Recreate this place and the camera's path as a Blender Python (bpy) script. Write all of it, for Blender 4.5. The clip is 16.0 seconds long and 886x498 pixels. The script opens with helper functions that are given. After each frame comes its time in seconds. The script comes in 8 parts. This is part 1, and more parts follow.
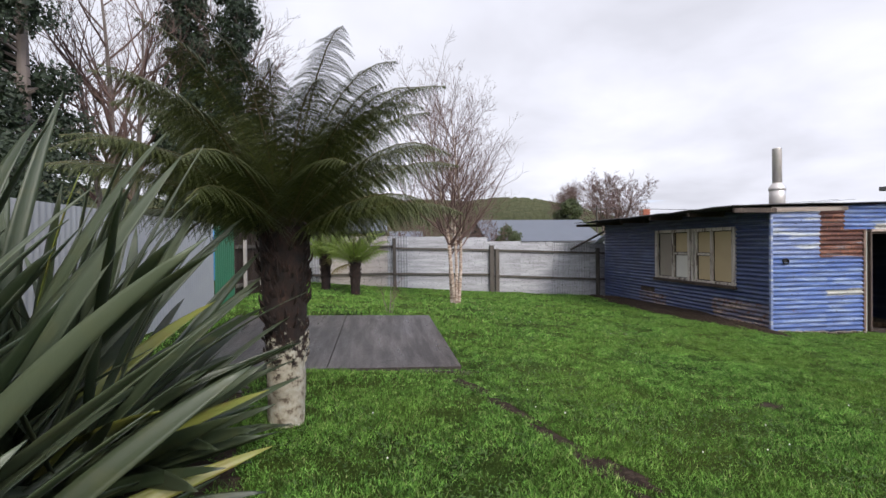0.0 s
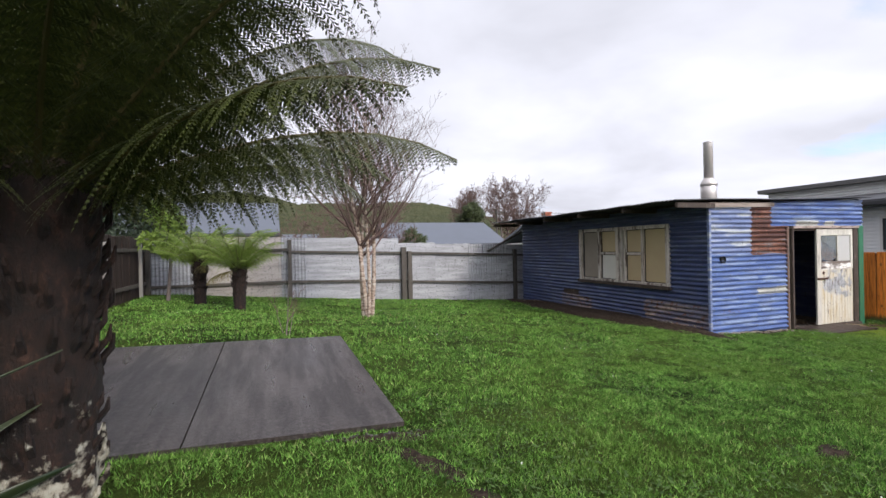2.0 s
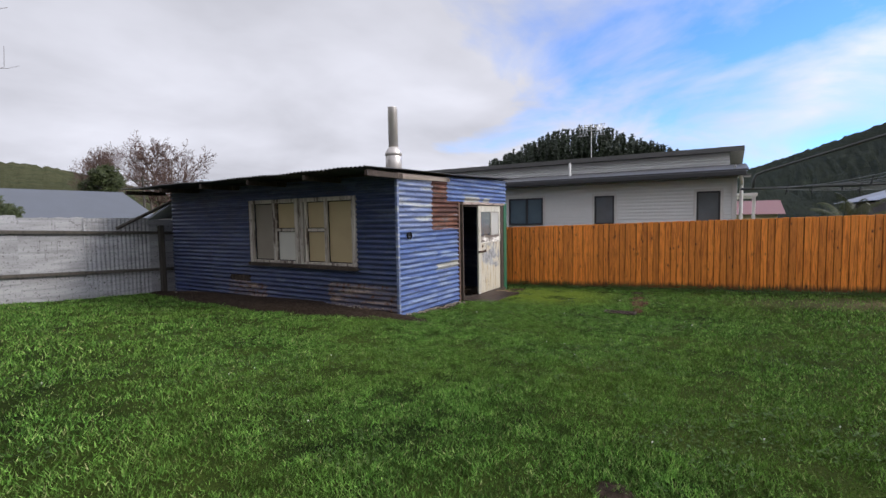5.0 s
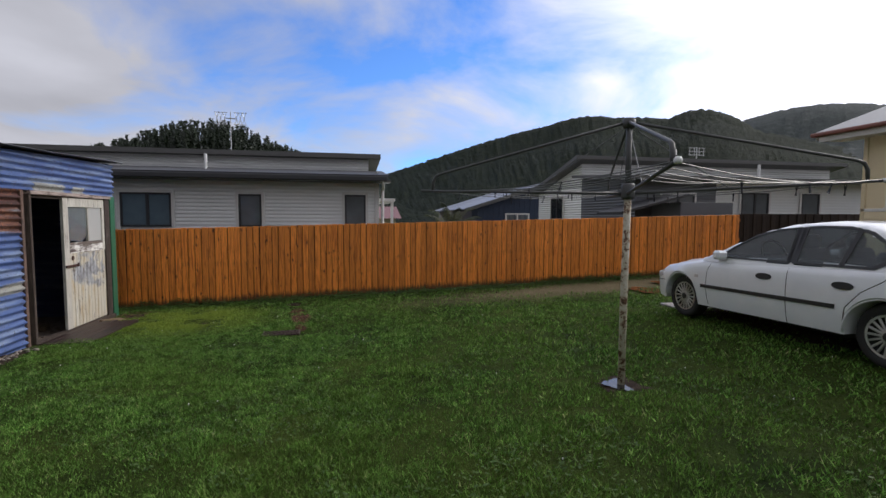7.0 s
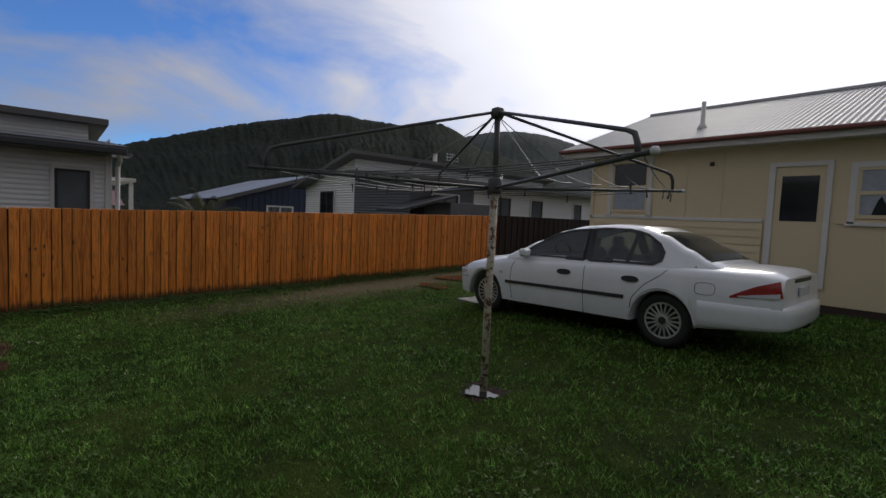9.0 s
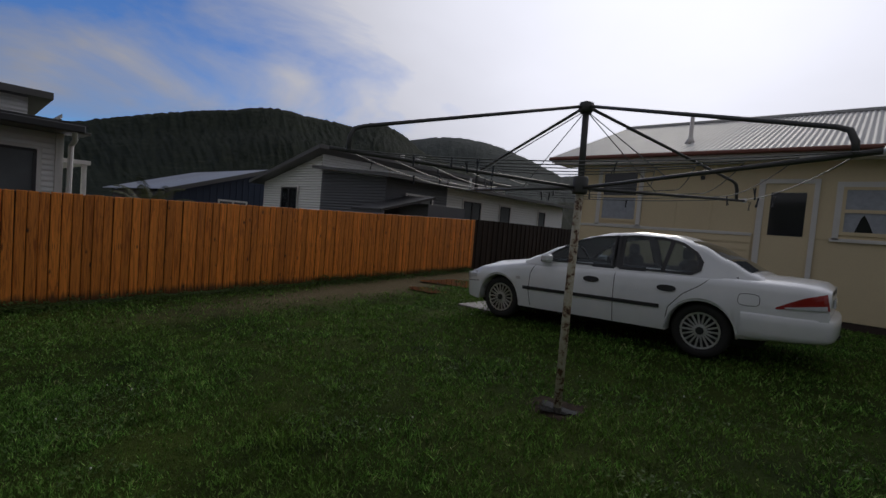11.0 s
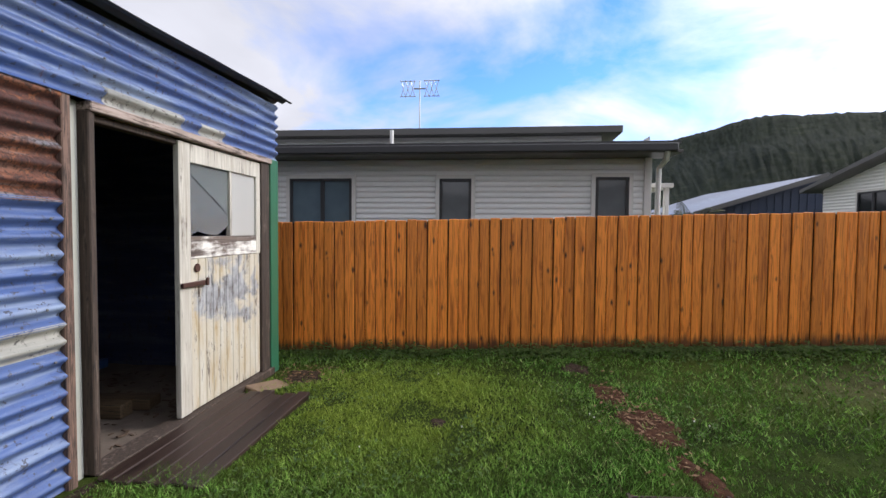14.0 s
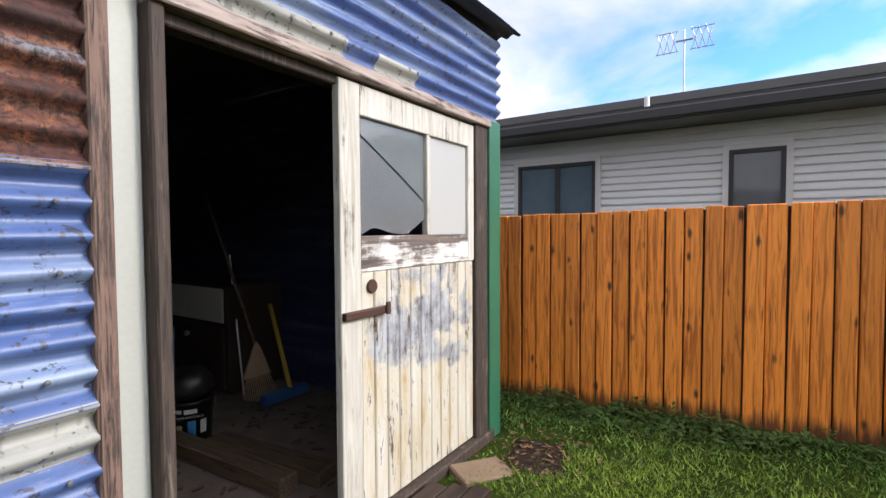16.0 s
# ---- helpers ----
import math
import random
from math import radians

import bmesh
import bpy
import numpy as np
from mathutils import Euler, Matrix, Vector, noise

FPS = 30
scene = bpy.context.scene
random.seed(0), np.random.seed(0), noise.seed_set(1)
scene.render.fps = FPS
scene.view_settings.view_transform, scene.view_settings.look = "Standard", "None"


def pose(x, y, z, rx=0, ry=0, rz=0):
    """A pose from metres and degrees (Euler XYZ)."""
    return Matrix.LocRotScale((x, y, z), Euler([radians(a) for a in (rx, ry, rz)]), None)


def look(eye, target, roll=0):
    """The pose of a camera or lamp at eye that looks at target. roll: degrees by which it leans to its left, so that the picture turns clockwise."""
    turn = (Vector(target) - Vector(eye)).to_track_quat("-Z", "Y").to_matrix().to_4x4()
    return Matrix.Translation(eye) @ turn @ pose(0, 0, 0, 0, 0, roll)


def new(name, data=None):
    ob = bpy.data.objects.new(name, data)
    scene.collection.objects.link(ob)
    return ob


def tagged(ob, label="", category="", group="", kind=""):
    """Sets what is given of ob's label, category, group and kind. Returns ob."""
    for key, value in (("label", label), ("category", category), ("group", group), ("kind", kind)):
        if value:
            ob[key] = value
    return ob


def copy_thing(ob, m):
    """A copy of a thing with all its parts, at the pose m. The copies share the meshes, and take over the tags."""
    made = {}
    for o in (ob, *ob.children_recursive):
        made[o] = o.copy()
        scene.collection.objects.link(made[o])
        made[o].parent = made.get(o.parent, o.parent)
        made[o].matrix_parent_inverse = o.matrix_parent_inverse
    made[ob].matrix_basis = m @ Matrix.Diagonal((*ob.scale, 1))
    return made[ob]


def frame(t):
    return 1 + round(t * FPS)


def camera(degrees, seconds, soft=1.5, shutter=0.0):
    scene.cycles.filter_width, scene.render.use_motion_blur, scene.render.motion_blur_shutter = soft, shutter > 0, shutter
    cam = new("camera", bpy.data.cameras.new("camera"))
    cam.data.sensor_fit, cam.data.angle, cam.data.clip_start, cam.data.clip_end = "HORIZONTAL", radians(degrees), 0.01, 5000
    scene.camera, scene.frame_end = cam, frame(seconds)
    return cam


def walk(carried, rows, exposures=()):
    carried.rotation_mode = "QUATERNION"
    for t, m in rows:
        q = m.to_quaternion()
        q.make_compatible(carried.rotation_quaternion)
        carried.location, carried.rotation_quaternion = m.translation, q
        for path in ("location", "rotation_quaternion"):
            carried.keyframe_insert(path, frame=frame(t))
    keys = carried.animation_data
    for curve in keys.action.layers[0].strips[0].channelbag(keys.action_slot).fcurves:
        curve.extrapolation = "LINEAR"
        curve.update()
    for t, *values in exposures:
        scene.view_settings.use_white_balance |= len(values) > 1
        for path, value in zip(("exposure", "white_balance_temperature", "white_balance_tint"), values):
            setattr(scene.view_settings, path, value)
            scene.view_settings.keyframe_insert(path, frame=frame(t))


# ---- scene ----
cam = camera(86.6, 16.0, soft=1.5)
PATH = [
    (0, (0.314, 0.874, 1.393), (0.578, 2.856, 1.373), -0.7),
    (0.5, (0.265, 1.318, 1.362), (0.62, 3.286, 1.338), -0.6),
    (1, (0.245, 1.771, 1.366), (0.736, 3.71, 1.343), -0.6),
    (1.5, (0.281, 2.254, 1.338), (0.872, 4.165, 1.334), -0.9),
    (2, (0.292, 2.715, 1.311), (0.978, 4.593, 1.304), -1.2),
    (2.5, (0.38, 3.105, 1.288), (1.213, 4.924, 1.26), -1.7),
    (3, (0.501, 3.471, 1.272), (1.493, 5.207, 1.222), -1.8),
    (3.2, (0.565, 3.614, 1.249), (1.629, 5.306, 1.185), -1.7),
    (5.5, (1.961, 4.572, 1.268), (3.819, 5.299, 1.13), -1.0),
    (6, (2.399, 4.742, 1.25), (4.367, 5.072, 1.105), -0.9),
    (6.5, (2.729, 4.88, 1.248), (4.722, 4.812, 1.099), -0.2),
    (7, (3.047, 5.005, 1.264), (5.008, 4.634, 1.129), 0.3),
    (7.5, (3.369, 5.183, 1.251), (5.255, 4.531, 1.122), 1.2),
    (8, (3.655, 5.287, 1.236), (5.442, 4.401, 1.095), 1.9),
    (8.5, (3.933, 5.409, 1.236), (5.59, 4.298, 1.095), 1.9),
    (8.7, (4.036, 5.456, 1.227), (5.632, 4.259, 1.089), 2.1),
    (10.8, (5.114, 5.971, 1.082), (6.36, 4.409, 1.007), 5.0),
    (11, (5.241, 6.046, 1.091), (6.578, 4.562, 0.996), 4.8),
    (11.5, (5.643, 6.266, 1.09), (7.234, 5.059, 0.98), 3.6),
    (12, (6.076, 6.477, 1.059), (7.873, 5.605, 0.953), 2.5),
    (12.5, (6.503, 6.633, 0.986), (8.412, 6.047, 0.878), 1.5),
    (13, (6.959, 6.765, 0.97), (8.938, 6.498, 0.861), 1.0),
    (13.5, (7.445, 6.947, 0.943), (9.443, 6.917, 0.858), 0.6),
    (14, (7.913, 7.055, 0.9), (9.9, 7.27, 0.822), 0.5),
    (14.5, (8.344, 7.18, 0.908), (10.292, 7.625, 0.823), -0.0),
    (15, (8.796, 7.357, 0.9), (10.683, 8.018, 0.837), -0.3),
    (15.5, (9.241, 7.549, 0.884), (11.032, 8.437, 0.816), -0.2),
    (16, (9.602, 7.8, 0.862), (11.27, 8.9, 0.784), -0.3),
]
EXPOSURES = [(0.0, 0.58), (3.2, 0.63), (5.3, 0.2), (6.0, 0.12), (7.0, -0.22), (8.5, -0.85), (11.0, -1.40), (12.0, -0.9), (13.0, -0.02), (14.0, 0.45), (15.0, 0.70), (16.0, 0.82)]
walk(cam, [(t, look(eye, target, roll)) for t, eye, target, roll in PATH], EXPOSURES)

# ---- world and sun ----
SUN_AZ, SUN_EL = radians(-72), radians(30)
SUN_DIR = Vector((math.cos(SUN_AZ) * math.cos(SUN_EL), math.sin(SUN_AZ) * math.cos(SUN_EL), math.sin(SUN_EL)))
world = bpy.data.worlds.new("sky")
scene.world = world
world.use_nodes = True
wt = world.node_tree
wt.nodes.clear()


def wn(kind, **kw):
    n = wt.nodes.new(kind)
    for k, v in kw.items():
        n.inputs[k].default_value = v
    return n


def wmath(op, a, b=None, clamp=False):
    n = wt.nodes.new("ShaderNodeMath")
    n.operation, n.use_clamp = op, clamp
    for i, v in enumerate((a, b)):
        if v is None:
            continue
        if isinstance(v, (int, float)):
            n.inputs[i].default_value = v
        else:
            wt.links.new(v, n.inputs[i])
    return n.outputs[0]


w_out = wt.nodes.new("ShaderNodeOutputWorld")
w_bg = wt.nodes.new("ShaderNodeBackground")
w_sky = wt.nodes.new("ShaderNodeTexSky")
w_sky.sky_type, w_sky.sun_disc = "NISHITA", False
w_sky.dust_density, w_sky.ozone_density = 0.1, 3.0
w_sky.sun_elevation, w_sky.sun_rotation = SUN_EL, radians(90) - SUN_AZ
w_co = wt.nodes.new("ShaderNodeTexCoord")
w_sep = wt.nodes.new("ShaderNodeSeparateXYZ")
wt.links.new(w_co.outputs["Generated"], w_sep.inputs[0])
# clouds lie on a flat layer: the direction is projected onto it
lift = wmath("ADD", wmath("MAXIMUM", w_sep.outputs[2], 0.0), 0.22)
w_comb = wt.nodes.new("ShaderNodeCombineXYZ")
wt.links.new(wmath("DIVIDE", w_sep.outputs[0], lift), w_comb.inputs[0])
wt.links.new(wmath("DIVIDE", w_sep.outputs[1], lift), w_comb.inputs[1])
w_no = wn("ShaderNodeTexNoise", Scale=1.25, Detail=8.0, Roughness=0.55, Distortion=0.45)
wt.links.new(w_comb.outputs[0], w_no.inputs["Vector"])
w_no2 = wn("ShaderNodeTexNoise", Scale=1.3, Detail=5.0, Roughness=0.5, Distortion=0.2)
wt.links.new(w_comb.outputs[0], w_no2.inputs["Vector"])
w_dot = wt.nodes.new("ShaderNodeVectorMath")
w_dot.operation = "DOT_PRODUCT"
wt.links.new(w_co.outputs["Generated"], w_dot.inputs[0])
w_dot.inputs[1].default_value = SUN_DIR
w_east = wmath("SUBTRACT", wmath("ADD", wmath("MULTIPLY", w_sep.outputs[0], 0.95), wmath("MULTIPLY", w_sep.outputs[2], 0.25)), wmath("MULTIPLY", w_sep.outputs[1], 0.29))
# the cover thins out towards the east
cover = wmath("SUBTRACT", wmath("ADD", w_no.outputs["Fac"], 0.36), wmath("MULTIPLY", wmath("MAXIMUM", wmath("SUBTRACT", w_east, 0.58), 0.0), 0.98))
cover = wmath("ADD", cover, wmath("MULTIPLY", wmath("POWER", wmath("MAXIMUM", w_dot.outputs["Value"], 0.0), 6.0), 0.35))
w_ramp = wt.nodes.new("ShaderNodeValToRGB")
w_ramp.color_ramp.elements[0].position, w_ramp.color_ramp.elements[1].position = 0.40, 0.66
wt.links.new(cover, w_ramp.inputs[0])
glow = wmath("POWER", wmath("MAXIMUM", w_dot.outputs["Value"], 0.0), 4.5)
bright = wmath("ADD", wmath("ADD", 0.42, wmath("MULTIPLY", w_no2.outputs["Fac"], 0.66)), wmath("MULTIPLY", glow, 2.6))
w_cloud = wt.nodes.new("ShaderNodeVectorMath")
w_cloud.operation = "SCALE"
w_cloud.inputs[0].default_value = (0.80, 0.81, 0.91)
wt.links.new(bright, w_cloud.inputs["Scale"])
w_blue = wt.nodes.new("ShaderNodeVectorMath")
w_blue.operation = "SCALE"
w_tint = wt.nodes.new("ShaderNodeMixRGB")
w_tint.blend_type = "MULTIPLY"
w_tint.inputs[0].default_value, w_tint.inputs[2].default_value = 1.0, (0.70, 1.03, 1.60, 1)
wt.links.new(w_sky.outputs[0], w_tint.inputs[1])
wt.links.new(w_tint.outputs[0], w_blue.inputs[0])
w_blue.inputs["Scale"].default_value = 0.15
w_mix = wt.nodes.new("ShaderNodeMixRGB")
wt.links.new(w_ramp.outputs[0], w_mix.inputs[0])
wt.links.new(w_blue.outputs[0], w_mix.inputs[1])
wt.links.new(w_cloud.outputs[0], w_mix.inputs[2])
wt.links.new(w_mix.outputs[0], w_bg.inputs[0])
wt.links.new(w_bg.outputs[0], w_out.inputs[0])

sun_data = bpy.data.lights.new("sun", "SUN")
sun_data.energy, sun_data.angle, sun_data.color = 1.6, radians(13), (1.0, 0.94, 0.84)
sun = new("sun", sun_data)
sun.matrix_world = look((0, 0, 30), Vector((0, 0, 30)) - SUN_DIR)

# ---- mesh helpers ----
class Geo:
    """Vertices and faces gathered for one mesh."""

    def __init__(self):
        self.v, self.f = [], []

    def quad(self, a, b, c, d):
        n = len(self.v)
        self.v += [a, b, c, d]
        self.f.append((n, n + 1, n + 2, n + 3))
        return self

    def poly(self, pts):
        n = len(self.v)
        self.v += list(pts)
        self.f.append(tuple(range(n, n + len(pts))))
        return self

    def grid(self, rows, closed=False, caps=False):
        n, m = len(self.v), len(rows[0])
        for r in rows:
            self.v += list(r)
        for i in range(len(rows) - 1):
            for j in range(m if closed else m - 1):
                k = (j + 1) % m
                self.f.append((n + i * m + j, n + i * m + k, n + (i + 1) * m + k, n + (i + 1) * m + j))
        if caps:
            self.f.append(tuple(n + j for j in reversed(range(m))))
            self.f.append(tuple(n + (len(rows) - 1) * m + j for j in range(m)))
        return self

    def box(self, x0, x1, y0, y1, z0, z1, b=0.004, m=None):
        """A box with chamfered edges."""
        lo, hi = (x0, y0, z0), (x1, y1, z1)
        b = min(b, 0.45 * min(h - l for l, h in zip(lo, hi)))
        n = len(self.v)
        idx = {}
        for c in range(8):
            s = [(c >> k) & 1 for k in range(3)]
            for ax in range(3):
                p = [0, 0, 0]
                for k in range(3):
                    edge, inner = (hi[k], hi[k] - b) if s[k] else (lo[k], lo[k] + b)
                    p[k] = edge if k == ax else inner
                idx[(c, ax)] = len(self.v)
                self.v.append(tuple(m @ Vector(p)) if m is not None else tuple(p))
        for ax in range(3):
            o1, o2 = (ax + 1) % 3, (ax + 2) % 3
            for s in (0, 1):
                ring = [(s << ax) | (i << o1) | (j << o2) for i, j in ((0, 0), (1, 0), (1, 1), (0, 1))]
                r = [idx[(c, ax)] for c in ring]
                self.f.append(tuple(r if s else reversed(r)))
            for s1 in (0, 1):
                for s2 in (0, 1):
                    c0 = (s1 << o1) | (s2 << o2)
                    c1 = c0 | (1 << ax)
                    r = [idx[(c0, o1)], idx[(c1, o1)], idx[(c1, o2)], idx[(c0, o2)]]
                    self.f.append(tuple(r if s1 != s2 else reversed(r)))
        for c in range(8):
            odd = (bin(c).count("1") % 2)
            r = [idx[(c, 0)], idx[(c, 1)], idx[(c, 2)]]
            self.f.append(tuple(r if odd else reversed(r)))
        return self

    def tube(self, pts, radii, seg=8, caps=True):
        """A round bar along pts."""
        pts = [Vector(p) for p in pts]
        if not hasattr(radii, "__len__"):
            radii = [radii] * len(pts)
        rows, up = [], None
        for i, p in enumerate(pts):
            d = (pts[min(i + 1, len(pts) - 1)] - pts[max(i - 1, 0)]).normalized()
            if up is None:
                up = Vector((0, 0, 1)) if abs(d.z) < 0.9 else Vector((1, 0, 0))
            a = d.cross(up).normalized()
            up = a.cross(d).normalized()
            rows.append([tuple(p + radii[i] * (math.cos(2 * math.pi * k / seg) * a + math.sin(2 * math.pi * k / seg) * up)) for k in range(seg)])
        return self.grid(rows, closed=True, caps=caps)

    def lathe(self, prof, seg=16, at=(0, 0, 0), axis="z", caps=True):
        rows = []
        for r, h in prof:
            ring = []
            for k in range(seg):
                a = 2 * math.pi * k / seg
                c, s = r * math.cos(a), r * math.sin(a)
                p = (c, s, h) if axis == "z" else (c, h, s) if axis == "y" else (h, c, s)
                ring.append((at[0] + p[0], at[1] + p[1], at[2] + p[2]))
            rows.append(ring)
        return self.grid(rows, closed=True, caps=caps)

    def prism(self, outline, put, d0, d1):
        """A flat outline, (u, v) pairs, given thickness from d0 to d1; put(u, v, d) places a point."""
        n, m = len(self.v), len(outline)
        self.v += [tuple(put(u, v, d0)) for u, v in outline] + [tuple(put(u, v, d1)) for u, v in outline]
        self.f.append(tuple(n + i for i in range(m)))
        self.f.append(tuple(n + m + i for i in reversed(range(m))))
        for i in range(m):
            k = (i + 1) % m
            self.f.append((n + i, n + m + i, n + m + k, n + k))
        return self

    def corrugated(self, u0, u1, v0, v1, put, pitch=0.092, amp=0.0145, top=None, du=0.35, wob=0.004, seed=0.0, thick=0.0025, per=8):
        """A corrugated sheet: the ribs run along u, the waves go across v. put(u, v, d) places a point."""
        nu = max(2, int((u1 - u0) / du) + 2)
        nv = max(3, int((v1 - v0) / pitch * per) + 1)
        fronts, backs = [], []
        for j in range(nv):
            v = v0 + (v1 - v0) * j / (nv - 1)
            rf, rb = [], []
            for i in range(nu):
                u = u0 + (u1 - u0) * i / (nu - 1)
                vv = min(v, top(u)) if top else v
                w = wob * noise.noise((u * 1.3 + seed, v * 2.1, seed))
                d = amp * math.sin(2 * math.pi * vv / pitch) + w
                rf.append(tuple(put(u, vv, d)))
                rb.append(tuple(put(u, vv, d - thick)))
            fronts.append(rf)
            backs.append(rb)
        self.grid(fronts)
        self.grid([list(reversed(r)) for r in backs])
        for a, b in ((fronts[0], backs[0]), (backs[-1], fronts[-1])):
            self.grid([b, a])
        self.grid([[r[0] for r in fronts], [r[0] for r in backs]])
        self.grid([[r[-1] for r in backs], [r[-1] for r in fronts]])
        return self


def mesh_of(name, geo, material, smooth=False, fix=False):
    me = bpy.data.meshes.new(name)
    me.from_pydata(geo.v, [], geo.f)
    if fix:
        bm = bmesh.new()
        bm.from_mesh(me)
        bmesh.ops.remove_doubles(bm, verts=bm.verts, dist=1e-5)
        bmesh.ops.recalc_face_normals(bm, faces=bm.faces)
        bm.to_mesh(me)
        bm.free()
    for m in material if isinstance(material, (list, tuple)) else [material]:
        me.materials.append(m)
    if smooth:
        me.polygons.foreach_set("use_smooth", [True] * len(me.polygons))
    return me


def part(name, geo, material, parent, label="", smooth=False, fix=True, kind=""):
    ob = new(name, mesh_of(name, geo, material, smooth, fix))
    ob.parent = parent
    return tagged(ob, label, kind=kind)


def solid(name, geo, material, label, category, kind="", at=(0, 0, 0), smooth=False, fix=True, group=""):
    ob = new(name, mesh_of(name, geo, material, smooth, fix))
    ob.location = at
    return tagged(ob, label, category, group, kind)


def thing(name, at, label, category, group="", kind="", rz=0.0):
    ob = new(name)
    ob.location = at
    ob.rotation_euler = (0, 0, radians(rz))
    ob.empty_display_size = 0.2
    return tagged(ob, label, category, group, kind)


# ---- materials ----
def material(name, build):
    m = bpy.data.materials.new(name)
    m.use_nodes = True
    nt = m.node_tree
    bsdf = nt.nodes["Principled BSDF"]
    build(nt, bsdf)
    return m


def node(nt, kind, **kw):
    n = nt.nodes.new(kind)
    for k, v in kw.items():
        n.inputs[k.replace("_", " ")].default_value = v
    return n


def coords(nt, scale=(1, 1, 1), random_shift=False):
    tc = nt.nodes.new("ShaderNodeTexCoord")
    mp = nt.nodes.new("ShaderNodeMapping")
    mp.inputs["Scale"].default_value = scale
    nt.links.new(tc.outputs["Object"], mp.inputs["Vector"])
    if random_shift:
        oi = nt.nodes.new("ShaderNodeObjectInfo")
        sc = nt.nodes.new("ShaderNodeMath")
        sc.operation = "MULTIPLY"
        sc.inputs[1].default_value = 37.0
        nt.links.new(oi.outputs["Random"], sc.inputs[0])
        cb = nt.nodes.new("ShaderNodeCombineXYZ")
        for i in range(3):
            nt.links.new(sc.outputs[0], cb.inputs[i])
        nt.links.new(cb.outputs[0], mp.inputs["Location"])
    return mp.outputs[0]


def noise_of(nt, vec, scale, detail=4.0, rough=0.55, dist=0.0):
    n = node(nt, "ShaderNodeTexNoise", Scale=scale, Detail=detail, Roughness=rough, Distortion=dist)
    nt.links.new(vec, n.inputs["Vector"])
    return n.outputs["Fac"]


def ramp(nt, fac, stops):
    r = nt.nodes.new("ShaderNodeValToRGB")
    el = r.color_ramp.elements
    while len(el) < len(stops):
        el.new(0.5)
    for e, (p, c) in zip(el, stops):
        e.position = p
        e.color = (*c, 1) if hasattr(c, "__len__") else (c, c, c, 1)
    nt.links.new(fac, r.inputs[0])
    return r.outputs[0]


def blend(nt, fac, a, b, mode="MIX"):
    n = nt.nodes.new("ShaderNodeMixRGB")
    n.blend_type = mode
    for i, v in enumerate((fac, a, b)):
        if isinstance(v, (int, float)):
            n.inputs[i].default_value = v if i == 0 else (v, v, v, 1)
        elif isinstance(v, tuple):
            n.inputs[i].default_value = (*v, 1)
        else:
            nt.links.new(v, n.inputs[i])
    return n.outputs[0]


def calc(nt, op, a, b=0.0, clamp=False):
    n = nt.nodes.new("ShaderNodeMath")
    n.operation, n.use_clamp = op, clamp
    for i, v in enumerate((a, b)):
        if isinstance(v, (int, float)):
            n.inputs[i].default_value = v
        else:
            nt.links.new(v, n.inputs[i])
    return n.outputs[0]


def bump(nt, bsdf, height, strength=0.3, dist=0.01):
    b = node(nt, "ShaderNodeBump", Strength=strength, Distance=dist)
    nt.links.new(height, b.inputs["Height"])
    nt.links.new(b.outputs[0], bsdf.inputs["Normal"])


def worn(name, base, dark=None, rough=0.6, metal=0.0, scale=6.0, grain=60.0, stretch=(1, 1, 1), bmp=0.25, amount=0.5, per_object=0.0, spec=0.5):
    """A plain surface with stains at one scale, grain at another, and relief."""
    dark = dark or tuple(c * 0.55 for c in base)

    def build(nt, bsdf):
        vec = coords(nt, stretch, True)
        big = ramp(nt, noise_of(nt, vec, scale, 5.0, 0.6, 0.3), [(0.35, 0.0), (0.72, 1.0)])
        fine = noise_of(nt, vec, grain, 3.0)
        col = blend(nt, calc(nt, "MULTIPLY", big, amount), base, dark)
        col = blend(nt, 0.35, col, blend(nt, fine, tuple(c * 0.72 for c in base), tuple(min(1, c * 1.2) for c in base)))
        if per_object:
            oi = nt.nodes.new("ShaderNodeObjectInfo")
            k = calc(nt, "ADD", calc(nt, "MULTIPLY", oi.outputs["Random"], per_object), 1.0 - per_object / 2)
            cb = nt.nodes.new("ShaderNodeCombineXYZ")
            for i in range(3):
                nt.links.new(k, cb.inputs[i])
            col = blend(nt, 1.0, col, cb.outputs[0], "MULTIPLY")
        nt.links.new(col, bsdf.inputs["Base Color"])
        nt.links.new(calc(nt, "ADD", calc(nt, "MULTIPLY", fine, 0.25), rough - 0.12, True), bsdf.inputs["Roughness"])
        bsdf.inputs["Metallic"].default_value = metal
        bsdf.inputs["Specular IOR Level"].default_value = spec
        bump(nt, bsdf, calc(nt, "ADD", fine, big), bmp, 0.004)

    return material(name, build)


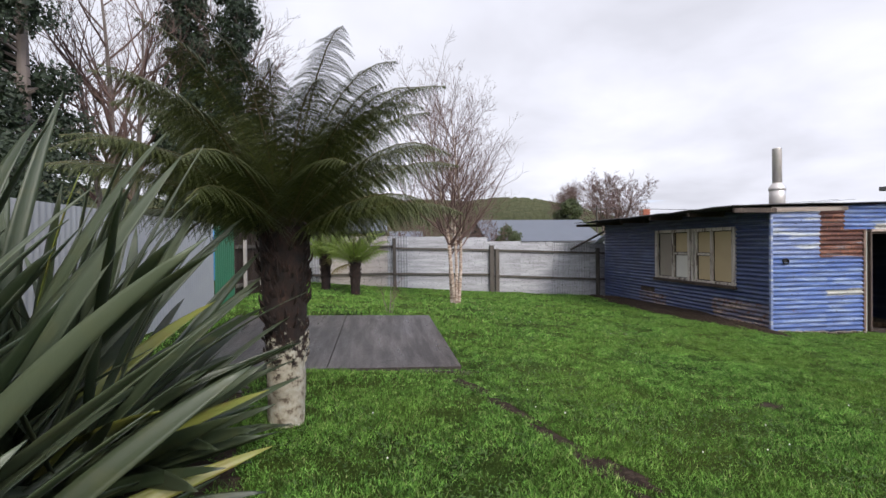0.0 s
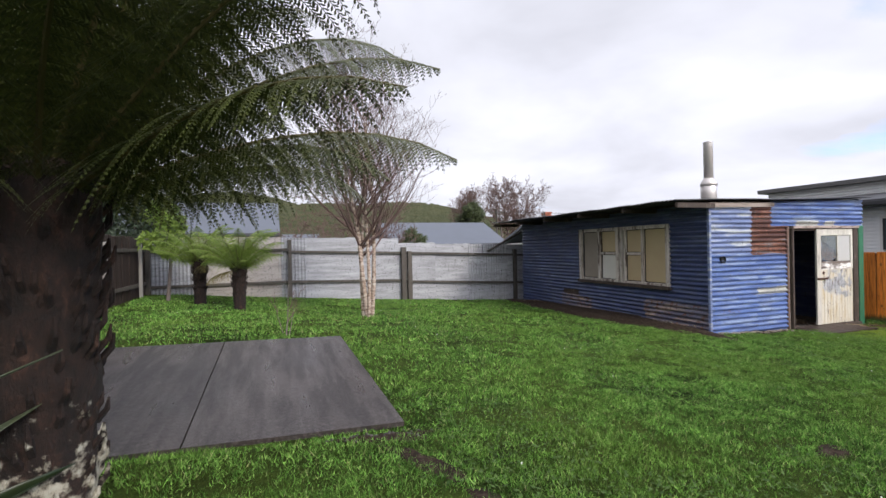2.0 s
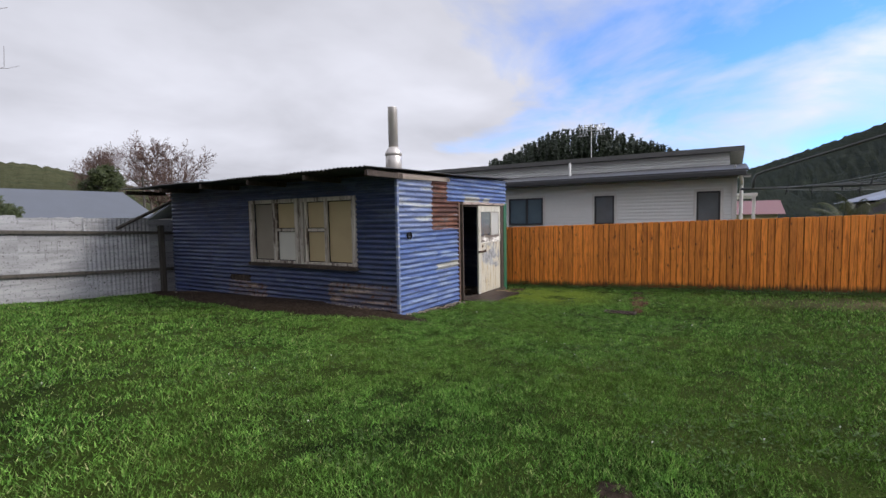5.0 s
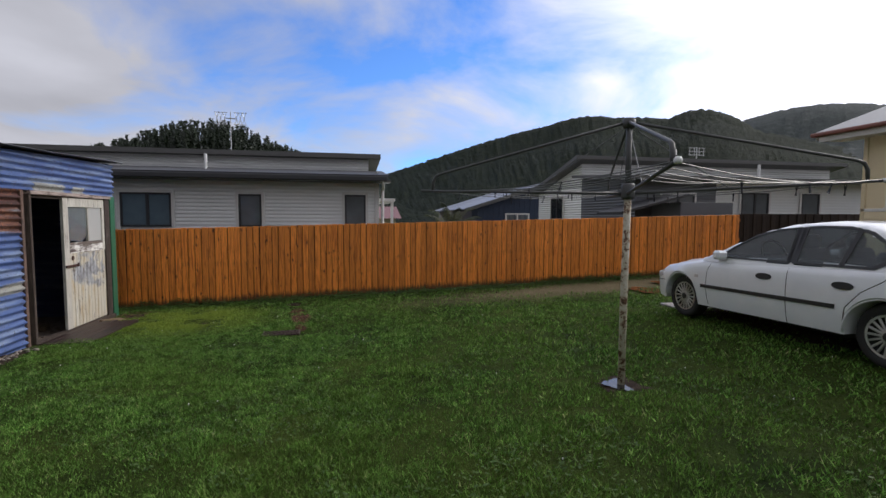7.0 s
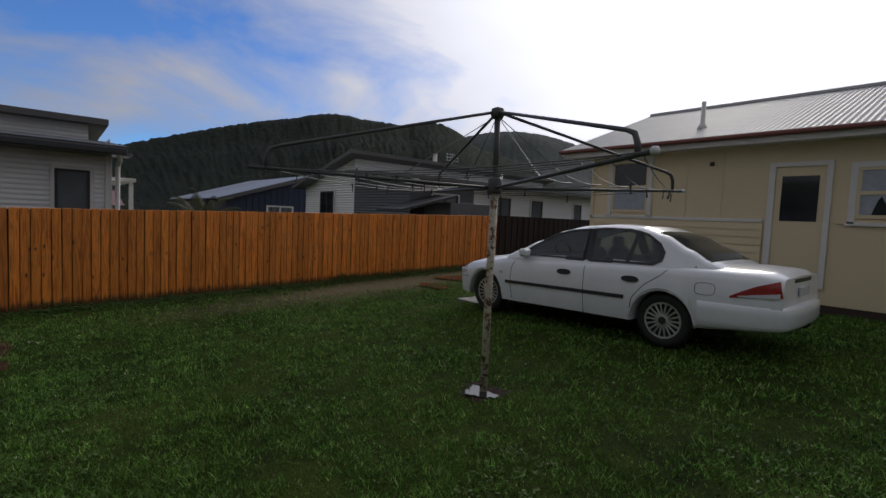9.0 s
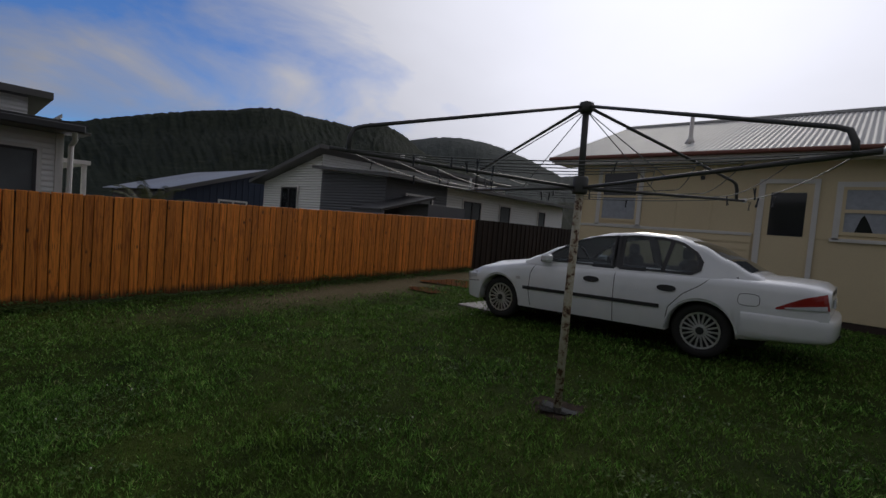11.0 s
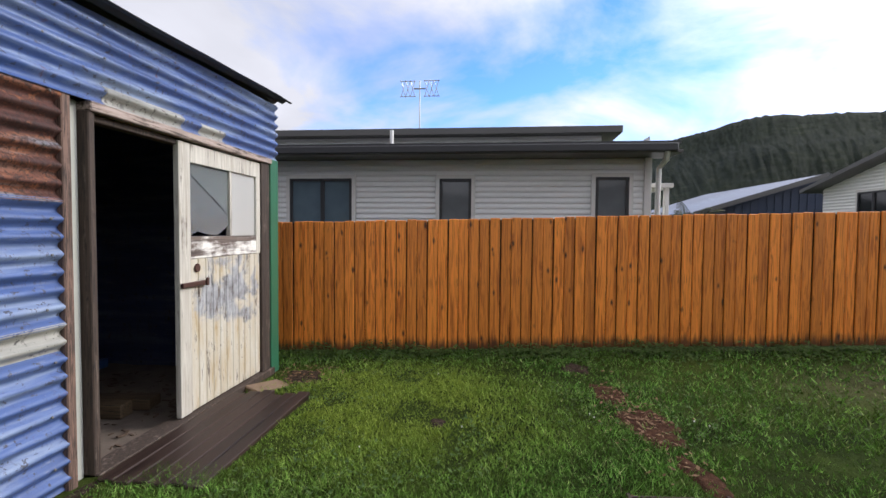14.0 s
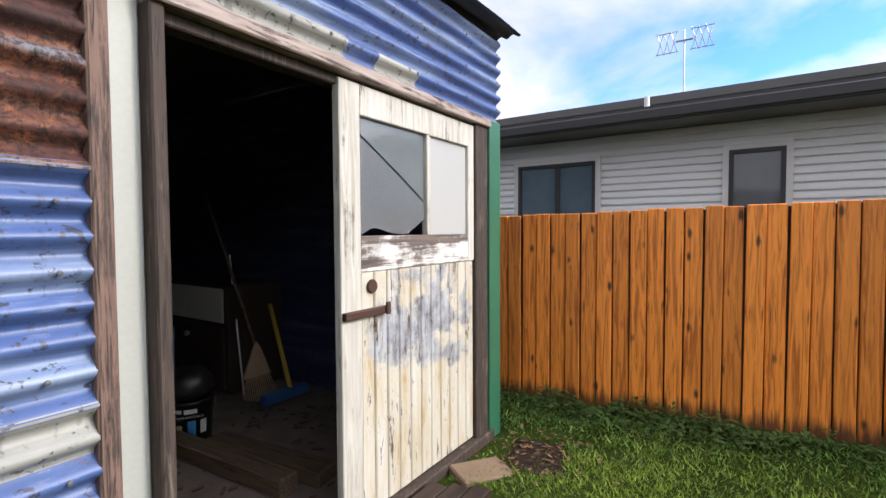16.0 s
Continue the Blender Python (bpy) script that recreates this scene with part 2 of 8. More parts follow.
def timber(name, light, dark, knot=(0.05, 0.02, 0.01), axis=2, rough=0.6, per_object=0.3, grain=9.0, knots=0.5, weather=None, wear=0.0, knot_size=1.0, damp=0.0, nails=0.0):
    """Boards: long grain along one axis, knots, a shade of its own for each board, weathered patches."""

    def build(nt, bsdf):
        st = [grain, grain, grain]
        st[axis] = grain * 0.06
        vec = coords(nt, tuple(st), True)
        vec1 = coords(nt, (1, 1, 1), True)
        g = noise_of(nt, vec, 2.2, 6.0, 0.62, 1.2)
        col = ramp(nt, g, [(0.36, dark), (0.51, light), (0.66, tuple(min(1, c * 1.2) for c in light))])
        st2 = [5.0 / knot_size] * 3
        st2[axis] = 2.6 / knot_size ** 0.5
        if knot_size < 1.0:
            st2[0] = 0.3
        vo = node(nt, "ShaderNodeTexVoronoi", Scale=1.0)
        nt.links.new(coords(nt, tuple(st2), True), vo.inputs["Vector"])
        k = ramp(nt, calc(nt, "ADD", vo.outputs["Distance"], calc(nt, "MULTIPLY", calc(nt, "SUBTRACT", g, 0.5), 0.25)), [(0.06, 1.0), (0.155, 0.0)])
        col = blend(nt, calc(nt, "MULTIPLY", k, knots), col, knot)
        if wear:
            w = ramp(nt, calc(nt, "ADD", calc(nt, "MULTIPLY", noise_of(nt, vec, 1.1, 7.0, 0.7, 0.4), 0.7), calc(nt, "MULTIPLY", noise_of(nt, vec1, 5.0, 5.0, 0.65), 0.3)), [(0.62 - 0.22 * wear, 0.0), (0.68 - 0.2 * wear, 1.0)])
            col = blend(nt, w, col, weather)
        if damp:
            # black mould at the foot, and drips below the row of nails
            sep = nt.nodes.new("ShaderNodeSeparateXYZ")
            nt.links.new(coords(nt), sep.inputs[0])
            ragged = noise_of(nt, coords(nt, (30.0, 30.0, 2.0), True), 1.0, 5.0, 0.65)
            rot = ramp(nt, calc(nt, "ADD", calc(nt, "SUBTRACT", damp, sep.outputs[2]), calc(nt, "MULTIPLY", calc(nt, "SUBTRACT", ragged, 0.5), 0.35)), [(0.0, 0.0), (0.10, 0.85)])
            col = blend(nt, rot, col, (0.030, 0.016, 0.010))
            below = ramp(nt, calc(nt, "ABSOLUTE", calc(nt, "SUBTRACT", sep.outputs[2], nails - 0.06)), [(0.02, 1.0), (0.07, 0.0)])
            drip = ramp(nt, noise_of(nt, coords(nt, (95.0, 95.0, 1.0), True), 1.0, 2.0, 0.5), [(0.60, 0.0), (0.66, 0.8)])
            col = blend(nt, calc(nt, "MULTIPLY", below, drip), col, (0.05, 0.02, 0.010))
        oi = nt.nodes.new("ShaderNodeObjectInfo")
        f = calc(nt, "ADD", calc(nt, "MULTIPLY", oi.outputs["Random"], per_object), 1.0 - per_object / 2)
        cb = nt.nodes.new("ShaderNodeCombineXYZ")
        for i in range(3):
            nt.links.new(f, cb.inputs[i])
        col = blend(nt, 1.0, col, cb.outputs[0], "MULTIPLY")
        nt.links.new(col, bsdf.inputs["Base Color"])
        nt.links.new(calc(nt, "ADD", calc(nt, "MULTIPLY", g, 0.3), rough - 0.15), bsdf.inputs["Roughness"])
        bump(nt, bsdf, g, 0.35, 0.004)

    return material(name, build)


def painted_iron(name, paint, faded, rust=0.25, dirt=0.3, rough=0.5, rusty=(0.19, 0.06, 0.025)):
    """Corrugated iron: paint that has faded in streaks, bare zinc, rust spots."""

    def build(nt, bsdf):
        vec = coords(nt, (1, 1, 1), True)
        streak = coords(nt, (0.7, 0.7, 7.0), True)
        a = noise_of(nt, streak, 1.6, 6.0, 0.6, 0.5)
        col = ramp(nt, a, [(0.30, tuple(c * 0.7 for c in paint)), (0.49, paint), (0.66, faded)])
        sp = noise_of(nt, vec, 9.0, 8.0, 0.68, 0.6)
        r = ramp(nt, sp, [(0.70 - 0.28 * rust, 0.0), (0.78 - 0.24 * rust, 1.0)])
        col = blend(nt, r, col, blend(nt, noise_of(nt, vec, 40.0), rusty, tuple(c * 0.4 for c in rusty)))
        d = ramp(nt, noise_of(nt, vec, 2.0, 5.0, 0.6), [(0.45, 0.0), (0.8, 1.0)])
        col = blend(nt, calc(nt, "MULTIPLY", d, dirt), col, (0.06, 0.06, 0.06))
        chip = ramp(nt, noise_of(nt, vec, 24.0, 7.0, 0.7, 0.3), [(0.59, 0.0), (0.61, 1.0)])
        col = blend(nt, calc(nt, "MULTIPLY", chip, 0.85), col, (0.035, 0.03, 0.03))
        scuff = ramp(nt, noise_of(nt, coords(nt, (2.0, 2.0, 16.0), True), 3.0, 6.0, 0.65), [(0.60, 0.0), (0.74, 1.0)])
        col = blend(nt, calc(nt, "MULTIPLY", scuff, 0.45), col, tuple(min(1.0, 0.4 * c + 0.25) for c in faded))
        drip = ramp(nt, noise_of(nt, coords(nt, (26.0, 26.0, 2.6), True), 1.0, 6.0, 0.7, 0.2), [(0.58, 0.0), (0.68, 1.0)])
        col = blend(nt, calc(nt, "MULTIPLY", drip, 0.35 + dirt * 0.6), col, (0.035, 0.03, 0.032))
        speck = ramp(nt, noise_of(nt, vec, 60.0, 4.0, 0.7), [(0.67, 0.0), (0.72, 1.0)])
        col = blend(nt, calc(nt, "MULTIPLY", speck, 0.5), col, tuple(min(1.0, 0.5 * c + 0.2) for c in faded))
        nt.links.new(col, bsdf.inputs["Base Color"])
        nt.links.new(calc(nt, "ADD", calc(nt, "MULTIPLY", r, 0.4), rough), bsdf.inputs["Roughness"])
        bump(nt, bsdf, calc(nt, "ADD", sp, noise_of(nt, vec, 90.0, 2.0)), 0.2, 0.003)

    return material(name, build)


def glass_mat(name, tint, rough=0.04, trans=1.0):
    def build(nt, bsdf):
        vec = coords(nt)
        n = noise_of(nt, vec, 5.0, 5.0)
        bsdf.inputs["Base Color"].default_value = (*tint, 1)
        bsdf.inputs["Transmission Weight"].default_value = trans
        bsdf.inputs["IOR"].default_value = 1.45
        nt.links.new(calc(nt, "ADD", calc(nt, "MULTIPLY", n, 0.12), rough - 0.04, True), bsdf.inputs["Roughness"])

    return material(name, build)


def dark_pane(name, tint, rough=0.06):
    """A pane in front of an unlit room or drawn blind."""

    def build(nt, bsdf):
        n = noise_of(nt, coords(nt), 2.5, 4.0)
        nt.links.new(ramp(nt, n, [(0.3, tuple(c * 0.8 for c in tint)), (0.7, tint)]), bsdf.inputs["Base Color"])
        bsdf.inputs["Roughness"].default_value = rough
        bsdf.inputs["Specular IOR Level"].default_value = 0.6

    return material(name, build)


def leafy(name, a, b, rough=0.5, trans=0.25, spec=0.4):
    """Foliage: a shade of its own for each leaf."""

    def build(nt, bsdf):
        ge = nt.nodes.new("ShaderNodeNewGeometry")
        col = ramp(nt, ge.outputs["Random Per Island"], [(0.0, a), (1.0, b)])
        n = noise_of(nt, coords(nt), 3.0, 3.0)
        col = blend(nt, 0.35, col, blend(nt, n, tuple(c * 0.5 for c in a), tuple(min(1, c * 1.3) for c in b)))
        nt.links.new(col, bsdf.inputs["Base Color"])
        bsdf.inputs["Roughness"].default_value = rough
        bsdf.inputs["Specular IOR Level"].default_value = spec
        if trans:
            tr = nt.nodes.new("ShaderNodeBsdfTranslucent")
            nt.links.new(col, tr.inputs["Color"])
            mx = nt.nodes.new("ShaderNodeMixShader")
            mx.inputs[0].default_value = trans
            out = nt.nodes["Material Output"]
            nt.links.new(bsdf.outputs[0], mx.inputs[1])
            nt.links.new(tr.outputs[0], mx.inputs[2])
            nt.links.new(mx.outputs[0], out.inputs["Surface"])

    return material(name, build)


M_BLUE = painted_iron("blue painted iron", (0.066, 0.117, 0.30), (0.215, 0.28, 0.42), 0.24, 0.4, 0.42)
# darker copy of the blue paint carries the shade of the west wall
M_BLUE_SHADED = painted_iron("grimy blue iron with shade", (0.040, 0.058, 0.145), (0.10, 0.125, 0.20), 0.18, 0.45, 0.4)
M_BLUE_PALE = painted_iron("faded blue iron", (0.14, 0.185, 0.34), (0.40, 0.42, 0.42), 0.22, 0.1)

M_BARE = painted_iron("bare weathered iron", (0.28, 0.28, 0.255), (0.42, 0.41, 0.37), 0.22, 0.4, 0.55)


def rusted(nt, bsdf):
    vec = coords(nt, (1, 1, 1), True)
    band = noise_of(nt, coords(nt, (0.5, 0.5, 5.5), True), 1.7, 5.0, 0.55, 0.4)
    col = ramp(nt, band, [(0.36, (0.035, 0.013, 0.011)), (0.50, (0.085, 0.028, 0.020)), (0.56, (0.20, 0.075, 0.038)), (0.62, (0.17, 0.14, 0.14)), (0.70, (0.17, 0.19, 0.24))])
    drip = ramp(nt, noise_of(nt, coords(nt, (24.0, 24.0, 2.4), True), 1.0, 6.0, 0.7, 0.2), [(0.52, 0.0), (0.62, 1.0)])
    col = blend(nt, calc(nt, "MULTIPLY", drip, 0.75), col, (0.075, 0.028, 0.02))
    spot = noise_of(nt, vec, 16.0, 7.0, 0.7, 0.4)
    col = blend(nt, ramp(nt, spot, [(0.57, 0.0), (0.66, 0.8)]), col, (0.33, 0.12, 0.045))
    scale = noise_of(nt, vec, 46.0, 6.0, 0.72, 0.3)
    col = blend(nt, ramp(nt, scale, [(0.50, 0.0), (0.56, 0.8)]), col, (0.022, 0.010, 0.009))
    nt.links.new(col, bsdf.inputs["Base Color"])
    bsdf.inputs["Roughness"].default_value = 0.75
    bump(nt, bsdf, calc(nt, "ADD", spot, calc(nt, "ADD", drip, scale)), 0.5, 0.004)


M_RUST = material("rusted iron", rusted)
M_RUST_BLUE = painted_iron("half rusted blue iron", (0.10, 0.10, 0.15), (0.42, 0.31, 0.23), 0.66, 0.35, 0.6, (0.17, 0.085, 0.05))
M_ZINC = painted_iron("weathered zinc sheet", (0.30, 0.30, 0.315), (0.38, 0.38, 0.40), 0.03, 0.12, 0.5)
M_ZINC_WARM = painted_iron("stained zinc sheet", (0.36, 0.32, 0.29), (0.42, 0.38, 0.345), 0.08, 0.12, 0.5)
M_ROOF_DARK = worn("old black roof iron", (0.05, 0.05, 0.05), (0.02, 0.015, 0.012), 0.6, 0.0, 3.0)
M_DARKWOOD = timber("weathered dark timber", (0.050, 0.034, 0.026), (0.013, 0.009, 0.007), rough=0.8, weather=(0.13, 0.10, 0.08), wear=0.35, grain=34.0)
M_FENCEPOST = timber("old grey post", (0.07, 0.06, 0.05), (0.03, 0.025, 0.02), rough=0.8)
M_PALING = timber("orange stained pine", (0.76, 0.245, 0.034), (0.42, 0.108, 0.014), axis=2, rough=0.5, per_object=0.42, grain=15.0, knots=0.95, weather=(0.22, 0.065, 0.014), wear=0.05, knot_size=0.62, damp=0.14, nails=0.86)
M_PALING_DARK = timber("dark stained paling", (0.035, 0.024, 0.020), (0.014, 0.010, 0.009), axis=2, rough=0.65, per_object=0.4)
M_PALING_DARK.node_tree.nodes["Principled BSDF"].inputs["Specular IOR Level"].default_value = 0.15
M_CREAM = worn("cream weatherboard paint", (0.74, 0.62, 0.40), (0.60, 0.49, 0.31), 0.55, scale=1.5, amount=0.3, bmp=0.1)
M_WHITE = worn("white paint", (0.74, 0.74, 0.73), (0.55, 0.55, 0.54), 0.45, scale=2.0, amount=0.25, bmp=0.08)
M_TRIM = worn("white window trim", (0.75, 0.73, 0.70), (0.5, 0.47, 0.43), 0.5, scale=4.0, amount=0.3, bmp=0.1)
M_CLAD = worn("off-white steel cladding", (0.86, 0.86, 0.84), (0.72, 0.72, 0.70), 0.45, scale=1.2, amount=0.3, bmp=0.05)
M_CLAD_DARK = worn("dark grey steel cladding", (0.13, 0.135, 0.15), (0.09, 0.09, 0.10), 0.45, scale=1.2, amount=0.3, bmp=0.05)
M_CHARCOAL = worn("charcoal steel", (0.035, 0.035, 0.038), (0.02, 0.02, 0.022), 0.5, scale=2.0, amount=0.4, bmp=0.05)
M_FASCIA = worn("grey fascia", (0.11, 0.107, 0.103), (0.07, 0.07, 0.07), 0.45, scale=2.0, amount=0.4, bmp=0.05)
M_NAVY = worn("navy steel cladding", (0.03, 0.045, 0.085), (0.02, 0.03, 0.05), 0.45, scale=2.0, amount=0.4, bmp=0.05)
M_ROOF_PALE = worn("pale grey roof iron", (0.24, 0.26, 0.31), (0.18, 0.19, 0.23), 0.4, scale=1.0, amount=0.5, bmp=0.05)
M_ROOF_GREY = worn("blue-grey roof iron", (0.105, 0.118, 0.145), (0.075, 0.083, 0.10), 0.55, scale=1.0, amount=0.5, bmp=0.05)
M_ROOF_SILVER = worn("silver roof iron", (0.40, 0.40, 0.40), (0.30, 0.29, 0.28), 0.55, 0.0, scale=1.5, amount=0.4, bmp=0.05)
M_REDTRIM = worn("dull red gutter", (0.20, 0.065, 0.045), (0.12, 0.04, 0.03), 0.5)
M_PANE_BLUE = dark_pane("pane with pale blind", (0.13, 0.18, 0.21))
M_PANE_GREY = dark_pane("pane with grey blind", (0.16, 0.17, 0.18))
M_PANE_DARK = dark_pane("dark pane", (0.025, 0.028, 0.032))
M_CONCRETE = worn("concrete", (0.30, 0.28, 0.26), (0.17, 0.15, 0.145), 0.55, scale=1.5, grain=40.0, amount=0.8, bmp=0.4)
M_BRICK = worn("red brick", (0.33, 0.10, 0.055), (0.2, 0.07, 0.05), 0.8, per_object=0.4, grain=25.0)
M_BRANCH = worn("grey bark", (0.16, 0.13, 0.115), (0.08, 0.065, 0.06), 0.85, scale=8.0)
M_TWIG = worn("reddish twigs", (0.13, 0.080, 0.068), (0.07, 0.045, 0.04), 0.8)


# ---- ground ----
def slab_plane(x, y):
    return -0.012 + (y - 6.2) * 0.036 - 0.03 * (x - 1.2)


def ground_z(x, y):
    """The yard falls towards the shed and the paling fence."""
    cx, cy = min(max(x, -6.0), 19.0), min(max(y, -10.0), 19.0)
    z = 0.034 - 0.0463 * cx - 0.0025 * cy - 0.00188 * cx * cy + 0.00136 * cx * cx + 0.0001 * cy * cy
    z -= 0.09 * math.exp(-((x - 8.6) ** 2 + (y - 4.2) ** 2) / 14.0)
    z += 0.10 * math.exp(-((x - 0.3) ** 2 + (y - 10.0) ** 2) / 12.0)
    z += 0.018 * noise.noise((x * 0.9, y * 0.9, 3.0)) + 0.008 * noise.noise((x * 3.1, y * 3.1, 7.0))
    z += 0.05 * math.exp(-((x - 8.0) ** 2 + (y + 0.6) ** 2) / 6.0)
    # the lawn is cut away under the slab and under the shed floor
    inside = min(x + 2.15, 1.2 - x, y - 6.2, 9.4 - y)
    k = min(1.0, max(0.0, (inside + 0.22) / 0.22))
    z += k * (min(z, slab_plane(x, y) - 0.05) - z)
    inside = min(x - 8.1, 12.5 - x, y - 9.4, 16.2 - y)
    k = min(1.0, max(0.0, inside / 0.2))
    return z + k * (min(z, -0.62) - z)


def steps(stops):
    out = []
    for a, b, d in stops:
        n = max(1, round((b - a) / d))
        out += [a + (b - a) * i / n for i in range(n)]
    return out + [stops[-1][1]]


def lawn_mat(nt, bsdf):
    vec = coords(nt)
    big = noise_of(nt, vec, 0.55, 5.0, 0.6, 0.4)
    mid = noise_of(nt, vec, 3.5, 6.0, 0.65, 0.3)
    fine = noise_of(nt, vec, 45.0, 4.0, 0.7)
    col = ramp(nt, mid, [(0.25, (0.006, 0.010, 0.003)), (0.5, (0.018, 0.034, 0.006)), (0.75, (0.045, 0.075, 0.013))])
    col = blend(nt, ramp(nt, big, [(0.35, 0.0), (0.7, 0.6)]), col, (0.085, 0.115, 0.022))
    col = blend(nt, 1.0, col, ramp(nt, fine, [(0.25, 0.35), (0.75, 1.35)]), "MULTIPLY")
    sep = nt.nodes.new("ShaderNodeSeparateXYZ")
    nt.links.new(vec, sep.inputs[0])
    # worn wheel tracks: a strip of bare, stony soil along the paling fence
    along = calc(nt, "ABSOLUTE", calc(nt, "SUBTRACT", calc(nt, "ADD", sep.outputs[0], calc(nt, "MULTIPLY", sep.outputs[1], 0.13)), 12.9))
    strip = calc(nt, "SUBTRACT", 1.0, calc(nt, "MULTIPLY", along, 0.62), True)
    south = calc(nt, "MULTIPLY", calc(nt, "SUBTRACT", 6.5, sep.outputs[1]), 0.16, True)
    bare = calc(nt, "MULTIPLY", strip, south)
    bare = ramp(nt, calc(nt, "MULTIPLY", bare, calc(nt, "ADD", mid, 0.45)), [(0.22, 0.0), (0.75, 1.0)])
    stones = ramp(nt, noise_of(nt, vec, 28.0, 5.0, 0.7), [(0.3, (0.065, 0.055, 0.028)), (0.6, (0.17, 0.14, 0.085)), (0.8, (0.30, 0.27, 0.21))])
    col = blend(nt, bare, col, stones)
    nt.links.new(col, bsdf.inputs["Base Color"])
    bsdf.inputs["Roughness"].default_value = 0.9
    bsdf.inputs["Specular IOR Level"].default_value = 0.05
    bump(nt, bsdf, calc(nt, "ADD", fine, mid), 0.9, 0.03)


M_LAWN = material("lawn soil and moss", lawn_mat)
gx = steps([(-1500, -200, 260), (-200, -30, 34), (-30, -6, 3), (-6, 15, 0.22), (15, 40, 2.5), (40, 200, 32), (200, 1500, 260)])
gy = steps([(-1500, -200, 260), (-200, -30, 34), (-30, -9, 3), (-9, 18, 0.22), (18, 40, 2.2), (40, 200, 32), (200, 1500, 260)])
g = Geo()
g.grid([[(x, y, ground_z(x, y)) for x in gx] for y in gy])
ground = solid("ground", g, M_LAWN, "damp mown lawn with clover and worn soil", "lawn", "structure", smooth=True, fix=False)


# ---- hills ----
def wood_mat(name, a, b, c, scale):
    def build(nt, bsdf):
        vec = coords(nt)
        n1 = noise_of(nt, vec, scale, 8.0, 0.7)
        n2 = noise_of(nt, vec, scale * 0.12, 4.0, 0.6)
        col = ramp(nt, n1, [(0.30, a), (0.52, b), (0.75, c)])
        col = blend(nt, ramp(nt, n2, [(0.35, 0.0), (0.7, 0.7)]), col, tuple(0.6 * p + 0.4 * q for p, q in zip(a, b)))
        nt.links.new(col, bsdf.inputs["Base Color"])
        bsdf.inputs["Roughness"].default_value = 0.95
        bsdf.inputs["Specular IOR Level"].default_value = 0.1
        bump(nt, bsdf, n1, 1.0, 4.0)

    return material(name, build)


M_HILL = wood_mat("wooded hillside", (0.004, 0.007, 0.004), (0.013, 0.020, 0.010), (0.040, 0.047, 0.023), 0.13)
# the mist before the far range is put into these paler, bluer colours
M_HILL_FAR = wood_mat("mist-pale far wooded hillside", (0.030, 0.038, 0.040), (0.050, 0.060, 0.058), (0.08, 0.09, 0.085), 0.06)
M_HILL_BROWN = wood_mat("scrub hillside", (0.035, 0.040, 0.018), (0.075, 0.080, 0.036), (0.14, 0.125, 0.07), 0.12)


def hill(name, az0, az1, dist, elev, mat, label, seed, bushy=0.16, depth=0.75):
    """A ridge seen from the yard: elev(az) in degrees at that distance, falling away in front."""
    n, rows = int(abs(az1 - az0) / 0.22) + 2, []
    for j in range(18):
        k = j / 17
        row = []
        for i in range(n):
            az = az0 + (az1 - az0) * i / (n - 1)
            r = dist * (1 - depth * (1 - k))
            top = dist * math.tan(radians(max(0.0, elev(az) - 0.15)))
            prof = k ** 1.25
            x, y = r * math.cos(radians(az)), r * math.sin(radians(az))
            folds = 0.16 * top * prof * (1 - prof) * 4 * noise.noise((x * 0.006 + seed, y * 0.006, seed))
            tuft = bushy * math.tan(radians(1)) * dist * (noise.noise((az * 2.1 + seed, k * 19, seed)) + 0.7 * noise.noise((az * 5.3, k * 41, seed + 5)))
            row.append((x, y, -1.5 + top * prof + folds + tuft * min(1, prof * 3)))
        rows.append(row)
    back = [(x * 1.25, y * 1.25, -2.0) for x, y, z in rows[-1]]
    gg = Geo()
    gg.grid(rows + [back])
    return solid(name, gg, mat, label, "hill", "structure", smooth=True, fix=False)


def peak(az, c, h, w):
    return h * math.exp(-(((az - c) / w) ** 2))


hill("hill_east", -75, 30, 520, lambda a: max(peak(a, -29, 11.6, 30), peak(a, -27, 11.9, 17), peak(a, -38, 11.8, 11), 4.5), M_HILL, "steep hill covered in dark bush", 1.0, 0.18)
hill("hill_far", -120, -20, 900, lambda a: max(peak(a, -48, 11.0, 20), peak(a, -70, 8, 30), 5.0), M_HILL_FAR, "distant wooded range painted mist-pale", 4.0, 0.12)
hill("hill_pines", -8, 40, 260, lambda a: max(peak(a, 16.0, 7.9, 19), 0.5), M_HILL, "low hill under dark pine trees", 9.0)
hill("hill_north", 38, 150, 420, lambda a: max(peak(a, 75, 6.1, 17), peak(a, 94, 7.1, 16), peak(a, 84, 6.0, 20), peak(a, 125, 7.0, 25)), M_HILL_BROWN, "scrubby brown and green hillside", 6.0)
hill("hill_west", 140, 250, 500, lambda a: 6 + 1.5 * math.sin(a * 0.13), M_HILL, "wooded hills behind the houses", 2.0)


# ---- the shed ----
SX0, SX1, SY0, SY1 = 8.05, 12.56, 9.32, 16.3


def roof_z(x):
    return 2.06 + (x - 7.1) * 0.024


def shed_top(x):
    return roof_z(x) - 0.03


def front(u, v, d):
    return (u, SY0 - d, v)


def west(u, v, d):
    return (SX0 - d, u, v)


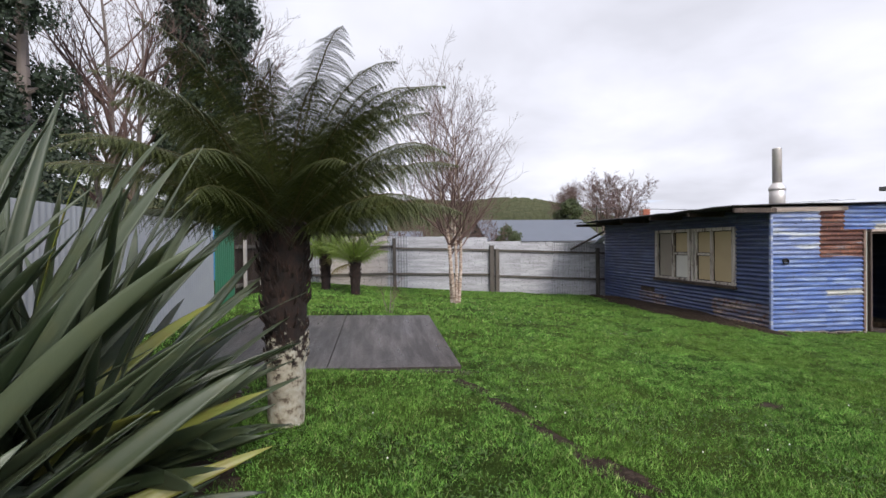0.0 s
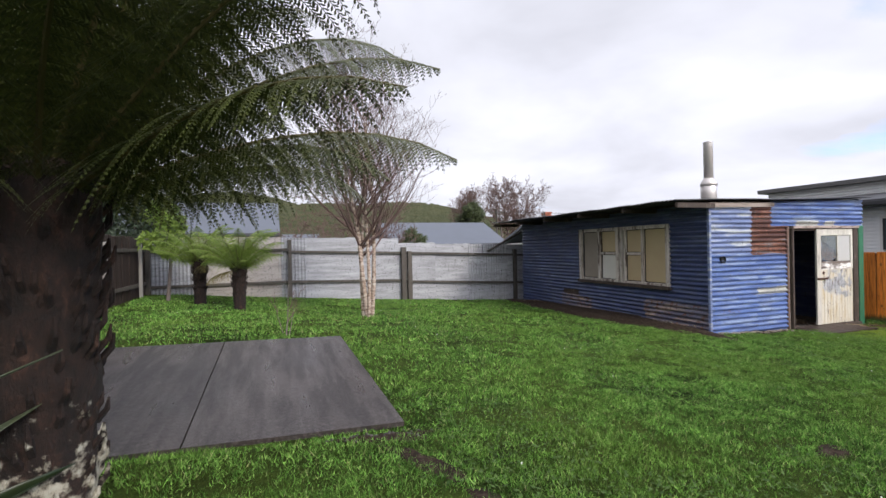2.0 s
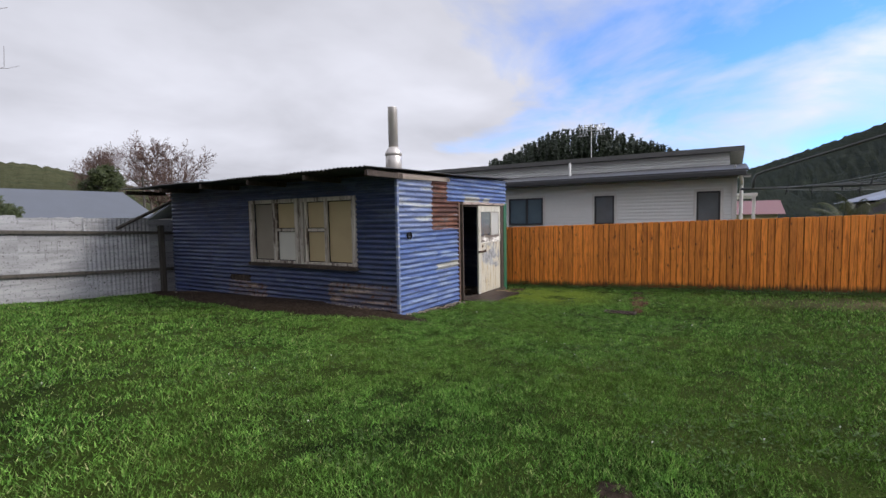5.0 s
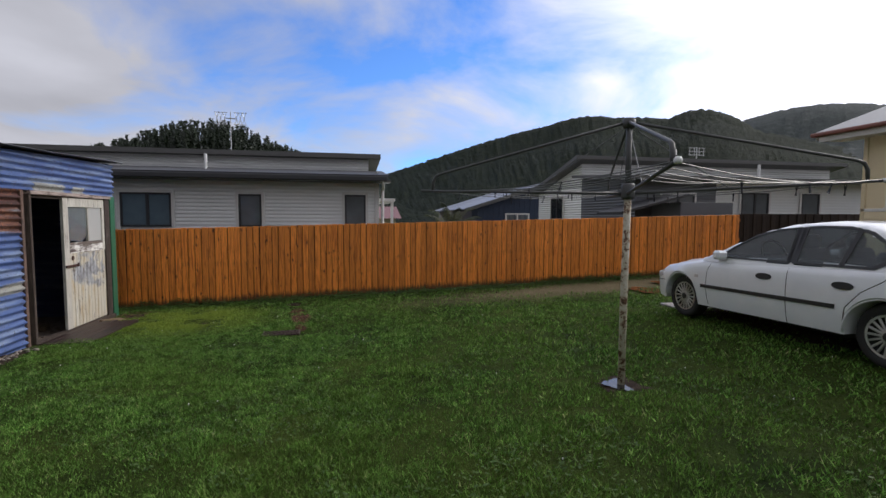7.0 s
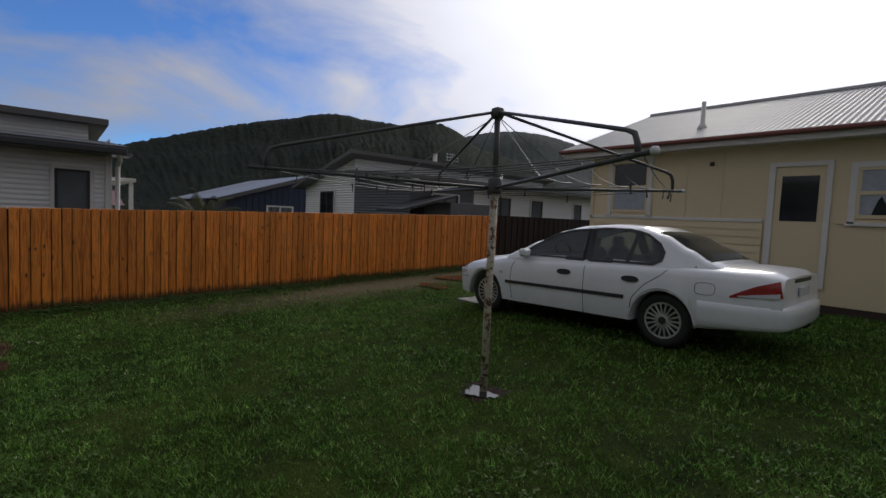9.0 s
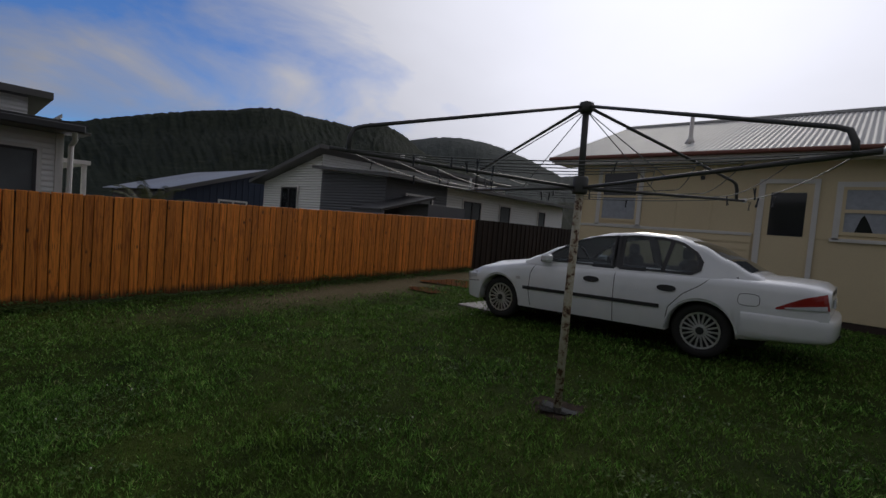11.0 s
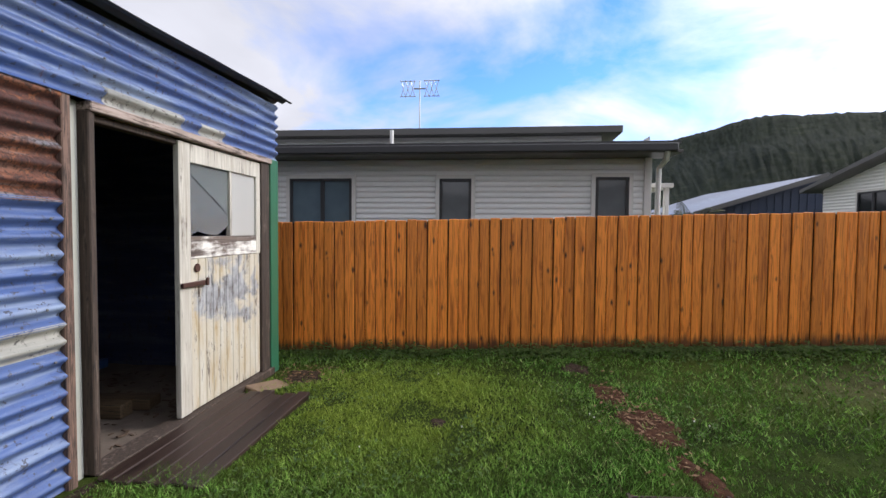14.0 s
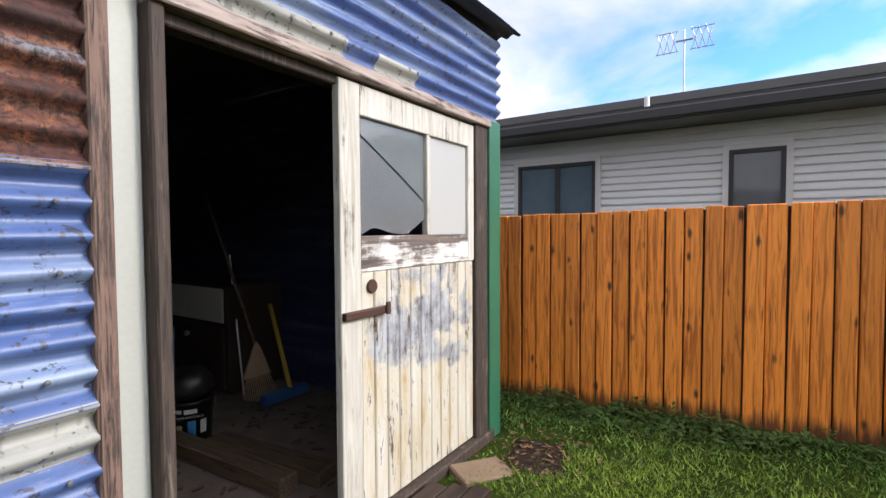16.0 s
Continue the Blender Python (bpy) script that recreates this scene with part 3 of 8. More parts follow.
M_LINTEL_OLD = timber("weathered pink-grey board", (0.30, 0.25, 0.22), (0.18, 0.14, 0.12), axis=0, rough=0.8, weather=(0.08, 0.06, 0.05), wear=0.4)
shed = thing("shed", (0, 0, 0), "old blue corrugated iron shed with patched rusty sheets", "shed")
SB = -0.50
front_sheets = [
    (8.05, 9.16, 1.05, 2.4, M_BLUE_PALE, ""), (9.14, 10.155, 1.03, 2.4, M_RUST, "rusted corrugated sheet"),
    (8.05, 9.29, 0.33, 1.07, M_BLUE, ""), (9.27, 10.150, 0.36, 1.05, M_BLUE, ""),
    (8.05, 9.29, SB, 0.35, M_BLUE, ""), (9.27, 10.150, SB, 0.25, M_BLUE, ""), (9.24, 10.157, 0.20, 0.40, M_BARE, "weathered beige strip of iron"),
]
for i, (a, b, c, d, m, lab) in enumerate(front_sheets):
    off = 0.004 * (i % 3)
    g = Geo().corrugated(a, b, c, d, lambda u, v, w, o=off: front(u, v, w + 0.012 + o), top=shed_top, amp=0.0195, seed=i * 3.7, wob=0.010)
    part("iron_sheet", g, m, shed, lab, smooth=True, fix=False)
g = Geo().corrugated(9.70, SX1 + 0.02, 1.60, 2.5, lambda u, v, w: front(u, v, w + 0.026), top=shed_top, amp=0.0195, seed=31.0, wob=0.010)
part("iron_sheet", g, M_BLUE, shed, "", smooth=True, fix=False)
for a, b, c, d in ((10.42, 11.10, 1.60, 1.715), (11.30, 11.62, 1.60, 1.70)):
    g = Geo().corrugated(a, b, c, d, lambda u, v, w: front(u, v, w + 0.0295), amp=0.0195, seed=31.0, wob=0.010)
    part("iron_patch", g, M_BARE, shed, "bare weathered patch of iron", smooth=True, fix=False)
nail = mesh_of("nail", Geo().lathe([(0.0075, 0.0), (0.007, -0.004), (0.002, -0.006), (0.001, -0.006)], 8, axis="y"), M_FASCIA)
for x in (8.10, 8.7, 9.24, 9.65, 10.05):
    for z in (-0.36, -0.04, 0.22, 0.52, 0.78, 0.98, 1.30, 1.58, 1.82):
        ob = new("nail", nail)
        ob.parent = shed
        zz = 0.092 * (round(z / 0.092 - 0.25) + 0.25)
        ob.location = (x + 0.02 * math.sin(z * 9), SY0 - 0.041, zz)
for x in (9.8, 10.4, 11.0, 11.6, 12.1, 12.5):
    for z in (1.68, 1.87, 2.05):
        ob = new("nail", nail)
        ob.parent = shed
        ob.location = (x, SY0 - 0.052, 0.092 * (round(z / 0.092 - 0.25) + 0.25))
# west sheets use the darker blue, so their shade is in the colour
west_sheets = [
    (SY0, 10.23, 0.95, 2.2, M_BLUE_SHADED), (SY0, 10.23, 0.30, 0.97, M_BLUE_SHADED), (13.30, 14.75, 0.75, 2.2, M_BLUE_SHADED), (14.7, SY1, 0.75, 2.2, M_BLUE_SHADED),
    (13.30, 14.75, 0.1, 0.77, M_BLUE_SHADED), (14.7, SY1, -0.62, 0.77, M_BLUE_SHADED), (10.2, 13.32, 1.70, 2.2, M_BLUE_SHADED),
    (SY0, 11.75, 0.08, 0.385, M_BLUE_SHADED), (11.7, 13.32, -0.06, 0.385, M_BLUE_SHADED), (SY0, 11.0, -0.52, 0.1, M_RUST_BLUE), (10.95, 12.9, -0.5, 0.09, M_BLUE_SHADED), (12.8, 14.1, -0.55, -0.04, M_RUST_BLUE), (14.05, 14.75, -0.6, 0.12, M_BLUE_SHADED),
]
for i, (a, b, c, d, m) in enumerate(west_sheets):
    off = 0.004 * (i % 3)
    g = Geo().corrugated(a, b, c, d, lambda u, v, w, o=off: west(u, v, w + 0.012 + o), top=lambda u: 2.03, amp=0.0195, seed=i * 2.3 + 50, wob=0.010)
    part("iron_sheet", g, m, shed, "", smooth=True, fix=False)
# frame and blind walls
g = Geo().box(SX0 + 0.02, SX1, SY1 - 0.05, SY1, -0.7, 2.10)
part("back_wall", g, M_BLUE_SHADED, shed)
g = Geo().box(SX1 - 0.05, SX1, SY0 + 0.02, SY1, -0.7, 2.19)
part("side_wall", g, M_BLUE_SHADED, shed)
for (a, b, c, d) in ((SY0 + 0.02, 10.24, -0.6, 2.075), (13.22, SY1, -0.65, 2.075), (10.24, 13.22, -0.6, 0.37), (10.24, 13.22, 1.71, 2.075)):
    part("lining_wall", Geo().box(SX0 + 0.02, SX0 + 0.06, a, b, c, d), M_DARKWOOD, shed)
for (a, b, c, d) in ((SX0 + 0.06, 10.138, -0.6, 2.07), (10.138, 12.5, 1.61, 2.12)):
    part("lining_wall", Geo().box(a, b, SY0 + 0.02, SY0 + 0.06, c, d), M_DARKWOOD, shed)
# roof: one skillion of corrugated iron with overhanging west eave
RX0, RX1, RY0, RY1 = 7.12, 12.66, 9.16, 16.75


g = Geo().corrugated(RX0, RX1, RY0, RY1, lambda u, v, d: (u, v, roof_z(u) + d + 0.02 + 0.03 * noise.noise((u * 0.5, v * 0.6, 2.0))), amp=0.012, per=6, wob=0.012)
part("roof", g, M_ROOF_DARK, shed, "black rust-stained corrugated iron roof", smooth=True, fix=False)
for y in (9.22, 10.6, 12.1, 13.6, 15.1, 16.6):
    part("rafter_tail", Geo().box(RX0 + 0.03, SX0 + 0.02, y - 0.03, y + 0.03, 1.94, 2.03), M_DARKWOOD, shed)
g = Geo().prism([(8.03, 1.95), (9.75, 1.99), (9.75, 2.07), (8.03, 2.05)], lambda u, v, d: (u, SY0 - d, v), 0.03, 0.06)
part("fascia_board", g, M_LINTEL_OLD, shed, "pale peeling fascia board")
g = Geo().box(SX0 - 0.042, SX0 + 0.012, SY0 - 0.043, SY0 + 0.012, -0.45, 1.95)
part("corner_flashing", g, M_BLUE_PALE, shed)
# pipe stub beside the corner
g = Geo().lathe([(0.001, 0.0), (0.062, 0.0), (0.066, -0.035), (0.060, -0.04), (0.054, -0.012), (0.001, -0.011)], 20, (8.335, SY0 - 0.028, 0.965), "y")
part("vent_hole", g, worn("black vent pipe", (0.008, 0.008, 0.009), None, 0.9), shed, "black round vent pipe")

# the flue
flue = thing("flue", (8.69, 9.85, 2.04), "galvanised steel flue with collar on shed roof", "flue")
M_STEEL = worn("galvanised flue steel", (0.66, 0.62, 0.59), (0.45, 0.40, 0.37), 0.35, 0.45, scale=4.0)
part("flue_base", Geo().lathe([(0.15, -0.1), (0.15, 0.42), (0.13, 0.45)], 20), M_STEEL, flue, smooth=True)
part("collar", Geo().lathe([(0.155, 0.40), (0.158, 0.46), (0.11, 0.54), (0.095, 0.56)], 20), M_STEEL, flue, smooth=True)
part("pipe", Geo().lathe([(0.088, 0.5), (0.09, 1.29), (0.092, 1.30), (0.08, 1.30), (0.078, 0.9)], 20), M_STEEL, flue, smooth=True)

# west window: two timber units with boarded sashes
M_OLDPAINT = timber("flaking cream window paint", (0.50, 0.45, 0.40), (0.30, 0.25, 0.21), (0.08, 0.05, 0.03), rough=0.75, knots=0.2, weather=(0.10, 0.07, 0.055), wear=0.5)
M_BOARD = worn("cream hardboard", (0.46, 0.36, 0.21), (0.33, 0.24, 0.14), 0.7, scale=1.5)
M_BOARD3 = worn("brown-grey hardboard", (0.27, 0.23, 0.19), (0.17, 0.14, 0.11), 0.7, scale=1.2, amount=0.6)
M_BOARD2 = worn("pale painted hardboard", (0.60, 0.58, 0.53), (0.46, 0.42, 0.36), 0.7, scale=1.5)


def shed_window(y0, y1, z0, z1, flip):
    w = thing("window", (SX0, y0, z0), "weathered two-light timber window boarded up inside", "window", "shed windows")
    W, H = y1 - y0, z1 - z0

    def bar(name, a, b, c, d, x0, x1, m):
        part(name, Geo().box(x0, x1, a, b, c, d, 0.006), m, w)

    bar("jamb", 0, 0.085, 0, H, -0.06, 0.03, M_OLDPAINT)
    bar("jamb", W - 0.085, W, 0, H, -0.06, 0.03, M_OLDPAINT)
    bar("head", 0.085, W - 0.085, H - 0.075, H, -0.06, 0.03, M_OLDPAINT)
    bar("sill", -0.03, W + 0.03, -0.075, 0.0, -0.10, 0.03, M_DARKWOOD)
    bar("bottom_rail", 0.085, W - 0.085, 0.0, 0.05, -0.045, 0.02, M_OLDPAINT)
    mid = W * (0.50 if flip else 0.52)
    s0, s1 = (0.085, mid) if flip else (mid, W - 0.085)
    t0, t1 = (mid, W - 0.085) if flip else (0.085, mid)
    bar("mullion", mid - 0.03, mid + 0.03, 0.05, H - 0.075, -0.04, 0.02, M_OLDPAINT)
    # narrower sash with a meeting rail
    bar("stile", s0, s0 + 0.05, 0.05, H - 0.075, -0.03, 0.02, M_OLDPAINT)
    bar("stile", s1 - 0.08, s1 - 0.03, 0.05, H - 0.075, -0.03, 0.02, M_OLDPAINT)
    bar("meeting_rail", s0 + 0.05, s1 - 0.08, H * 0.50, H * 0.50 + 0.055, -0.035, 0.02, M_OLDPAINT)
    # added dark plate puts a shadow line into the gap round each board
    bar("backing", 0.085, W - 0.085, 0.05, H - 0.075, 0.034, 0.045, M_PANE_DARK)
    e = 0.014
    bar("board", s0 + 0.05 + e, s1 - 0.08 - e, 0.05 + e, H * 0.5 - e, 0.020, 0.032, M_BOARD2 if flip else M_BOARD)
    bar("board", s0 + 0.05 + e, s1 - 0.08 - e, H * 0.5 + 0.055 + e, H - 0.075 - e, 0.020, 0.032, M_BOARD)
    bar("board", t0 + 0.03 + e, t1 - 0.03 - e, 0.05 + e, H - 0.075 - e, 0.022, 0.033, M_BOARD3 if flip else M_BOARD)
    return w


shed_window(10.24, 11.69, 0.40, 1.70, False)
shed_window(11.73, 13.24, 0.40, 1.70, True)

# doorway
door_frame = thing("door_frame", (10.1, SY0, -0.55), "dark weathered timber door frame with white lining panel", "door frame")


def dbox(name, a, b, c, d, y0, y1, m, parent, lab="", bev=0.006):
    return part(name, Geo().box(a - 10.1, b - 10.1, y0, y1, c + 0.55, d + 0.55, bev), m, parent, lab)


M_PINKWOOD = timber("bare pinkish timber", (0.16, 0.098, 0.075), (0.022, 0.014, 0.011), rough=0.8, weather=(0.05, 0.034, 0.028), wear=0.55, grain=34.0)
M_LINING = worn("pale grey-green lining sheet", (0.43, 0.44, 0.40), (0.34, 0.35, 0.32), 0.5, scale=0.8, amount=0.3, bmp=0.05)
M_GREEN = worn("green painted steel", (0.03, 0.14, 0.075), (0.02, 0.08, 0.05), 0.4, scale=5.0)
M_LINTEL = timber("peeling pink lintel", (0.40, 0.32, 0.28), (0.24, 0.17, 0.145), axis=0, rough=0.75, weather=(0.07, 0.05, 0.04), wear=0.5, grain=28.0)
dbox("stud", 10.140, 10.195, -0.62, 1.60, -0.035, 0.05, M_PINKWOOD, door_frame)
dbox("lining_panel", 10.195, 10.300, -0.60, 1.60, 0.03, 0.05, M_LINING, door_frame, "smooth pale grey lining sheet")
dbox("jamb", 10.300, 10.345, -0.60, 1.55, -0.035, 0.09, M_DARKWOOD, door_frame)
dbox("lintel", 10.30, 12.42, 1.545, 1.60, -0.055, 0.08, M_LINTEL, door_frame, "peeling pink and white lintel")
dbox("door_stop", 10.34, 12.25, 1.50, 1.545, 0.0, 0.08, M_DARKWOOD, door_frame)
dbox("jamb", 12.25, 12.41, -0.60, 1.55, -0.03, 0.09, M_DARKWOOD, door_frame)
dbox("threshold", 10.30, 12.45, -0.62, -0.50, -0.06, 0.10, M_DARKWOOD, door_frame)
g = Geo().box(12.41, 12.57, SY0 - 0.045, SY0 + 0.03, -0.62, 1.60, 0.006)
part("corner_strip", g, M_GREEN, shed, "dark green steel corner strip")


def doorpaint(nt, bsdf):
    vec = coords(nt)
    st = coords(nt, (3.0, 3.0, 0.5))
    n = noise_of(nt, vec, 3.2, 7.0, 0.65, 0.5)
    n2 = noise_of(nt, st, 4.0, 6.0, 0.7)
    col = ramp(nt, n2, [(0.30, (0.36, 0.25, 0.11)), (0.43, (0.50, 0.44, 0.33)), (0.62, (0.58, 0.555, 0.49))])
    sep = nt.nodes.new("ShaderNodeSeparateXYZ")
    nt.links.new(vec, sep.inputs[0])
    # bare grey wood in a patch at hand height
    dz = calc(nt, "MULTIPLY", calc(nt, "SUBTRACT", sep.outputs[2], 0.86), 1.9)
    dx = calc(nt, "MULTIPLY", calc(nt, "SUBTRACT", sep.outputs[0], 0.66), 1.7)
    rad = calc(nt, "ADD", calc(nt, "MULTIPLY", dz, dz), calc(nt, "MULTIPLY", dx, dx))
    patch = ramp(nt, calc(nt, "ADD", calc(nt, "SUBTRACT", 0.62, calc(nt, "MULTIPLY", rad, 0.5)), calc(nt, "MULTIPLY", calc(nt, "SUBTRACT", n, 0.5), 2.2)), [(0.38, 0.0), (0.56, 1.0)])
    wood = ramp(nt, calc(nt, "ADD", calc(nt, "MULTIPLY", noise_of(nt, st, 9.0, 6.0, 0.7), 0.5), calc(nt, "MULTIPLY", noise_of(nt, vec, 8.0, 5.0, 0.7), 0.5)), [(0.36, (0.025, 0.022, 0.022)), (0.43, (0.19, 0.19, 0.20)), (0.58, (0.42, 0.43, 0.45))])
    col = blend(nt, patch, col, wood)
    chips = ramp(nt, noise_of(nt, st, 8.0, 8.0, 0.78), [(0.585, 0.0), (0.61, 1.0)])
    col = blend(nt, chips, col, (0.09, 0.065, 0.05))
    nt.links.new(col, bsdf.inputs["Base Color"])
    bsdf.inputs["Roughness"].default_value = 0.6
    bump(nt, bsdf, calc(nt, "ADD", n2, chips), 0.35, 0.004)


M_DOOR = material("flaking cream door paint", doorpaint)
M_DOORFRAME = timber("chipped white door paint", (0.55, 0.525, 0.465), (0.44, 0.40, 0.33), (0.2, 0.15, 0.1), rough=0.6, knots=0.1, weather=(0.10, 0.075, 0.06), wear=0.30, grain=14.0)
M_SCRAPED = timber("scraped brown rail", (0.13, 0.10, 0.085), (0.06, 0.045, 0.04), axis=0, rough=0.7, weather=(0.72, 0.70, 0.66), wear=0.6)
M_OBSCURE = glass_mat("dusty obscure glass", (0.50, 0.53, 0.56), 0.22, 0.78)
M_FROST = glass_mat("white frosted glass", (0.62, 0.62, 0.60), 0.4, 0.35)
M_BROKENGLASS = glass_mat("cracked clear glass", (0.6, 0.66, 0.68), 0.06, 0.8)
M_IRON = worn("rusty bolt iron", (0.09, 0.045, 0.035), (0.04, 0.02, 0.02), 0.6, 0.5)
door = thing("door", (11.07, SY0 + 0.005, -0.49), "flaking cream ledged door with broken glass lights", "door")
DW, DH = 1.175, 2.02


def leaf(name, a, b, c, d, y0, y1, m, parent=None, lab="", bev=0.004):
    return part(name, Geo().box(a, b, y0, y1, c, d, bev), m, parent or door, lab)


leaf("stile", 0.0, 0.13, 0.0, DH, -0.022, 0.022, M_DOORFRAME, lab="white painted stile")
leaf("stile", DW - 0.07, DW, 1.16, DH, -0.022, 0.022, M_DOORFRAME)
leaf("top_rail", 0.13, DW - 0.07, DH - 0.14, DH, -0.022, 0.022, M_DOORFRAME)
leaf("lock_rail", 0.13, DW - 0.07, 1.16, 1.33, -0.018, 0.022, M_SCRAPED, lab="brown rail with scraped white paint")
leaf("glazing_bar", 0.66, 0.69, 1.33, DH - 0.14, -0.02, 0.02, M_DOORFRAME)
leaf("pane", 0.69, DW - 0.07, 1.33, DH - 0.14, -0.002, 0.002, M_FROST, lab="dusty frosted pane")
g = Geo().prism([(0.13, 1.33), (0.24, 1.37), (0.38, 1.34), (0.50, 1.335), (0.66, 1.42), (0.66, 1.50), (0.44, 1.63), (0.13, 1.80)], lambda u, v, d: (u, d, v), -0.003, 0.001)
part("pane", g, M_OBSCURE, door, "dirty cracked pane with missing corner")
g = Geo().prism([(0.13, 1.815), (0.44, 1.645), (0.66, 1.515), (0.66, 1.88), (0.13, 1.88)], lambda u, v, d: (u, d, v), 0.001, 0.004)
part("pane", g, M_BROKENGLASS, door, "cracked clear pane")
nb = 11
for i in range(nb):
    a = 0.13 + (DW - 0.13) * i / nb
    b = 0.13 + (DW - 0.13) * (i + 1) / nb
    leaf("board", a + 0.0028, b - 0.0028, 0.0, 1.16, -0.014, 0.016, M_DOOR, bev=0.006)
bolt = leaf("bolt", 0.0, 0.30, 0.955, 0.99, -0.05, -0.022, M_IRON, lab="rusty sliding bolt")
leaf("knob", 0.26, 0.29, 0.95, 1.01, -0.065, -0.05, M_IRON, bolt)
part("keyhole_plate", Geo().lathe([(0.001, -0.03), (0.03, -0.03), (0.035, -0.02)], 12, (0.2, 0, 1.09), "y"), M_IRON, door)

# landing boards and loose brick before the door
M_DECK = timber("wet dark deck board", (0.032, 0.019, 0.015), (0.012, 0.007, 0.006), axis=0, rough=0.5, per_object=0.5)
M_DECK.node_tree.nodes["Principled BSDF"].inputs["Specular IOR Level"].default_value = 0.3
landing = thing("landing", (10.22, 8.60, -0.555), "low wet timber landing before the shed door", "landing")
for i in range(6):
    part("board", Geo().box(0.02 * (i % 2), 1.52 - 0.05 * (i % 3), 0.105 * i, 0.105 * i + 0.098, 0.0, 0.07, 0.006), M_DECK, landing)
M_OLDBRICK = worn("pale weathered brick", (0.22, 0.150, 0.098), (0.10, 0.065, 0.042), 0.85, grain=40.0, bmp=0.6)
g = Geo().box(-0.17, 0.17, -0.105, 0.105, -0.06, 0.03, 0.010, pose(0, 0, 0, 3, 4, -30))
solid("paver", g, M_OLDBRICK, "worn sandy concrete paver beside the landing", "paver", at=(11.97, 9.10, -0.555))


# ---- fences ----
def fence_x(y):
    """The paling fence runs slightly askew to the shed."""
    return 13.38 + (9.4 - y) * 0.0725


paling_fence = thing("paling_fence", (0, 0, 0), "new orange stained pine paling fence", "fence")
board_geo = Geo().box(-0.011, 0.011, -0.0575, 0.0575, 0.0, 1.56, 0.006)
board_mesh = mesh_of("paling", board_geo, M_PALING)
PITCH, k = 0.1245, 0
y = 10.4
ang = math.atan(0.0725)
rng = random.Random(4)


def fence_top(y):
    return 0.99 + (9.4 - y) * 0.0262


while y > -5.62:
    ob = new("paling", board_mesh)
    ob.parent = paling_fence
    off = 0.010 if k % 2 else 0.0
    ob.location = (fence_x(y) - off, y, fence_top(y) - 1.56 + rng.uniform(-0.006, 0.006))
    ob.rotation_euler = (rng.uniform(-0.004, 0.004), rng.uniform(-0.003, 0.003), ang + rng.uniform(-0.01, 0.01))
    y -= PITCH
    k += 1
# added dark sheet behind the palings stands in for shade in the gaps
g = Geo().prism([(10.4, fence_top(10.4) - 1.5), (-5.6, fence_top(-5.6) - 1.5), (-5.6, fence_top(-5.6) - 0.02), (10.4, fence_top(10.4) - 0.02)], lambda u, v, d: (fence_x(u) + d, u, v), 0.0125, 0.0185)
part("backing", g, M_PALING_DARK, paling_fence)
for dz in (-1.25, -0.75, -0.2):
    g = Geo()
    g.prism([(10.45, fence_top(10.45) + dz), (-5.65, fence_top(-5.65) + dz), (-5.65, fence_top(-5.65) + dz + 0.075), (10.45, fence_top(10.45) + dz + 0.075)], lambda u, v, d: (fence_x(u) + d, u, v), 0.02, 0.055)
    part("rail", g, M_PALING, paling_fence)
dark_fence = thing("dark_fence", (0, 0, 0), "dark stained paling fence beyond the drive", "fence")
dmesh = mesh_of("paling", Geo().box(-0.011, 0.011, -0.09, 0.09, 0.0, 1.62, 0.004), M_PALING_DARK)
y, k = -5.72, 0
while y > -17:
    ob = new("paling", dmesh)
    ob.parent = dark_fence
    ob.location = (fence_x(y) - 0.02 * (k % 2) + 0.05, y, fence_top(-5.6) + 0.02 - 1.62 + (-5.7 - y) * 0.005)
    ob.rotation_euler = (0, 0, ang)
    y -= 0.16
    k += 1

# back fence: sheets of zinc on rails and posts
BFY = 16.9
back_fence = thing("back_fence", (0, 0, 0), "weathered zinc sheet fence on dark rails and posts", "fence")
panels = [(-2.75, -1.7, 1.66, True, M_ZINC), (-1.7, 0.55, 1.70, False, M_ZINC_WARM), (0.5, 1.25, 1.68, True, M_ZINC), (1.2, 2.9, 1.66, False, M_ZINC), (2.85, 4.0, 1.62, False, M_ZINC), (3.95, 5.2, 1.47, False, M_ZINC), (5.15, 6.4, 1.42, False, M_ZINC), (6.35, 7.75, 1.40, True, M_ZINC), (7.7, 9.6, 1.36, False, M_ZINC)]
for i, (a, b, top, ribbed, m) in enumerate(panels):
    off = 0.006 * (i % 2)
    base = ground_z((a + b) / 2, BFY) - 0.1
    if ribbed:
        g = Geo().corrugated(base, top, a, b, lambda u, v, d, o=off: (v, BFY - d - o - 0.01, u), seed=i * 5.1, du=0.5)
    else:
        rows = [[(a + (b - a) * s / 8, BFY - off - 0.012 * noise.noise((a + s * 0.4, r * 0.7, i)), base + (top - base + 0.015 * noise.noise((s * 0.9, 0, i))) * r / 6) for s in range(9)] for r in range(7)]
        g = Geo().grid(rows)
        g.grid([[(p[0], p[1] + 0.004, p[2]) for p in reversed(r)] for r in rows])
    part("sheet", g, m, back_fence, smooth=True, fix=False)
g = None
for (a, b, z0, z1) in ((-2.75, 0.75, 1.34, 1.34), (0.7, 4.1, 1.28, 1.17), (4.1, 9.6, 1.17, 0.95), (-2.75, 0.75, 0.42, 0.42), (0.7, 4.1, 0.42, 0.32), (4.1, 9.6, 0.28, 0.0)):
    g = Geo().prism([(a, z0 - 0.035), (b, z1 - 0.035), (b, z1 + 0.035), (a, z0 + 0.035)], lambda u, v, d: (u, BFY - d, v), 0.03, 0.08)
    part("rail", g, M_FENCEPOST, back_fence)
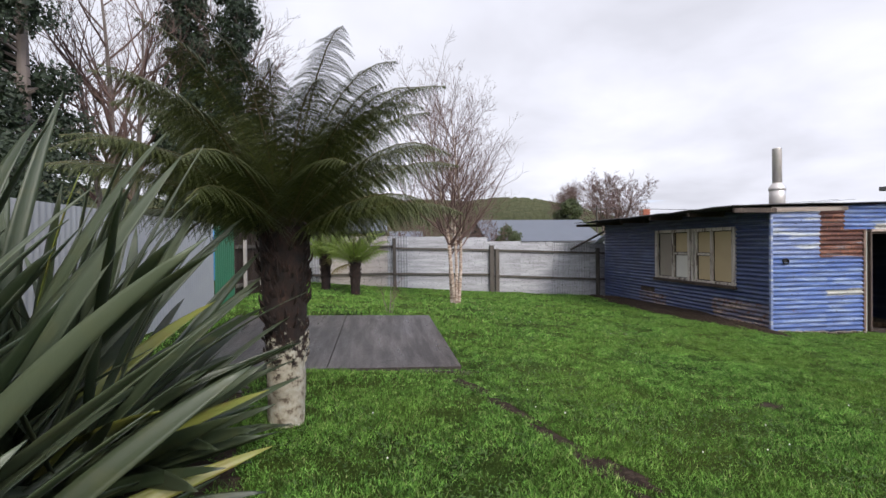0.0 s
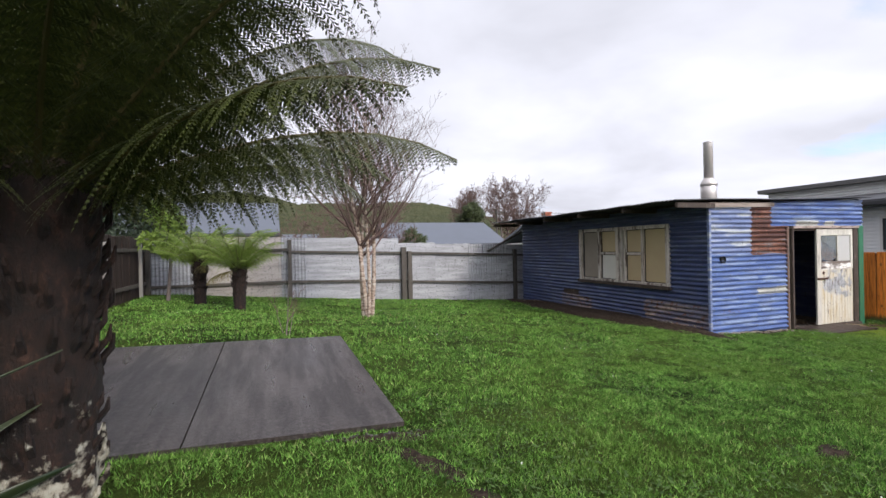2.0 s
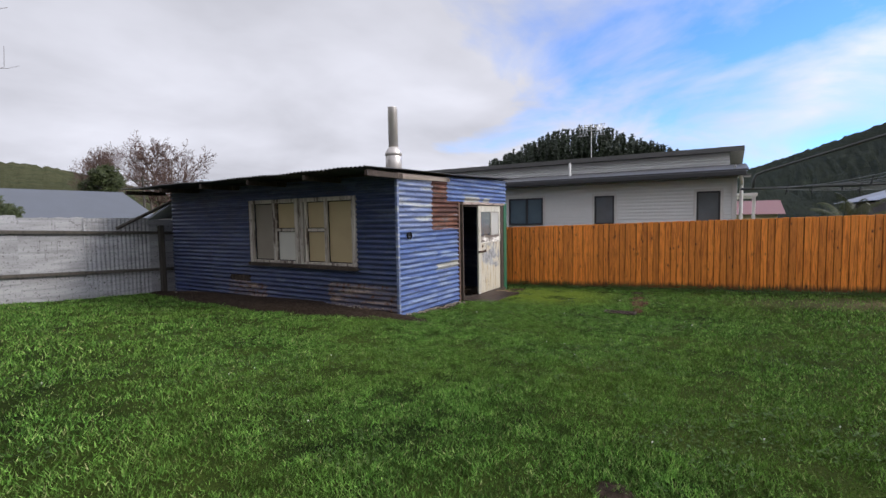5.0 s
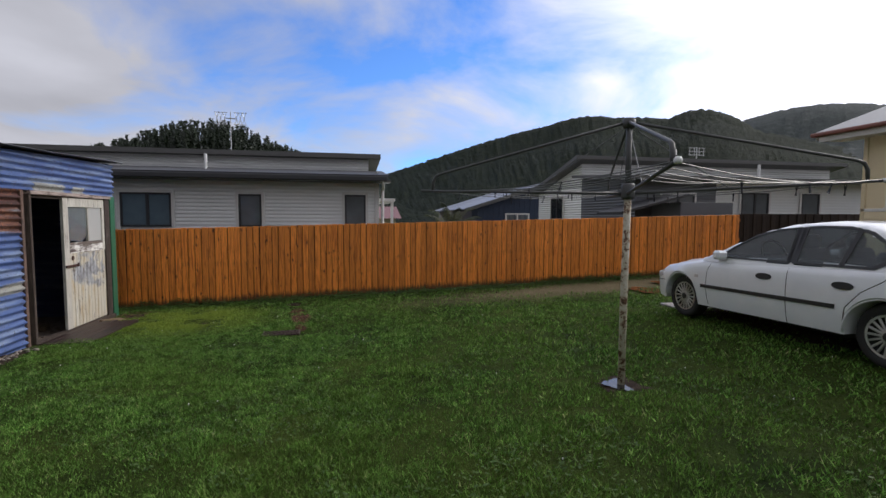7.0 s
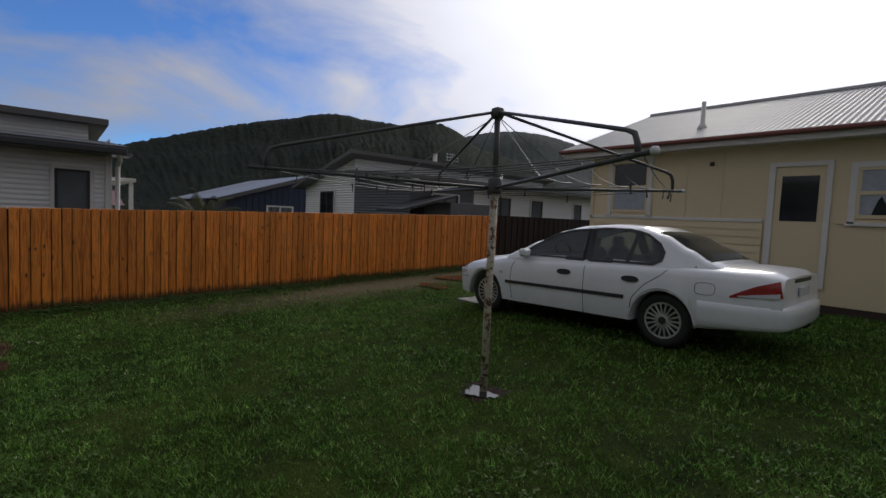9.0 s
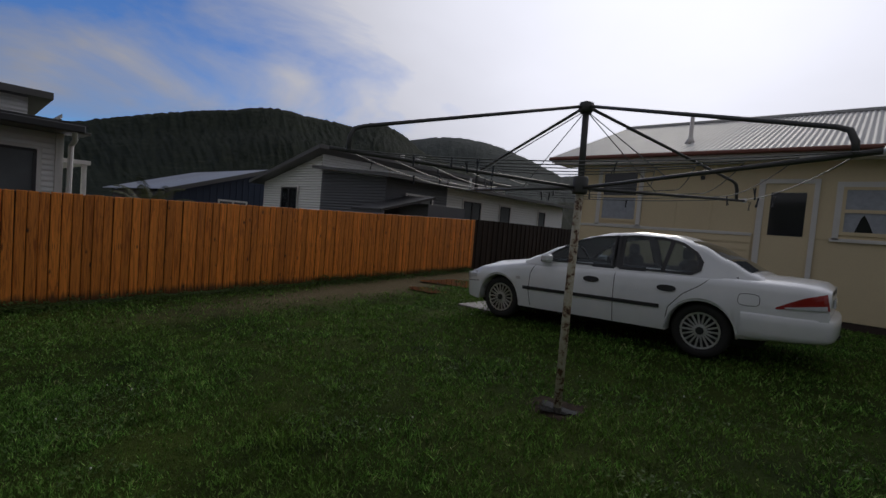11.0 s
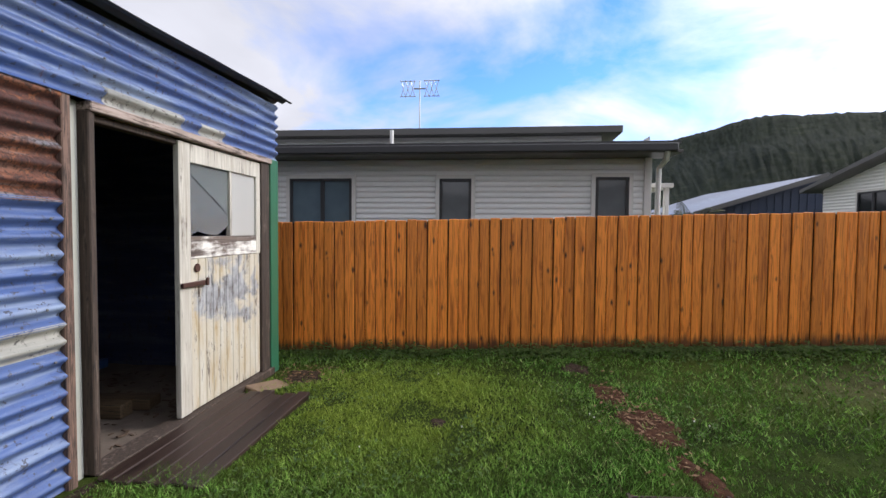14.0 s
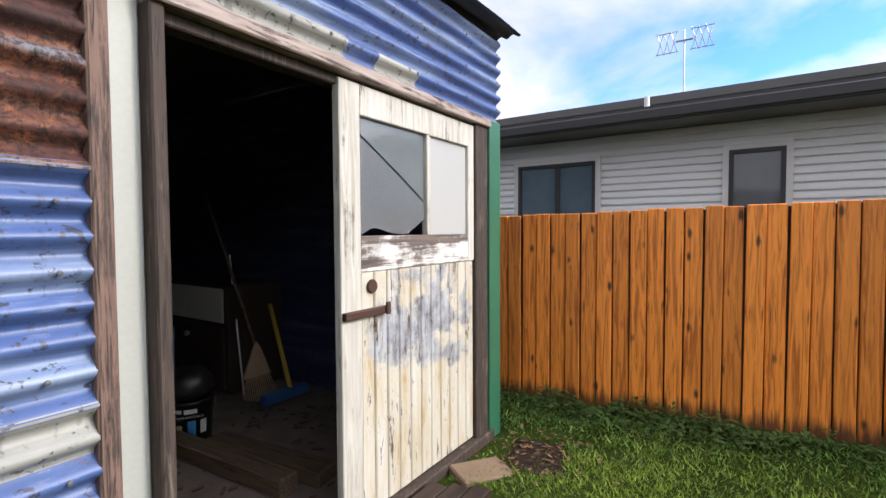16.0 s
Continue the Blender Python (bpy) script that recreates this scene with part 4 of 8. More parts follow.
for x, top, w in ((0.78, 1.62, 0.055), (4.13, 1.34, 0.08), (4.32, 1.22, 0.07), (-2.72, 1.7, 0.06), (8.0, 1.2, 0.06)):
    part("post", Geo().box(x - w, x + w, BFY - 0.17, BFY - 0.07, ground_z(x, BFY) - 0.2, top, 0.01), M_FENCEPOST, back_fence)
part("brace", Geo().tube([(7.0, BFY - 0.1, 1.15), (8.6, BFY - 0.1, 1.95)], 0.04, 6), M_FENCEPOST, back_fence)

# west side: dark palings, a green panel, then a pale iron wall
WX = -2.8
west_fence = thing("west_fence", (0, 0, 0), "blackened paling fence with pale posts", "fence")
wmesh = mesh_of("paling", Geo().box(-0.011, 0.011, -0.07, 0.07, 0.0, 1.62, 0.004), M_PALING_DARK)
y = 11.6
while y < 16.8:
    ob = new("paling", wmesh)
    ob.parent = west_fence
    ob.location = (WX + rng.uniform(-0.01, 0.01), y, 0.08 + rng.uniform(-0.02, 0.02))
    y += 0.143
for z in (0.5, 1.35):
    part("rail", Geo().box(WX + 0.012, WX + 0.06, 11.5, 16.8, z, z + 0.08), M_FENCEPOST, west_fence)
for y in (11.95, 13.4, 16.0):
    part("post", Geo().box(WX + 0.06, WX + 0.13, y - 0.04, y + 0.04, 0.0, 1.55, 0.008), M_CONCRETE, west_fence, "pale concrete post")
part("plinth", Geo().box(WX - 0.02, WX + 0.1, 4.5, 16.8, -0.1, 0.16, 0.01), M_FENCEPOST, west_fence)
green_panel = Geo().corrugated(0.1, 1.80, 10.3, 11.5, lambda u, v, d: (WX + d, v, u), pitch=0.12, amp=0.008)
solid("fence_panel", green_panel, M_GREEN, "dark green steel fence panel", "fence panel", smooth=True, fix=False)
M_PALEWALL = worn("pale painted iron", (0.31, 0.32, 0.33), (0.19, 0.20, 0.21), 0.6, scale=1.5, amount=0.6)
garage = thing("garage_wall", (0, 0, 0), "pale corrugated iron outbuilding wall along the boundary", "wall")
part("cladding", Geo().corrugated(0.12, 1.84, 2.0, 10.3, lambda u, v, d: (WX - 0.03 + d, v, u), pitch=0.09, per=6, amp=0.004), M_PALEWALL, garage, smooth=True, fix=False)
part("core", Geo().box(WX - 0.30, WX - 0.06, 2.0, 10.3, -0.1, 1.82), M_PALEWALL, garage)
M_TARP = worn("blue tarpaulin", (0.05, 0.22, 0.50), (0.04, 0.15, 0.35), 0.4)
solid("tarpaulin", Geo().lathe([(0.9, 0.0), (0.85, 0.3), (0.6, 0.6), (0.3, 0.75), (0.01, 0.8)], 20, (-5.0, 16.6, 1.15)).lathe([(0.9, -1.3), (0.9, 0.0)], 20, (-5.0, 16.6, 1.15)), M_TARP, "blue tarpaulin dome over the neighbour's fence", "tarpaulin", smooth=True)

# the concrete slab
def slabmat(nt, bsdf):
    vec = coords(nt)
    n = noise_of(nt, vec, 1.1, 6.0, 0.6, 0.6)
    st = noise_of(nt, coords(nt, (3.0, 0.4, 1.0)), 2.0, 5.0, 0.6)
    f = noise_of(nt, vec, 34.0, 5.0, 0.75)
    col = ramp(nt, n, [(0.34, (0.018, 0.012, 0.011)), (0.48, (0.040, 0.029, 0.026)), (0.66, (0.074, 0.057, 0.051))])
    col = blend(nt, ramp(nt, st, [(0.50, 0.0), (0.58, 0.85)]), col, (0.020, 0.016, 0.015))
    scr = ramp(nt, noise_of(nt, coords(nt, (14.0, 0.5, 1.0)), 1.3, 6.0, 0.7, 0.4), [(0.60, 0.0), (0.66, 0.7)])
    col = blend(nt, scr, col, (0.012, 0.010, 0.010))
    col = blend(nt, 0.55, col, ramp(nt, f, [(0.38, (0.006, 0.005, 0.005)), (0.52, (0.036, 0.029, 0.027)), (0.70, (0.14, 0.12, 0.115))]))
    nt.links.new(col, bsdf.inputs["Base Color"])
    nt.links.new(ramp(nt, st, [(0.36, 0.27), (0.62, 0.5)]), bsdf.inputs["Roughness"])
    bump(nt, bsdf, calc(nt, "ADD", f, noise_of(nt, vec, 22.0, 4.0, 0.7)), 0.6, 0.008)


M_SLAB = material("wet stained concrete slab", slabmat)
slab = thing("concrete_slab", (0, 0, 0), "wet stained concrete slab set in the lawn", "slab")


def slab_z(x, y):
    return slab_plane(x, y) + 0.004 * noise.noise((x, y, 0))


for (x0, x1, sl) in ((-2.15, -0.30, 0.0), (-0.29, 1.22, -0.045)):
    rows = [[(x0 + (x1 - x0) * i / 10 + sl * j / 14 * (1 if i > 5 else 0), 6.2 + 3.2 * j / 14 + 0.02 * noise.noise((i, j, 5)), slab_z(x0 + (x1 - x0) * i / 10, 6.2 + 3.2 * j / 14)) for i in range(11)] for j in range(15)]
    g = Geo().grid(rows)
    border = [r for r in rows[0]] + [r[-1] for r in rows[1:]] + list(reversed(rows[-1]))[1:] + [r[0] for r in reversed(rows[1:-1])]
    g.grid([border, [(p[0], p[1], p[2] - 0.14) for p in border]], closed=True)
    part("slab", g, M_SLAB, slab, smooth=False, fix=True)


# ---- neighbouring houses ----
def house_window(parent, put, a, b, c, d, split=0, pane=M_PANE_BLUE, frame_m=M_CHARCOAL, trim=True, w=0.05):
    """A window on a wall: put(u, v, depth) places it; trim, frame, panes."""
    win = thing("window", (0, 0, 0), "", "")
    win.parent = parent
    t = 0.07
    if trim:
        for (p, q, r, s) in ((a - t, a, c - t, d + t), (b, b + t, c - t, d + t), (a, b, d, d + t)):
            part("trim", Geo().prism([(p, r), (q, r), (q, s), (p, s)], put, 0.02, 0.045), M_TRIM, win)
    for (p, q, r, s) in ((a, a + w, c, d), (b - w, b, c, d), (a + w, b - w, d - w, d), (a + w, b - w, c, c + w)):
        part("frame", Geo().prism([(p, r), (q, r), (q, s), (p, s)], put, 0.0, 0.05), frame_m, win)
    cuts = [a + w] + ([a + (b - a) * split] if split else []) + [b - w]
    for i in range(len(cuts) - 1):
        part("pane", Geo().prism([(cuts[i], c + w), (cuts[i + 1], c + w), (cuts[i + 1], d - w), (cuts[i], d - w)], put, 0.0, 0.015), pane, win)
        if i:
            part("mullion", Geo().prism([(cuts[i] - 0.035, c + w), (cuts[i] + 0.035, c + w), (cuts[i] + 0.035, d - w), (cuts[i] - 0.035, d - w)], put, 0.0, 0.05), frame_m, win)
    return win


def clad(parent, u0, u1, v0, v1, put, m, pitch=0.10, name="wall"):
    """Steel cladding in courses with a deep slot between each two."""
    rows, v = [], v0
    while v < v1 - 0.01:
        for dv, d in ((0.0, -0.042), (0.025, -0.042), (0.026, -0.002), (0.060, -0.004), (0.100, -0.012)):
            rows.append([tuple(put(u0 + (u1 - u0) * i / 4, min(v1, v + dv * pitch / 0.10), d)) for i in range(5)])
        v += pitch
    part(name, Geo().grid(rows), m, parent, fix=False)


# grey-white house behind the paling fence
HX = 16.64
grey_house = thing("house", (0, 0, 0), "white corrugated house with charcoal eaves and clerestory roof", "house")
wput = lambda u, v, d: (HX - d, u, v)
nput = lambda u, v, d: (u, 4.33 - d, v)
clad(grey_house, 4.33, 16.5, -0.6, 2.30, wput, M_CLAD)
clad(grey_house, HX, 24.0, -0.6, 2.6, nput, M_CLAD)
part("core", Geo().box(HX + 0.06, 24, 4.39, 16.5, -0.6, 2.35), M_CLAD, grey_house)
part("corner_trim", Geo().box(HX - 0.035, HX + 0.06, 4.30, 4.42, -0.6, 2.25), M_TRIM, grey_house)
for a, b, c, d, s in ((9.74, 10.96, 0.98, 1.87, 0.47), (7.48, 8.07, 0.98, 1.86, 0), (4.68, 5.26, 0.98, 1.88, 0)):
    house_window(grey_house, wput, a, b, c, d, s, M_PANE_BLUE if s else M_PANE_GREY)
part("soffit", Geo().box(16.02, HX + 0.1, 4.0, 16.6, 2.22, 2.26), M_FASCIA, grey_house)
part("gutter", Geo().box(15.93, 16.04, 4.10, 16.6, 2.23, 2.36, 0.015), M_CHARCOAL, grey_house, "charcoal gutter")
part("roof", Geo().prism([(15.98, 2.35), (19.8, 2.80), (19.8, 2.86), (15.98, 2.40)], lambda u, v, d: (u, d, v), 4.05, 16.6), M_CHARCOAL, grey_house)
part("clerestory_wall", Geo().corrugated(4.5, 16.4, 2.7, 3.25, lambda u, v, d: (19.72 - d, u, v), pitch=0.1, per=6, wob=0, du=3.0), M_CLAD, grey_house, smooth=True, fix=False)
part("clerestory_core", Geo().box(19.76, 24, 4.5, 16.4, 2.3, 3.22), M_CLAD, grey_house)
part("upper_roof", Geo().prism([(19.35, 3.24), (25, 3.06), (25, 3.22), (19.35, 3.39)], lambda u, v, d: (u, d, v), 4.1, 16.6), M_FASCIA, grey_house)
part("vent_pipe", Geo().tube([(18.3, 9.35, 2.5), (18.3, 9.35, 3.12)], 0.045, 10), M_WHITE, grey_house, "white vent pipe")
part("downpipe", Geo().tube([(16.0, 4.25, 2.25), (16.2, 4.2, 2.12), (16.55, 4.2, 2.02), (16.58, 4.22, -0.5)], 0.045, 8), M_TRIM, grey_house)
part("porch_post", Geo().box(17.0, 17.08, 3.86, 3.94, -0.5, 1.72), M_TRIM, grey_house)
part("porch_roof", Geo().box(16.9, 20, 3.82, 4.3, 1.72, 1.80), M_TRIM, grey_house)

# television aerial
aerial = thing("aerial", (19.7, 8.95, 3.4), "tall television aerial on the neighbour's roof", "aerial")
M_ALU = worn("dull aluminium", (0.5, 0.5, 0.5), (0.3, 0.3, 0.3), 0.4, 0.8)
part("mast", Geo().tube([(0, 0, -0.1), (0, 0, 1.25)], 0.014, 6), M_ALU, aerial)
for sy in (-1, 1):
    g = Geo()
    for z in (0.86, 1.24):
        g.tube([(0, sy * 0.10, z), (0, sy * 0.50, z)], 0.010, 5)
    for y in (0.18, 0.30, 0.42):
        g.tube([(0, sy * (y - 0.06), 0.84), (0, sy * y, 1.05)], 0.008, 5)
        g.tube([(0, sy * (y + 0.06), 0.84), (0, sy * y, 1.05)], 0.008, 5)
        g.tube([(0, sy * (y - 0.06), 1.26), (0, sy * y, 1.05)], 0.008, 5)
        g.tube([(0, sy * (y + 0.06), 1.26), (0, sy * y, 1.05)], 0.008, 5)
    part("array", g, M_ALU, aerial)
part("boom", Geo().tube([(0, -0.15, 1.05), (0, 0.15, 1.05)], 0.02, 6), M_ALU, aerial)

# second white house with dark recess
house_b = thing("house", (0, 0, 0), "white and dark grey corrugated house with split roof", "house")
fput = lambda u, v, d: (17.0 - d, u, v)
eput = lambda u, v, d: (u, -4.0 + d, v)
clad(house_b, -7.0, -4.0, -0.4, 2.6, fput, M_CLAD_DARK)
clad(house_b, -16.0, -7.0, -0.4, 2.6, lambda u, v, d: (17.05 - d, u, v), M_CLAD)
part("wall", Geo().corrugated(17.0, 20.75, -0.4, 2.85, lambda u, v, d: eput(u, v, d - 0.016), pitch=0.1, amp=0.016, per=8, wob=0, du=0.2, top=lambda u: 2.52 + (u - 17.0) * 0.083), M_CLAD_DARK, house_b, smooth=True, fix=False)
part("wall", Geo().corrugated(20.75, 25.2, -0.4, 3.6, lambda u, v, d: eput(u, v, d - 0.016), pitch=0.1, amp=0.016, per=8, wob=0, du=0.2, top=lambda u: 3.58 - (u - 20.75) * 0.245), M_CLAD, house_b, smooth=True, fix=False)
part("core", Geo().prism([(17.1, -0.4), (25.1, -0.4), (25.1, 2.45), (20.8, 3.6), (20.8, 2.9), (17.1, 2.55)], lambda u, v, d: (u, d, v), -16.0, -4.05), M_CLAD, house_b)
part("lower_roof", Geo().prism([(16.45, 2.50), (20.8, 2.86), (20.8, 2.96), (16.45, 2.62)], lambda u, v, d: (u, d, v), -16.3, -3.6), M_FASCIA, house_b)
part("upper_roof", Geo().prism([(20.2, 3.56), (25.6, 2.30), (25.6, 2.42), (20.2, 3.70)], lambda u, v, d: (u, d, v), -16.3, -3.5), M_FASCIA, house_b)
part("clerestory_wall", Geo().corrugated(-16, -4.0, 2.9, 3.72, lambda u, v, d: (20.75 - d, u, v), pitch=0.1, per=6, wob=0, du=3.0), M_CLAD, house_b, smooth=True, fix=False)
house_window(house_b, eput, 22.36, 23.6, 1.2, 2.17, 0.5, M_PANE_DARK)
house_window(house_b, fput, -6.15, -4.95, 0.9, 2.05, 0.5, M_PANE_GREY)
for a, b in ((-9.1, -8.0), (-11.2, -10.45), (-14.2, -13.6)):
    house_window(house_b, lambda u, v, d: (17.05 - d, u, v), a, b, 0.9, 2.15, 0.5 if b - a > 1 else 0, M_PANE_GREY)
part("awning", Geo().prism([(0, 0), (2.2, 0.55), (2.2, 0.62), (0, 0.07)], lambda u, v, d: (16.9 - 1.4 * d, -2.6 - u, 1.38 + v), 0.0, 1.0), M_CHARCOAL, house_b)
part("carport_wall", Geo().box(15.6, 17.0, -6.4, -4.6, -0.3, 1.75), M_CLAD_DARK, house_b)
part("flue", Geo().tube([(21.5, -8.7, 3.4), (21.5, -8.7, 4.25)], 0.10, 10), M_STEEL, house_b)
part("vent_pipe", Geo().tube([(18.4, -10.0, 2.7), (18.4, -10.0, 3.3)], 0.05, 8), M_WHITE, house_b)
small_aerial = thing("aerial", (21.5, -9.8, 3.6), "small rooftop television aerial", "aerial")
g = Geo().tube([(0, 0, -0.1), (0, 0, 0.8)], 0.02, 6)
for z in (0.45, 0.6, 0.75):
    g.tube([(0, -0.4, z), (0, 0.4, z)], 0.012, 5)
for yy in (-0.35, -0.12, 0.12, 0.35):
    g.tube([(0, yy, 0.42), (0, yy, 0.78)], 0.010, 5)
part("array", g, M_ALU, small_aerial)

# navy house beyond
navy = thing("house", (0, 0, 0), "navy clad house with pale grey roof", "house")
gput = lambda u, v, d: (28.0 - d, u, v)
part("wall", Geo().prism([(-1.3, -1.5), (-7.5, -1.5), (-7.5, 2.7), (-5.6, 3.0), (-1.3, 1.66)], lambda u, v, d: (28.0 + d, u, v), 0.0, 10.0), M_NAVY, navy)
for i in range(20):
    y = -1.35 - i * 0.3
    part("batten", Geo().box(27.97, 28.0, y - 0.02, y + 0.02, -1.0, 1.62 + i * 0.093 if i < 14 else 2.7), M_NAVY, navy)
part("roof", Geo().corrugated(-0.85, -5.75, 27.6, 38.4, lambda u, v, d: (v, u, 1.66 + (-1.0 - u) * 0.31 + 0.1 + d), pitch=0.4, amp=0.02, per=4, wob=0.0, du=5), M_ROOF_PALE, navy, smooth=False, fix=False)
part("roof", Geo().corrugated(-5.75, -10.5, 27.6, 38.4, lambda u, v, d: (v, u, 3.235 - (-5.75 - u) * 0.31 + d), pitch=0.4, amp=0.02, per=4, wob=0.0, du=5), M_ROOF_PALE, navy, smooth=False, fix=False)
part("bargeboard", Geo().prism([(-0.8, 1.55), (-5.75, 3.08), (-5.75, 3.28), (-0.8, 1.73)], gput, 0.38, 0.42), M_FASCIA, navy)
house_window(navy, gput, -4.6, -3.2, 0.7, 1.5, 0.5, M_PANE_GREY, M_TRIM, False, 0.08)
# red-roofed house far behind
red = thing("house", (0, 0, 0), "far house with dull red roof", "house")
part("wall", Geo().box(40, 48, 1.8, 5.0, -1, 1.2), M_CREAM, red)
part("roof", Geo().prism([(39.4, 1.15), (48.6, 1.15), (44, 2.15)], lambda u, v, d: (u, d, v), 1.4, 5.3), worn("red roof iron", (0.22, 0.09, 0.08), None, 0.5), red)

# cream house
cream = thing("house", (0, 0, 0), "cream fibro house with silver iron roof and red gutters", "house")
CY = -4.7
cput = lambda u, v, d: (u, CY + d, v)
CX1 = 10.55
part("wall", Geo().box(-6, CX1, CY - 8, CY, 1.42, 3.0, 0.004), M_CREAM, cream, "cream fibro sheet wall")
for i in range(8):
    z0 = 0.26 + i * 0.145
    part("weatherboard", Geo().prism([(0, z0), (0.028, z0), (0.010, z0 + 0.15), (0, z0 + 0.15)], lambda u, v, d: (d, CY + u, v), 6.95, CX1), M_CREAM, cream)
part("wall_base", Geo().box(-6, CX1 - 0.02, CY - 8, CY - 0.01, 0.02, 1.42, 0.004), M_CREAM, cream)
M_BASE = worn("dark brown base boards", (0.05, 0.032, 0.026), None, 0.7)
part("footing", Geo().box(-5.9, CX1 - 0.05, CY - 7.9, CY - 0.03, -0.5, 0.26, 0.004), M_BASE, cream, "dark brown base boards")
part("dado_rail", Geo().box(6.95, CX1 + 0.01, CY, CY + 0.03, 1.41, 1.47), M_TRIM, cream)
for x in (8.38, 7.70):
    part("batten", Geo().box(x - 0.025, x + 0.025, CY, CY + 0.014, 1.47, 2.95), M_CREAM, cream)
part("corner_board", Geo().box(CX1 - 0.06, CX1 + 0.012, CY - 0.02, CY + 0.03, 0.0, 2.95), M_CREAM, cream)
M_LACE = worn("white lace curtain", (0.42, 0.45, 0.50), (0.24, 0.26, 0.30), 0.85, scale=9.0, grain=90, amount=0.8)


def sash_window(a, b, c, d):
    win = thing("window", (0, 0, 0), "", "")
    win.parent = cream
    t = 0.09
    for (p, q, r, s) in ((a - t, a, c - t, d + t), (b, b + t, c - t, d + t), (a, b, d, d + t), (a - t - 0.03, b + t + 0.03, c - t - 0.03, c - t + 0.03)):
        part("trim", Geo().prism([(p, r), (q, r), (q, s), (p, s)], cput, -0.004, 0.04), M_TRIM, win)
    h = (c + d) / 2
    for (p, q, r, s, y0) in ((a, a + 0.05, c, d, 0.0), (b - 0.05, b, c, d, 0.0), (a + 0.05, b - 0.05, d - 0.05, d, 0), (a + 0.05, b - 0.05, c, c + 0.06, 0), (a + 0.05, b - 0.05, h - 0.03, h + 0.03, 0)):
        part("sash", Geo().prism([(p, r), (q, r), (q, s), (p, s)], cput, y0, 0.028), M_CREAM, win)
    part("pane", Geo().prism([(a + 0.05, h + 0.03), (b - 0.05, h + 0.03), (b - 0.05, d - 0.05), (a + 0.05, d - 0.05)], cput, 0.002, 0.012), M_PANE_DARK if a > 8 else M_LACE, win)
    part("pane", Geo().prism([(a + 0.05, c + 0.06), (b - 0.05, c + 0.06), (b - 0.05, h - 0.03), (a + 0.05, h - 0.03)], cput, 0.002, 0.012), M_LACE, win, "pane with white lace curtain")
    if a < 8:
        part("curtain_gap", Geo().prism([(a + 0.22, c + 0.06), (b - 0.2, c + 0.06), (b - 0.27, h - 0.12), (b - 0.31, h - 0.06), (a + 0.28, h - 0.2)], cput, 0.013, 0.016), M_PANE_DARK, win)
    return win


sash_window(9.17, 10.03, 1.55, 2.70)
sash_window(5.00, 5.66, 1.52, 2.36)
# recessed back door
bd = thing("back_door", (0, 0, 0), "", "")
bd.parent = cream
for (p, q, r, s) in ((6.80, 6.90, 0.3, 2.5), (5.98, 6.06, 0.3, 2.5), (6.06, 6.80, 2.42, 2.5)):
    part("architrave", Geo().prism([(p, r), (q, r), (q, s), (p, s)], cput, 0.0, 0.05), M_TRIM, bd)
part("leaf", Geo().prism([(6.06, 0.35), (6.80, 0.35), (6.80, 2.42), (6.06, 2.42)], cput, 0.0, 0.012), M_CREAM, bd)
part("screen", Geo().prism([(6.16, 1.45), (6.70, 1.45), (6.70, 2.25), (6.16, 2.25)], cput, 0.012, 0.02), M_PANE_DARK, bd)
part("meter_box", Geo().box(7.86, 7.94, CY, CY + 0.03, 2.50, 2.58), M_CHARCOAL, cream)
# roof
ridge_y, ridge_z, ey, ez = -8.6, 4.56, -4.22, 2.97
for s in (1, -1):
    y0 = ey if s == 1 else 2 * ridge_y - ey

    def rput(u, v, d, yy=y0):
        t = u
        return (v, yy + (ridge_y - yy) * t, ez + 0.03 + (ridge_z - ez) * t + d)

    part("roof_sheet", Geo().corrugated(0.0, 1.0, -6.5, 11.15, rput, pitch=0.10, amp=0.012, per=5, du=0.5, wob=0.0), M_ROOF_SILVER, cream, "silver corrugated iron roof", smooth=True, fix=False)
part("ridge_cap", Geo().tube([(-6.5, ridge_y, ridge_z + 0.03), (11.15, ridge_y, ridge_z + 0.03)], 0.08, 8), M_ROOF_SILVER, cream)
part("gutter", Geo().box(-6.5, 11.2, ey - 0.02, ey + 0.10, ez - 0.06, ez + 0.02, 0.02), M_REDTRIM, cream, "dull red gutter")
part("fascia", Geo().box(-6.5, 11.1, ey - 0.05, ey - 0.02, ez - 0.16, ez), M_TRIM, cream)
part("soffit", Geo().box(-6.5, 11.05, CY - 0.1, ey - 0.05, ez - 0.14, ez - 0.12), M_TRIM, cream)
part("bargeboard", Geo().prism([(ey, ez - 0.12), (ridge_y, ridge_z - 0.12), (2 * ridge_y - ey, ez - 0.12), (2 * ridge_y - ey, ez + 0.04), (ridge_y, ridge_z + 0.04), (ey, ez + 0.04)], lambda u, v, d: (11.12 + d, u, v), 0.0, 0.03), M_TRIM, cream)
part("gable_wall", Geo().prism([(ey - 0.48, 2.9), (2 * ridge_y - ey + 0.48, 2.9), (ridge_y, ridge_z - 0.2)], lambda u, v, d: (CX1 - d, u, v), 0.0, 0.05), M_CREAM, cream)
part("roof_pipe", Geo().lathe([(0.14, -0.1), (0.06, 0.08), (0.045, 0.1), (0.045, 0.55), (0.001, 0.56)], 12, (8.4, -5.35, 3.42)), M_STEEL, cream, smooth=True)


# ---- car ----
def lerp(tab, x):
    if x <= tab[0][0]:
        return tab[0][1]
    for (a, va), (b, vb) in zip(tab, tab[1:]):
        if x <= b:
            t = (x - a) / (b - a)
            t = t * t * (3 - 2 * t) * 0.5 + t * 0.5
            return va + (vb - va) * t
    return tab[-1][1]


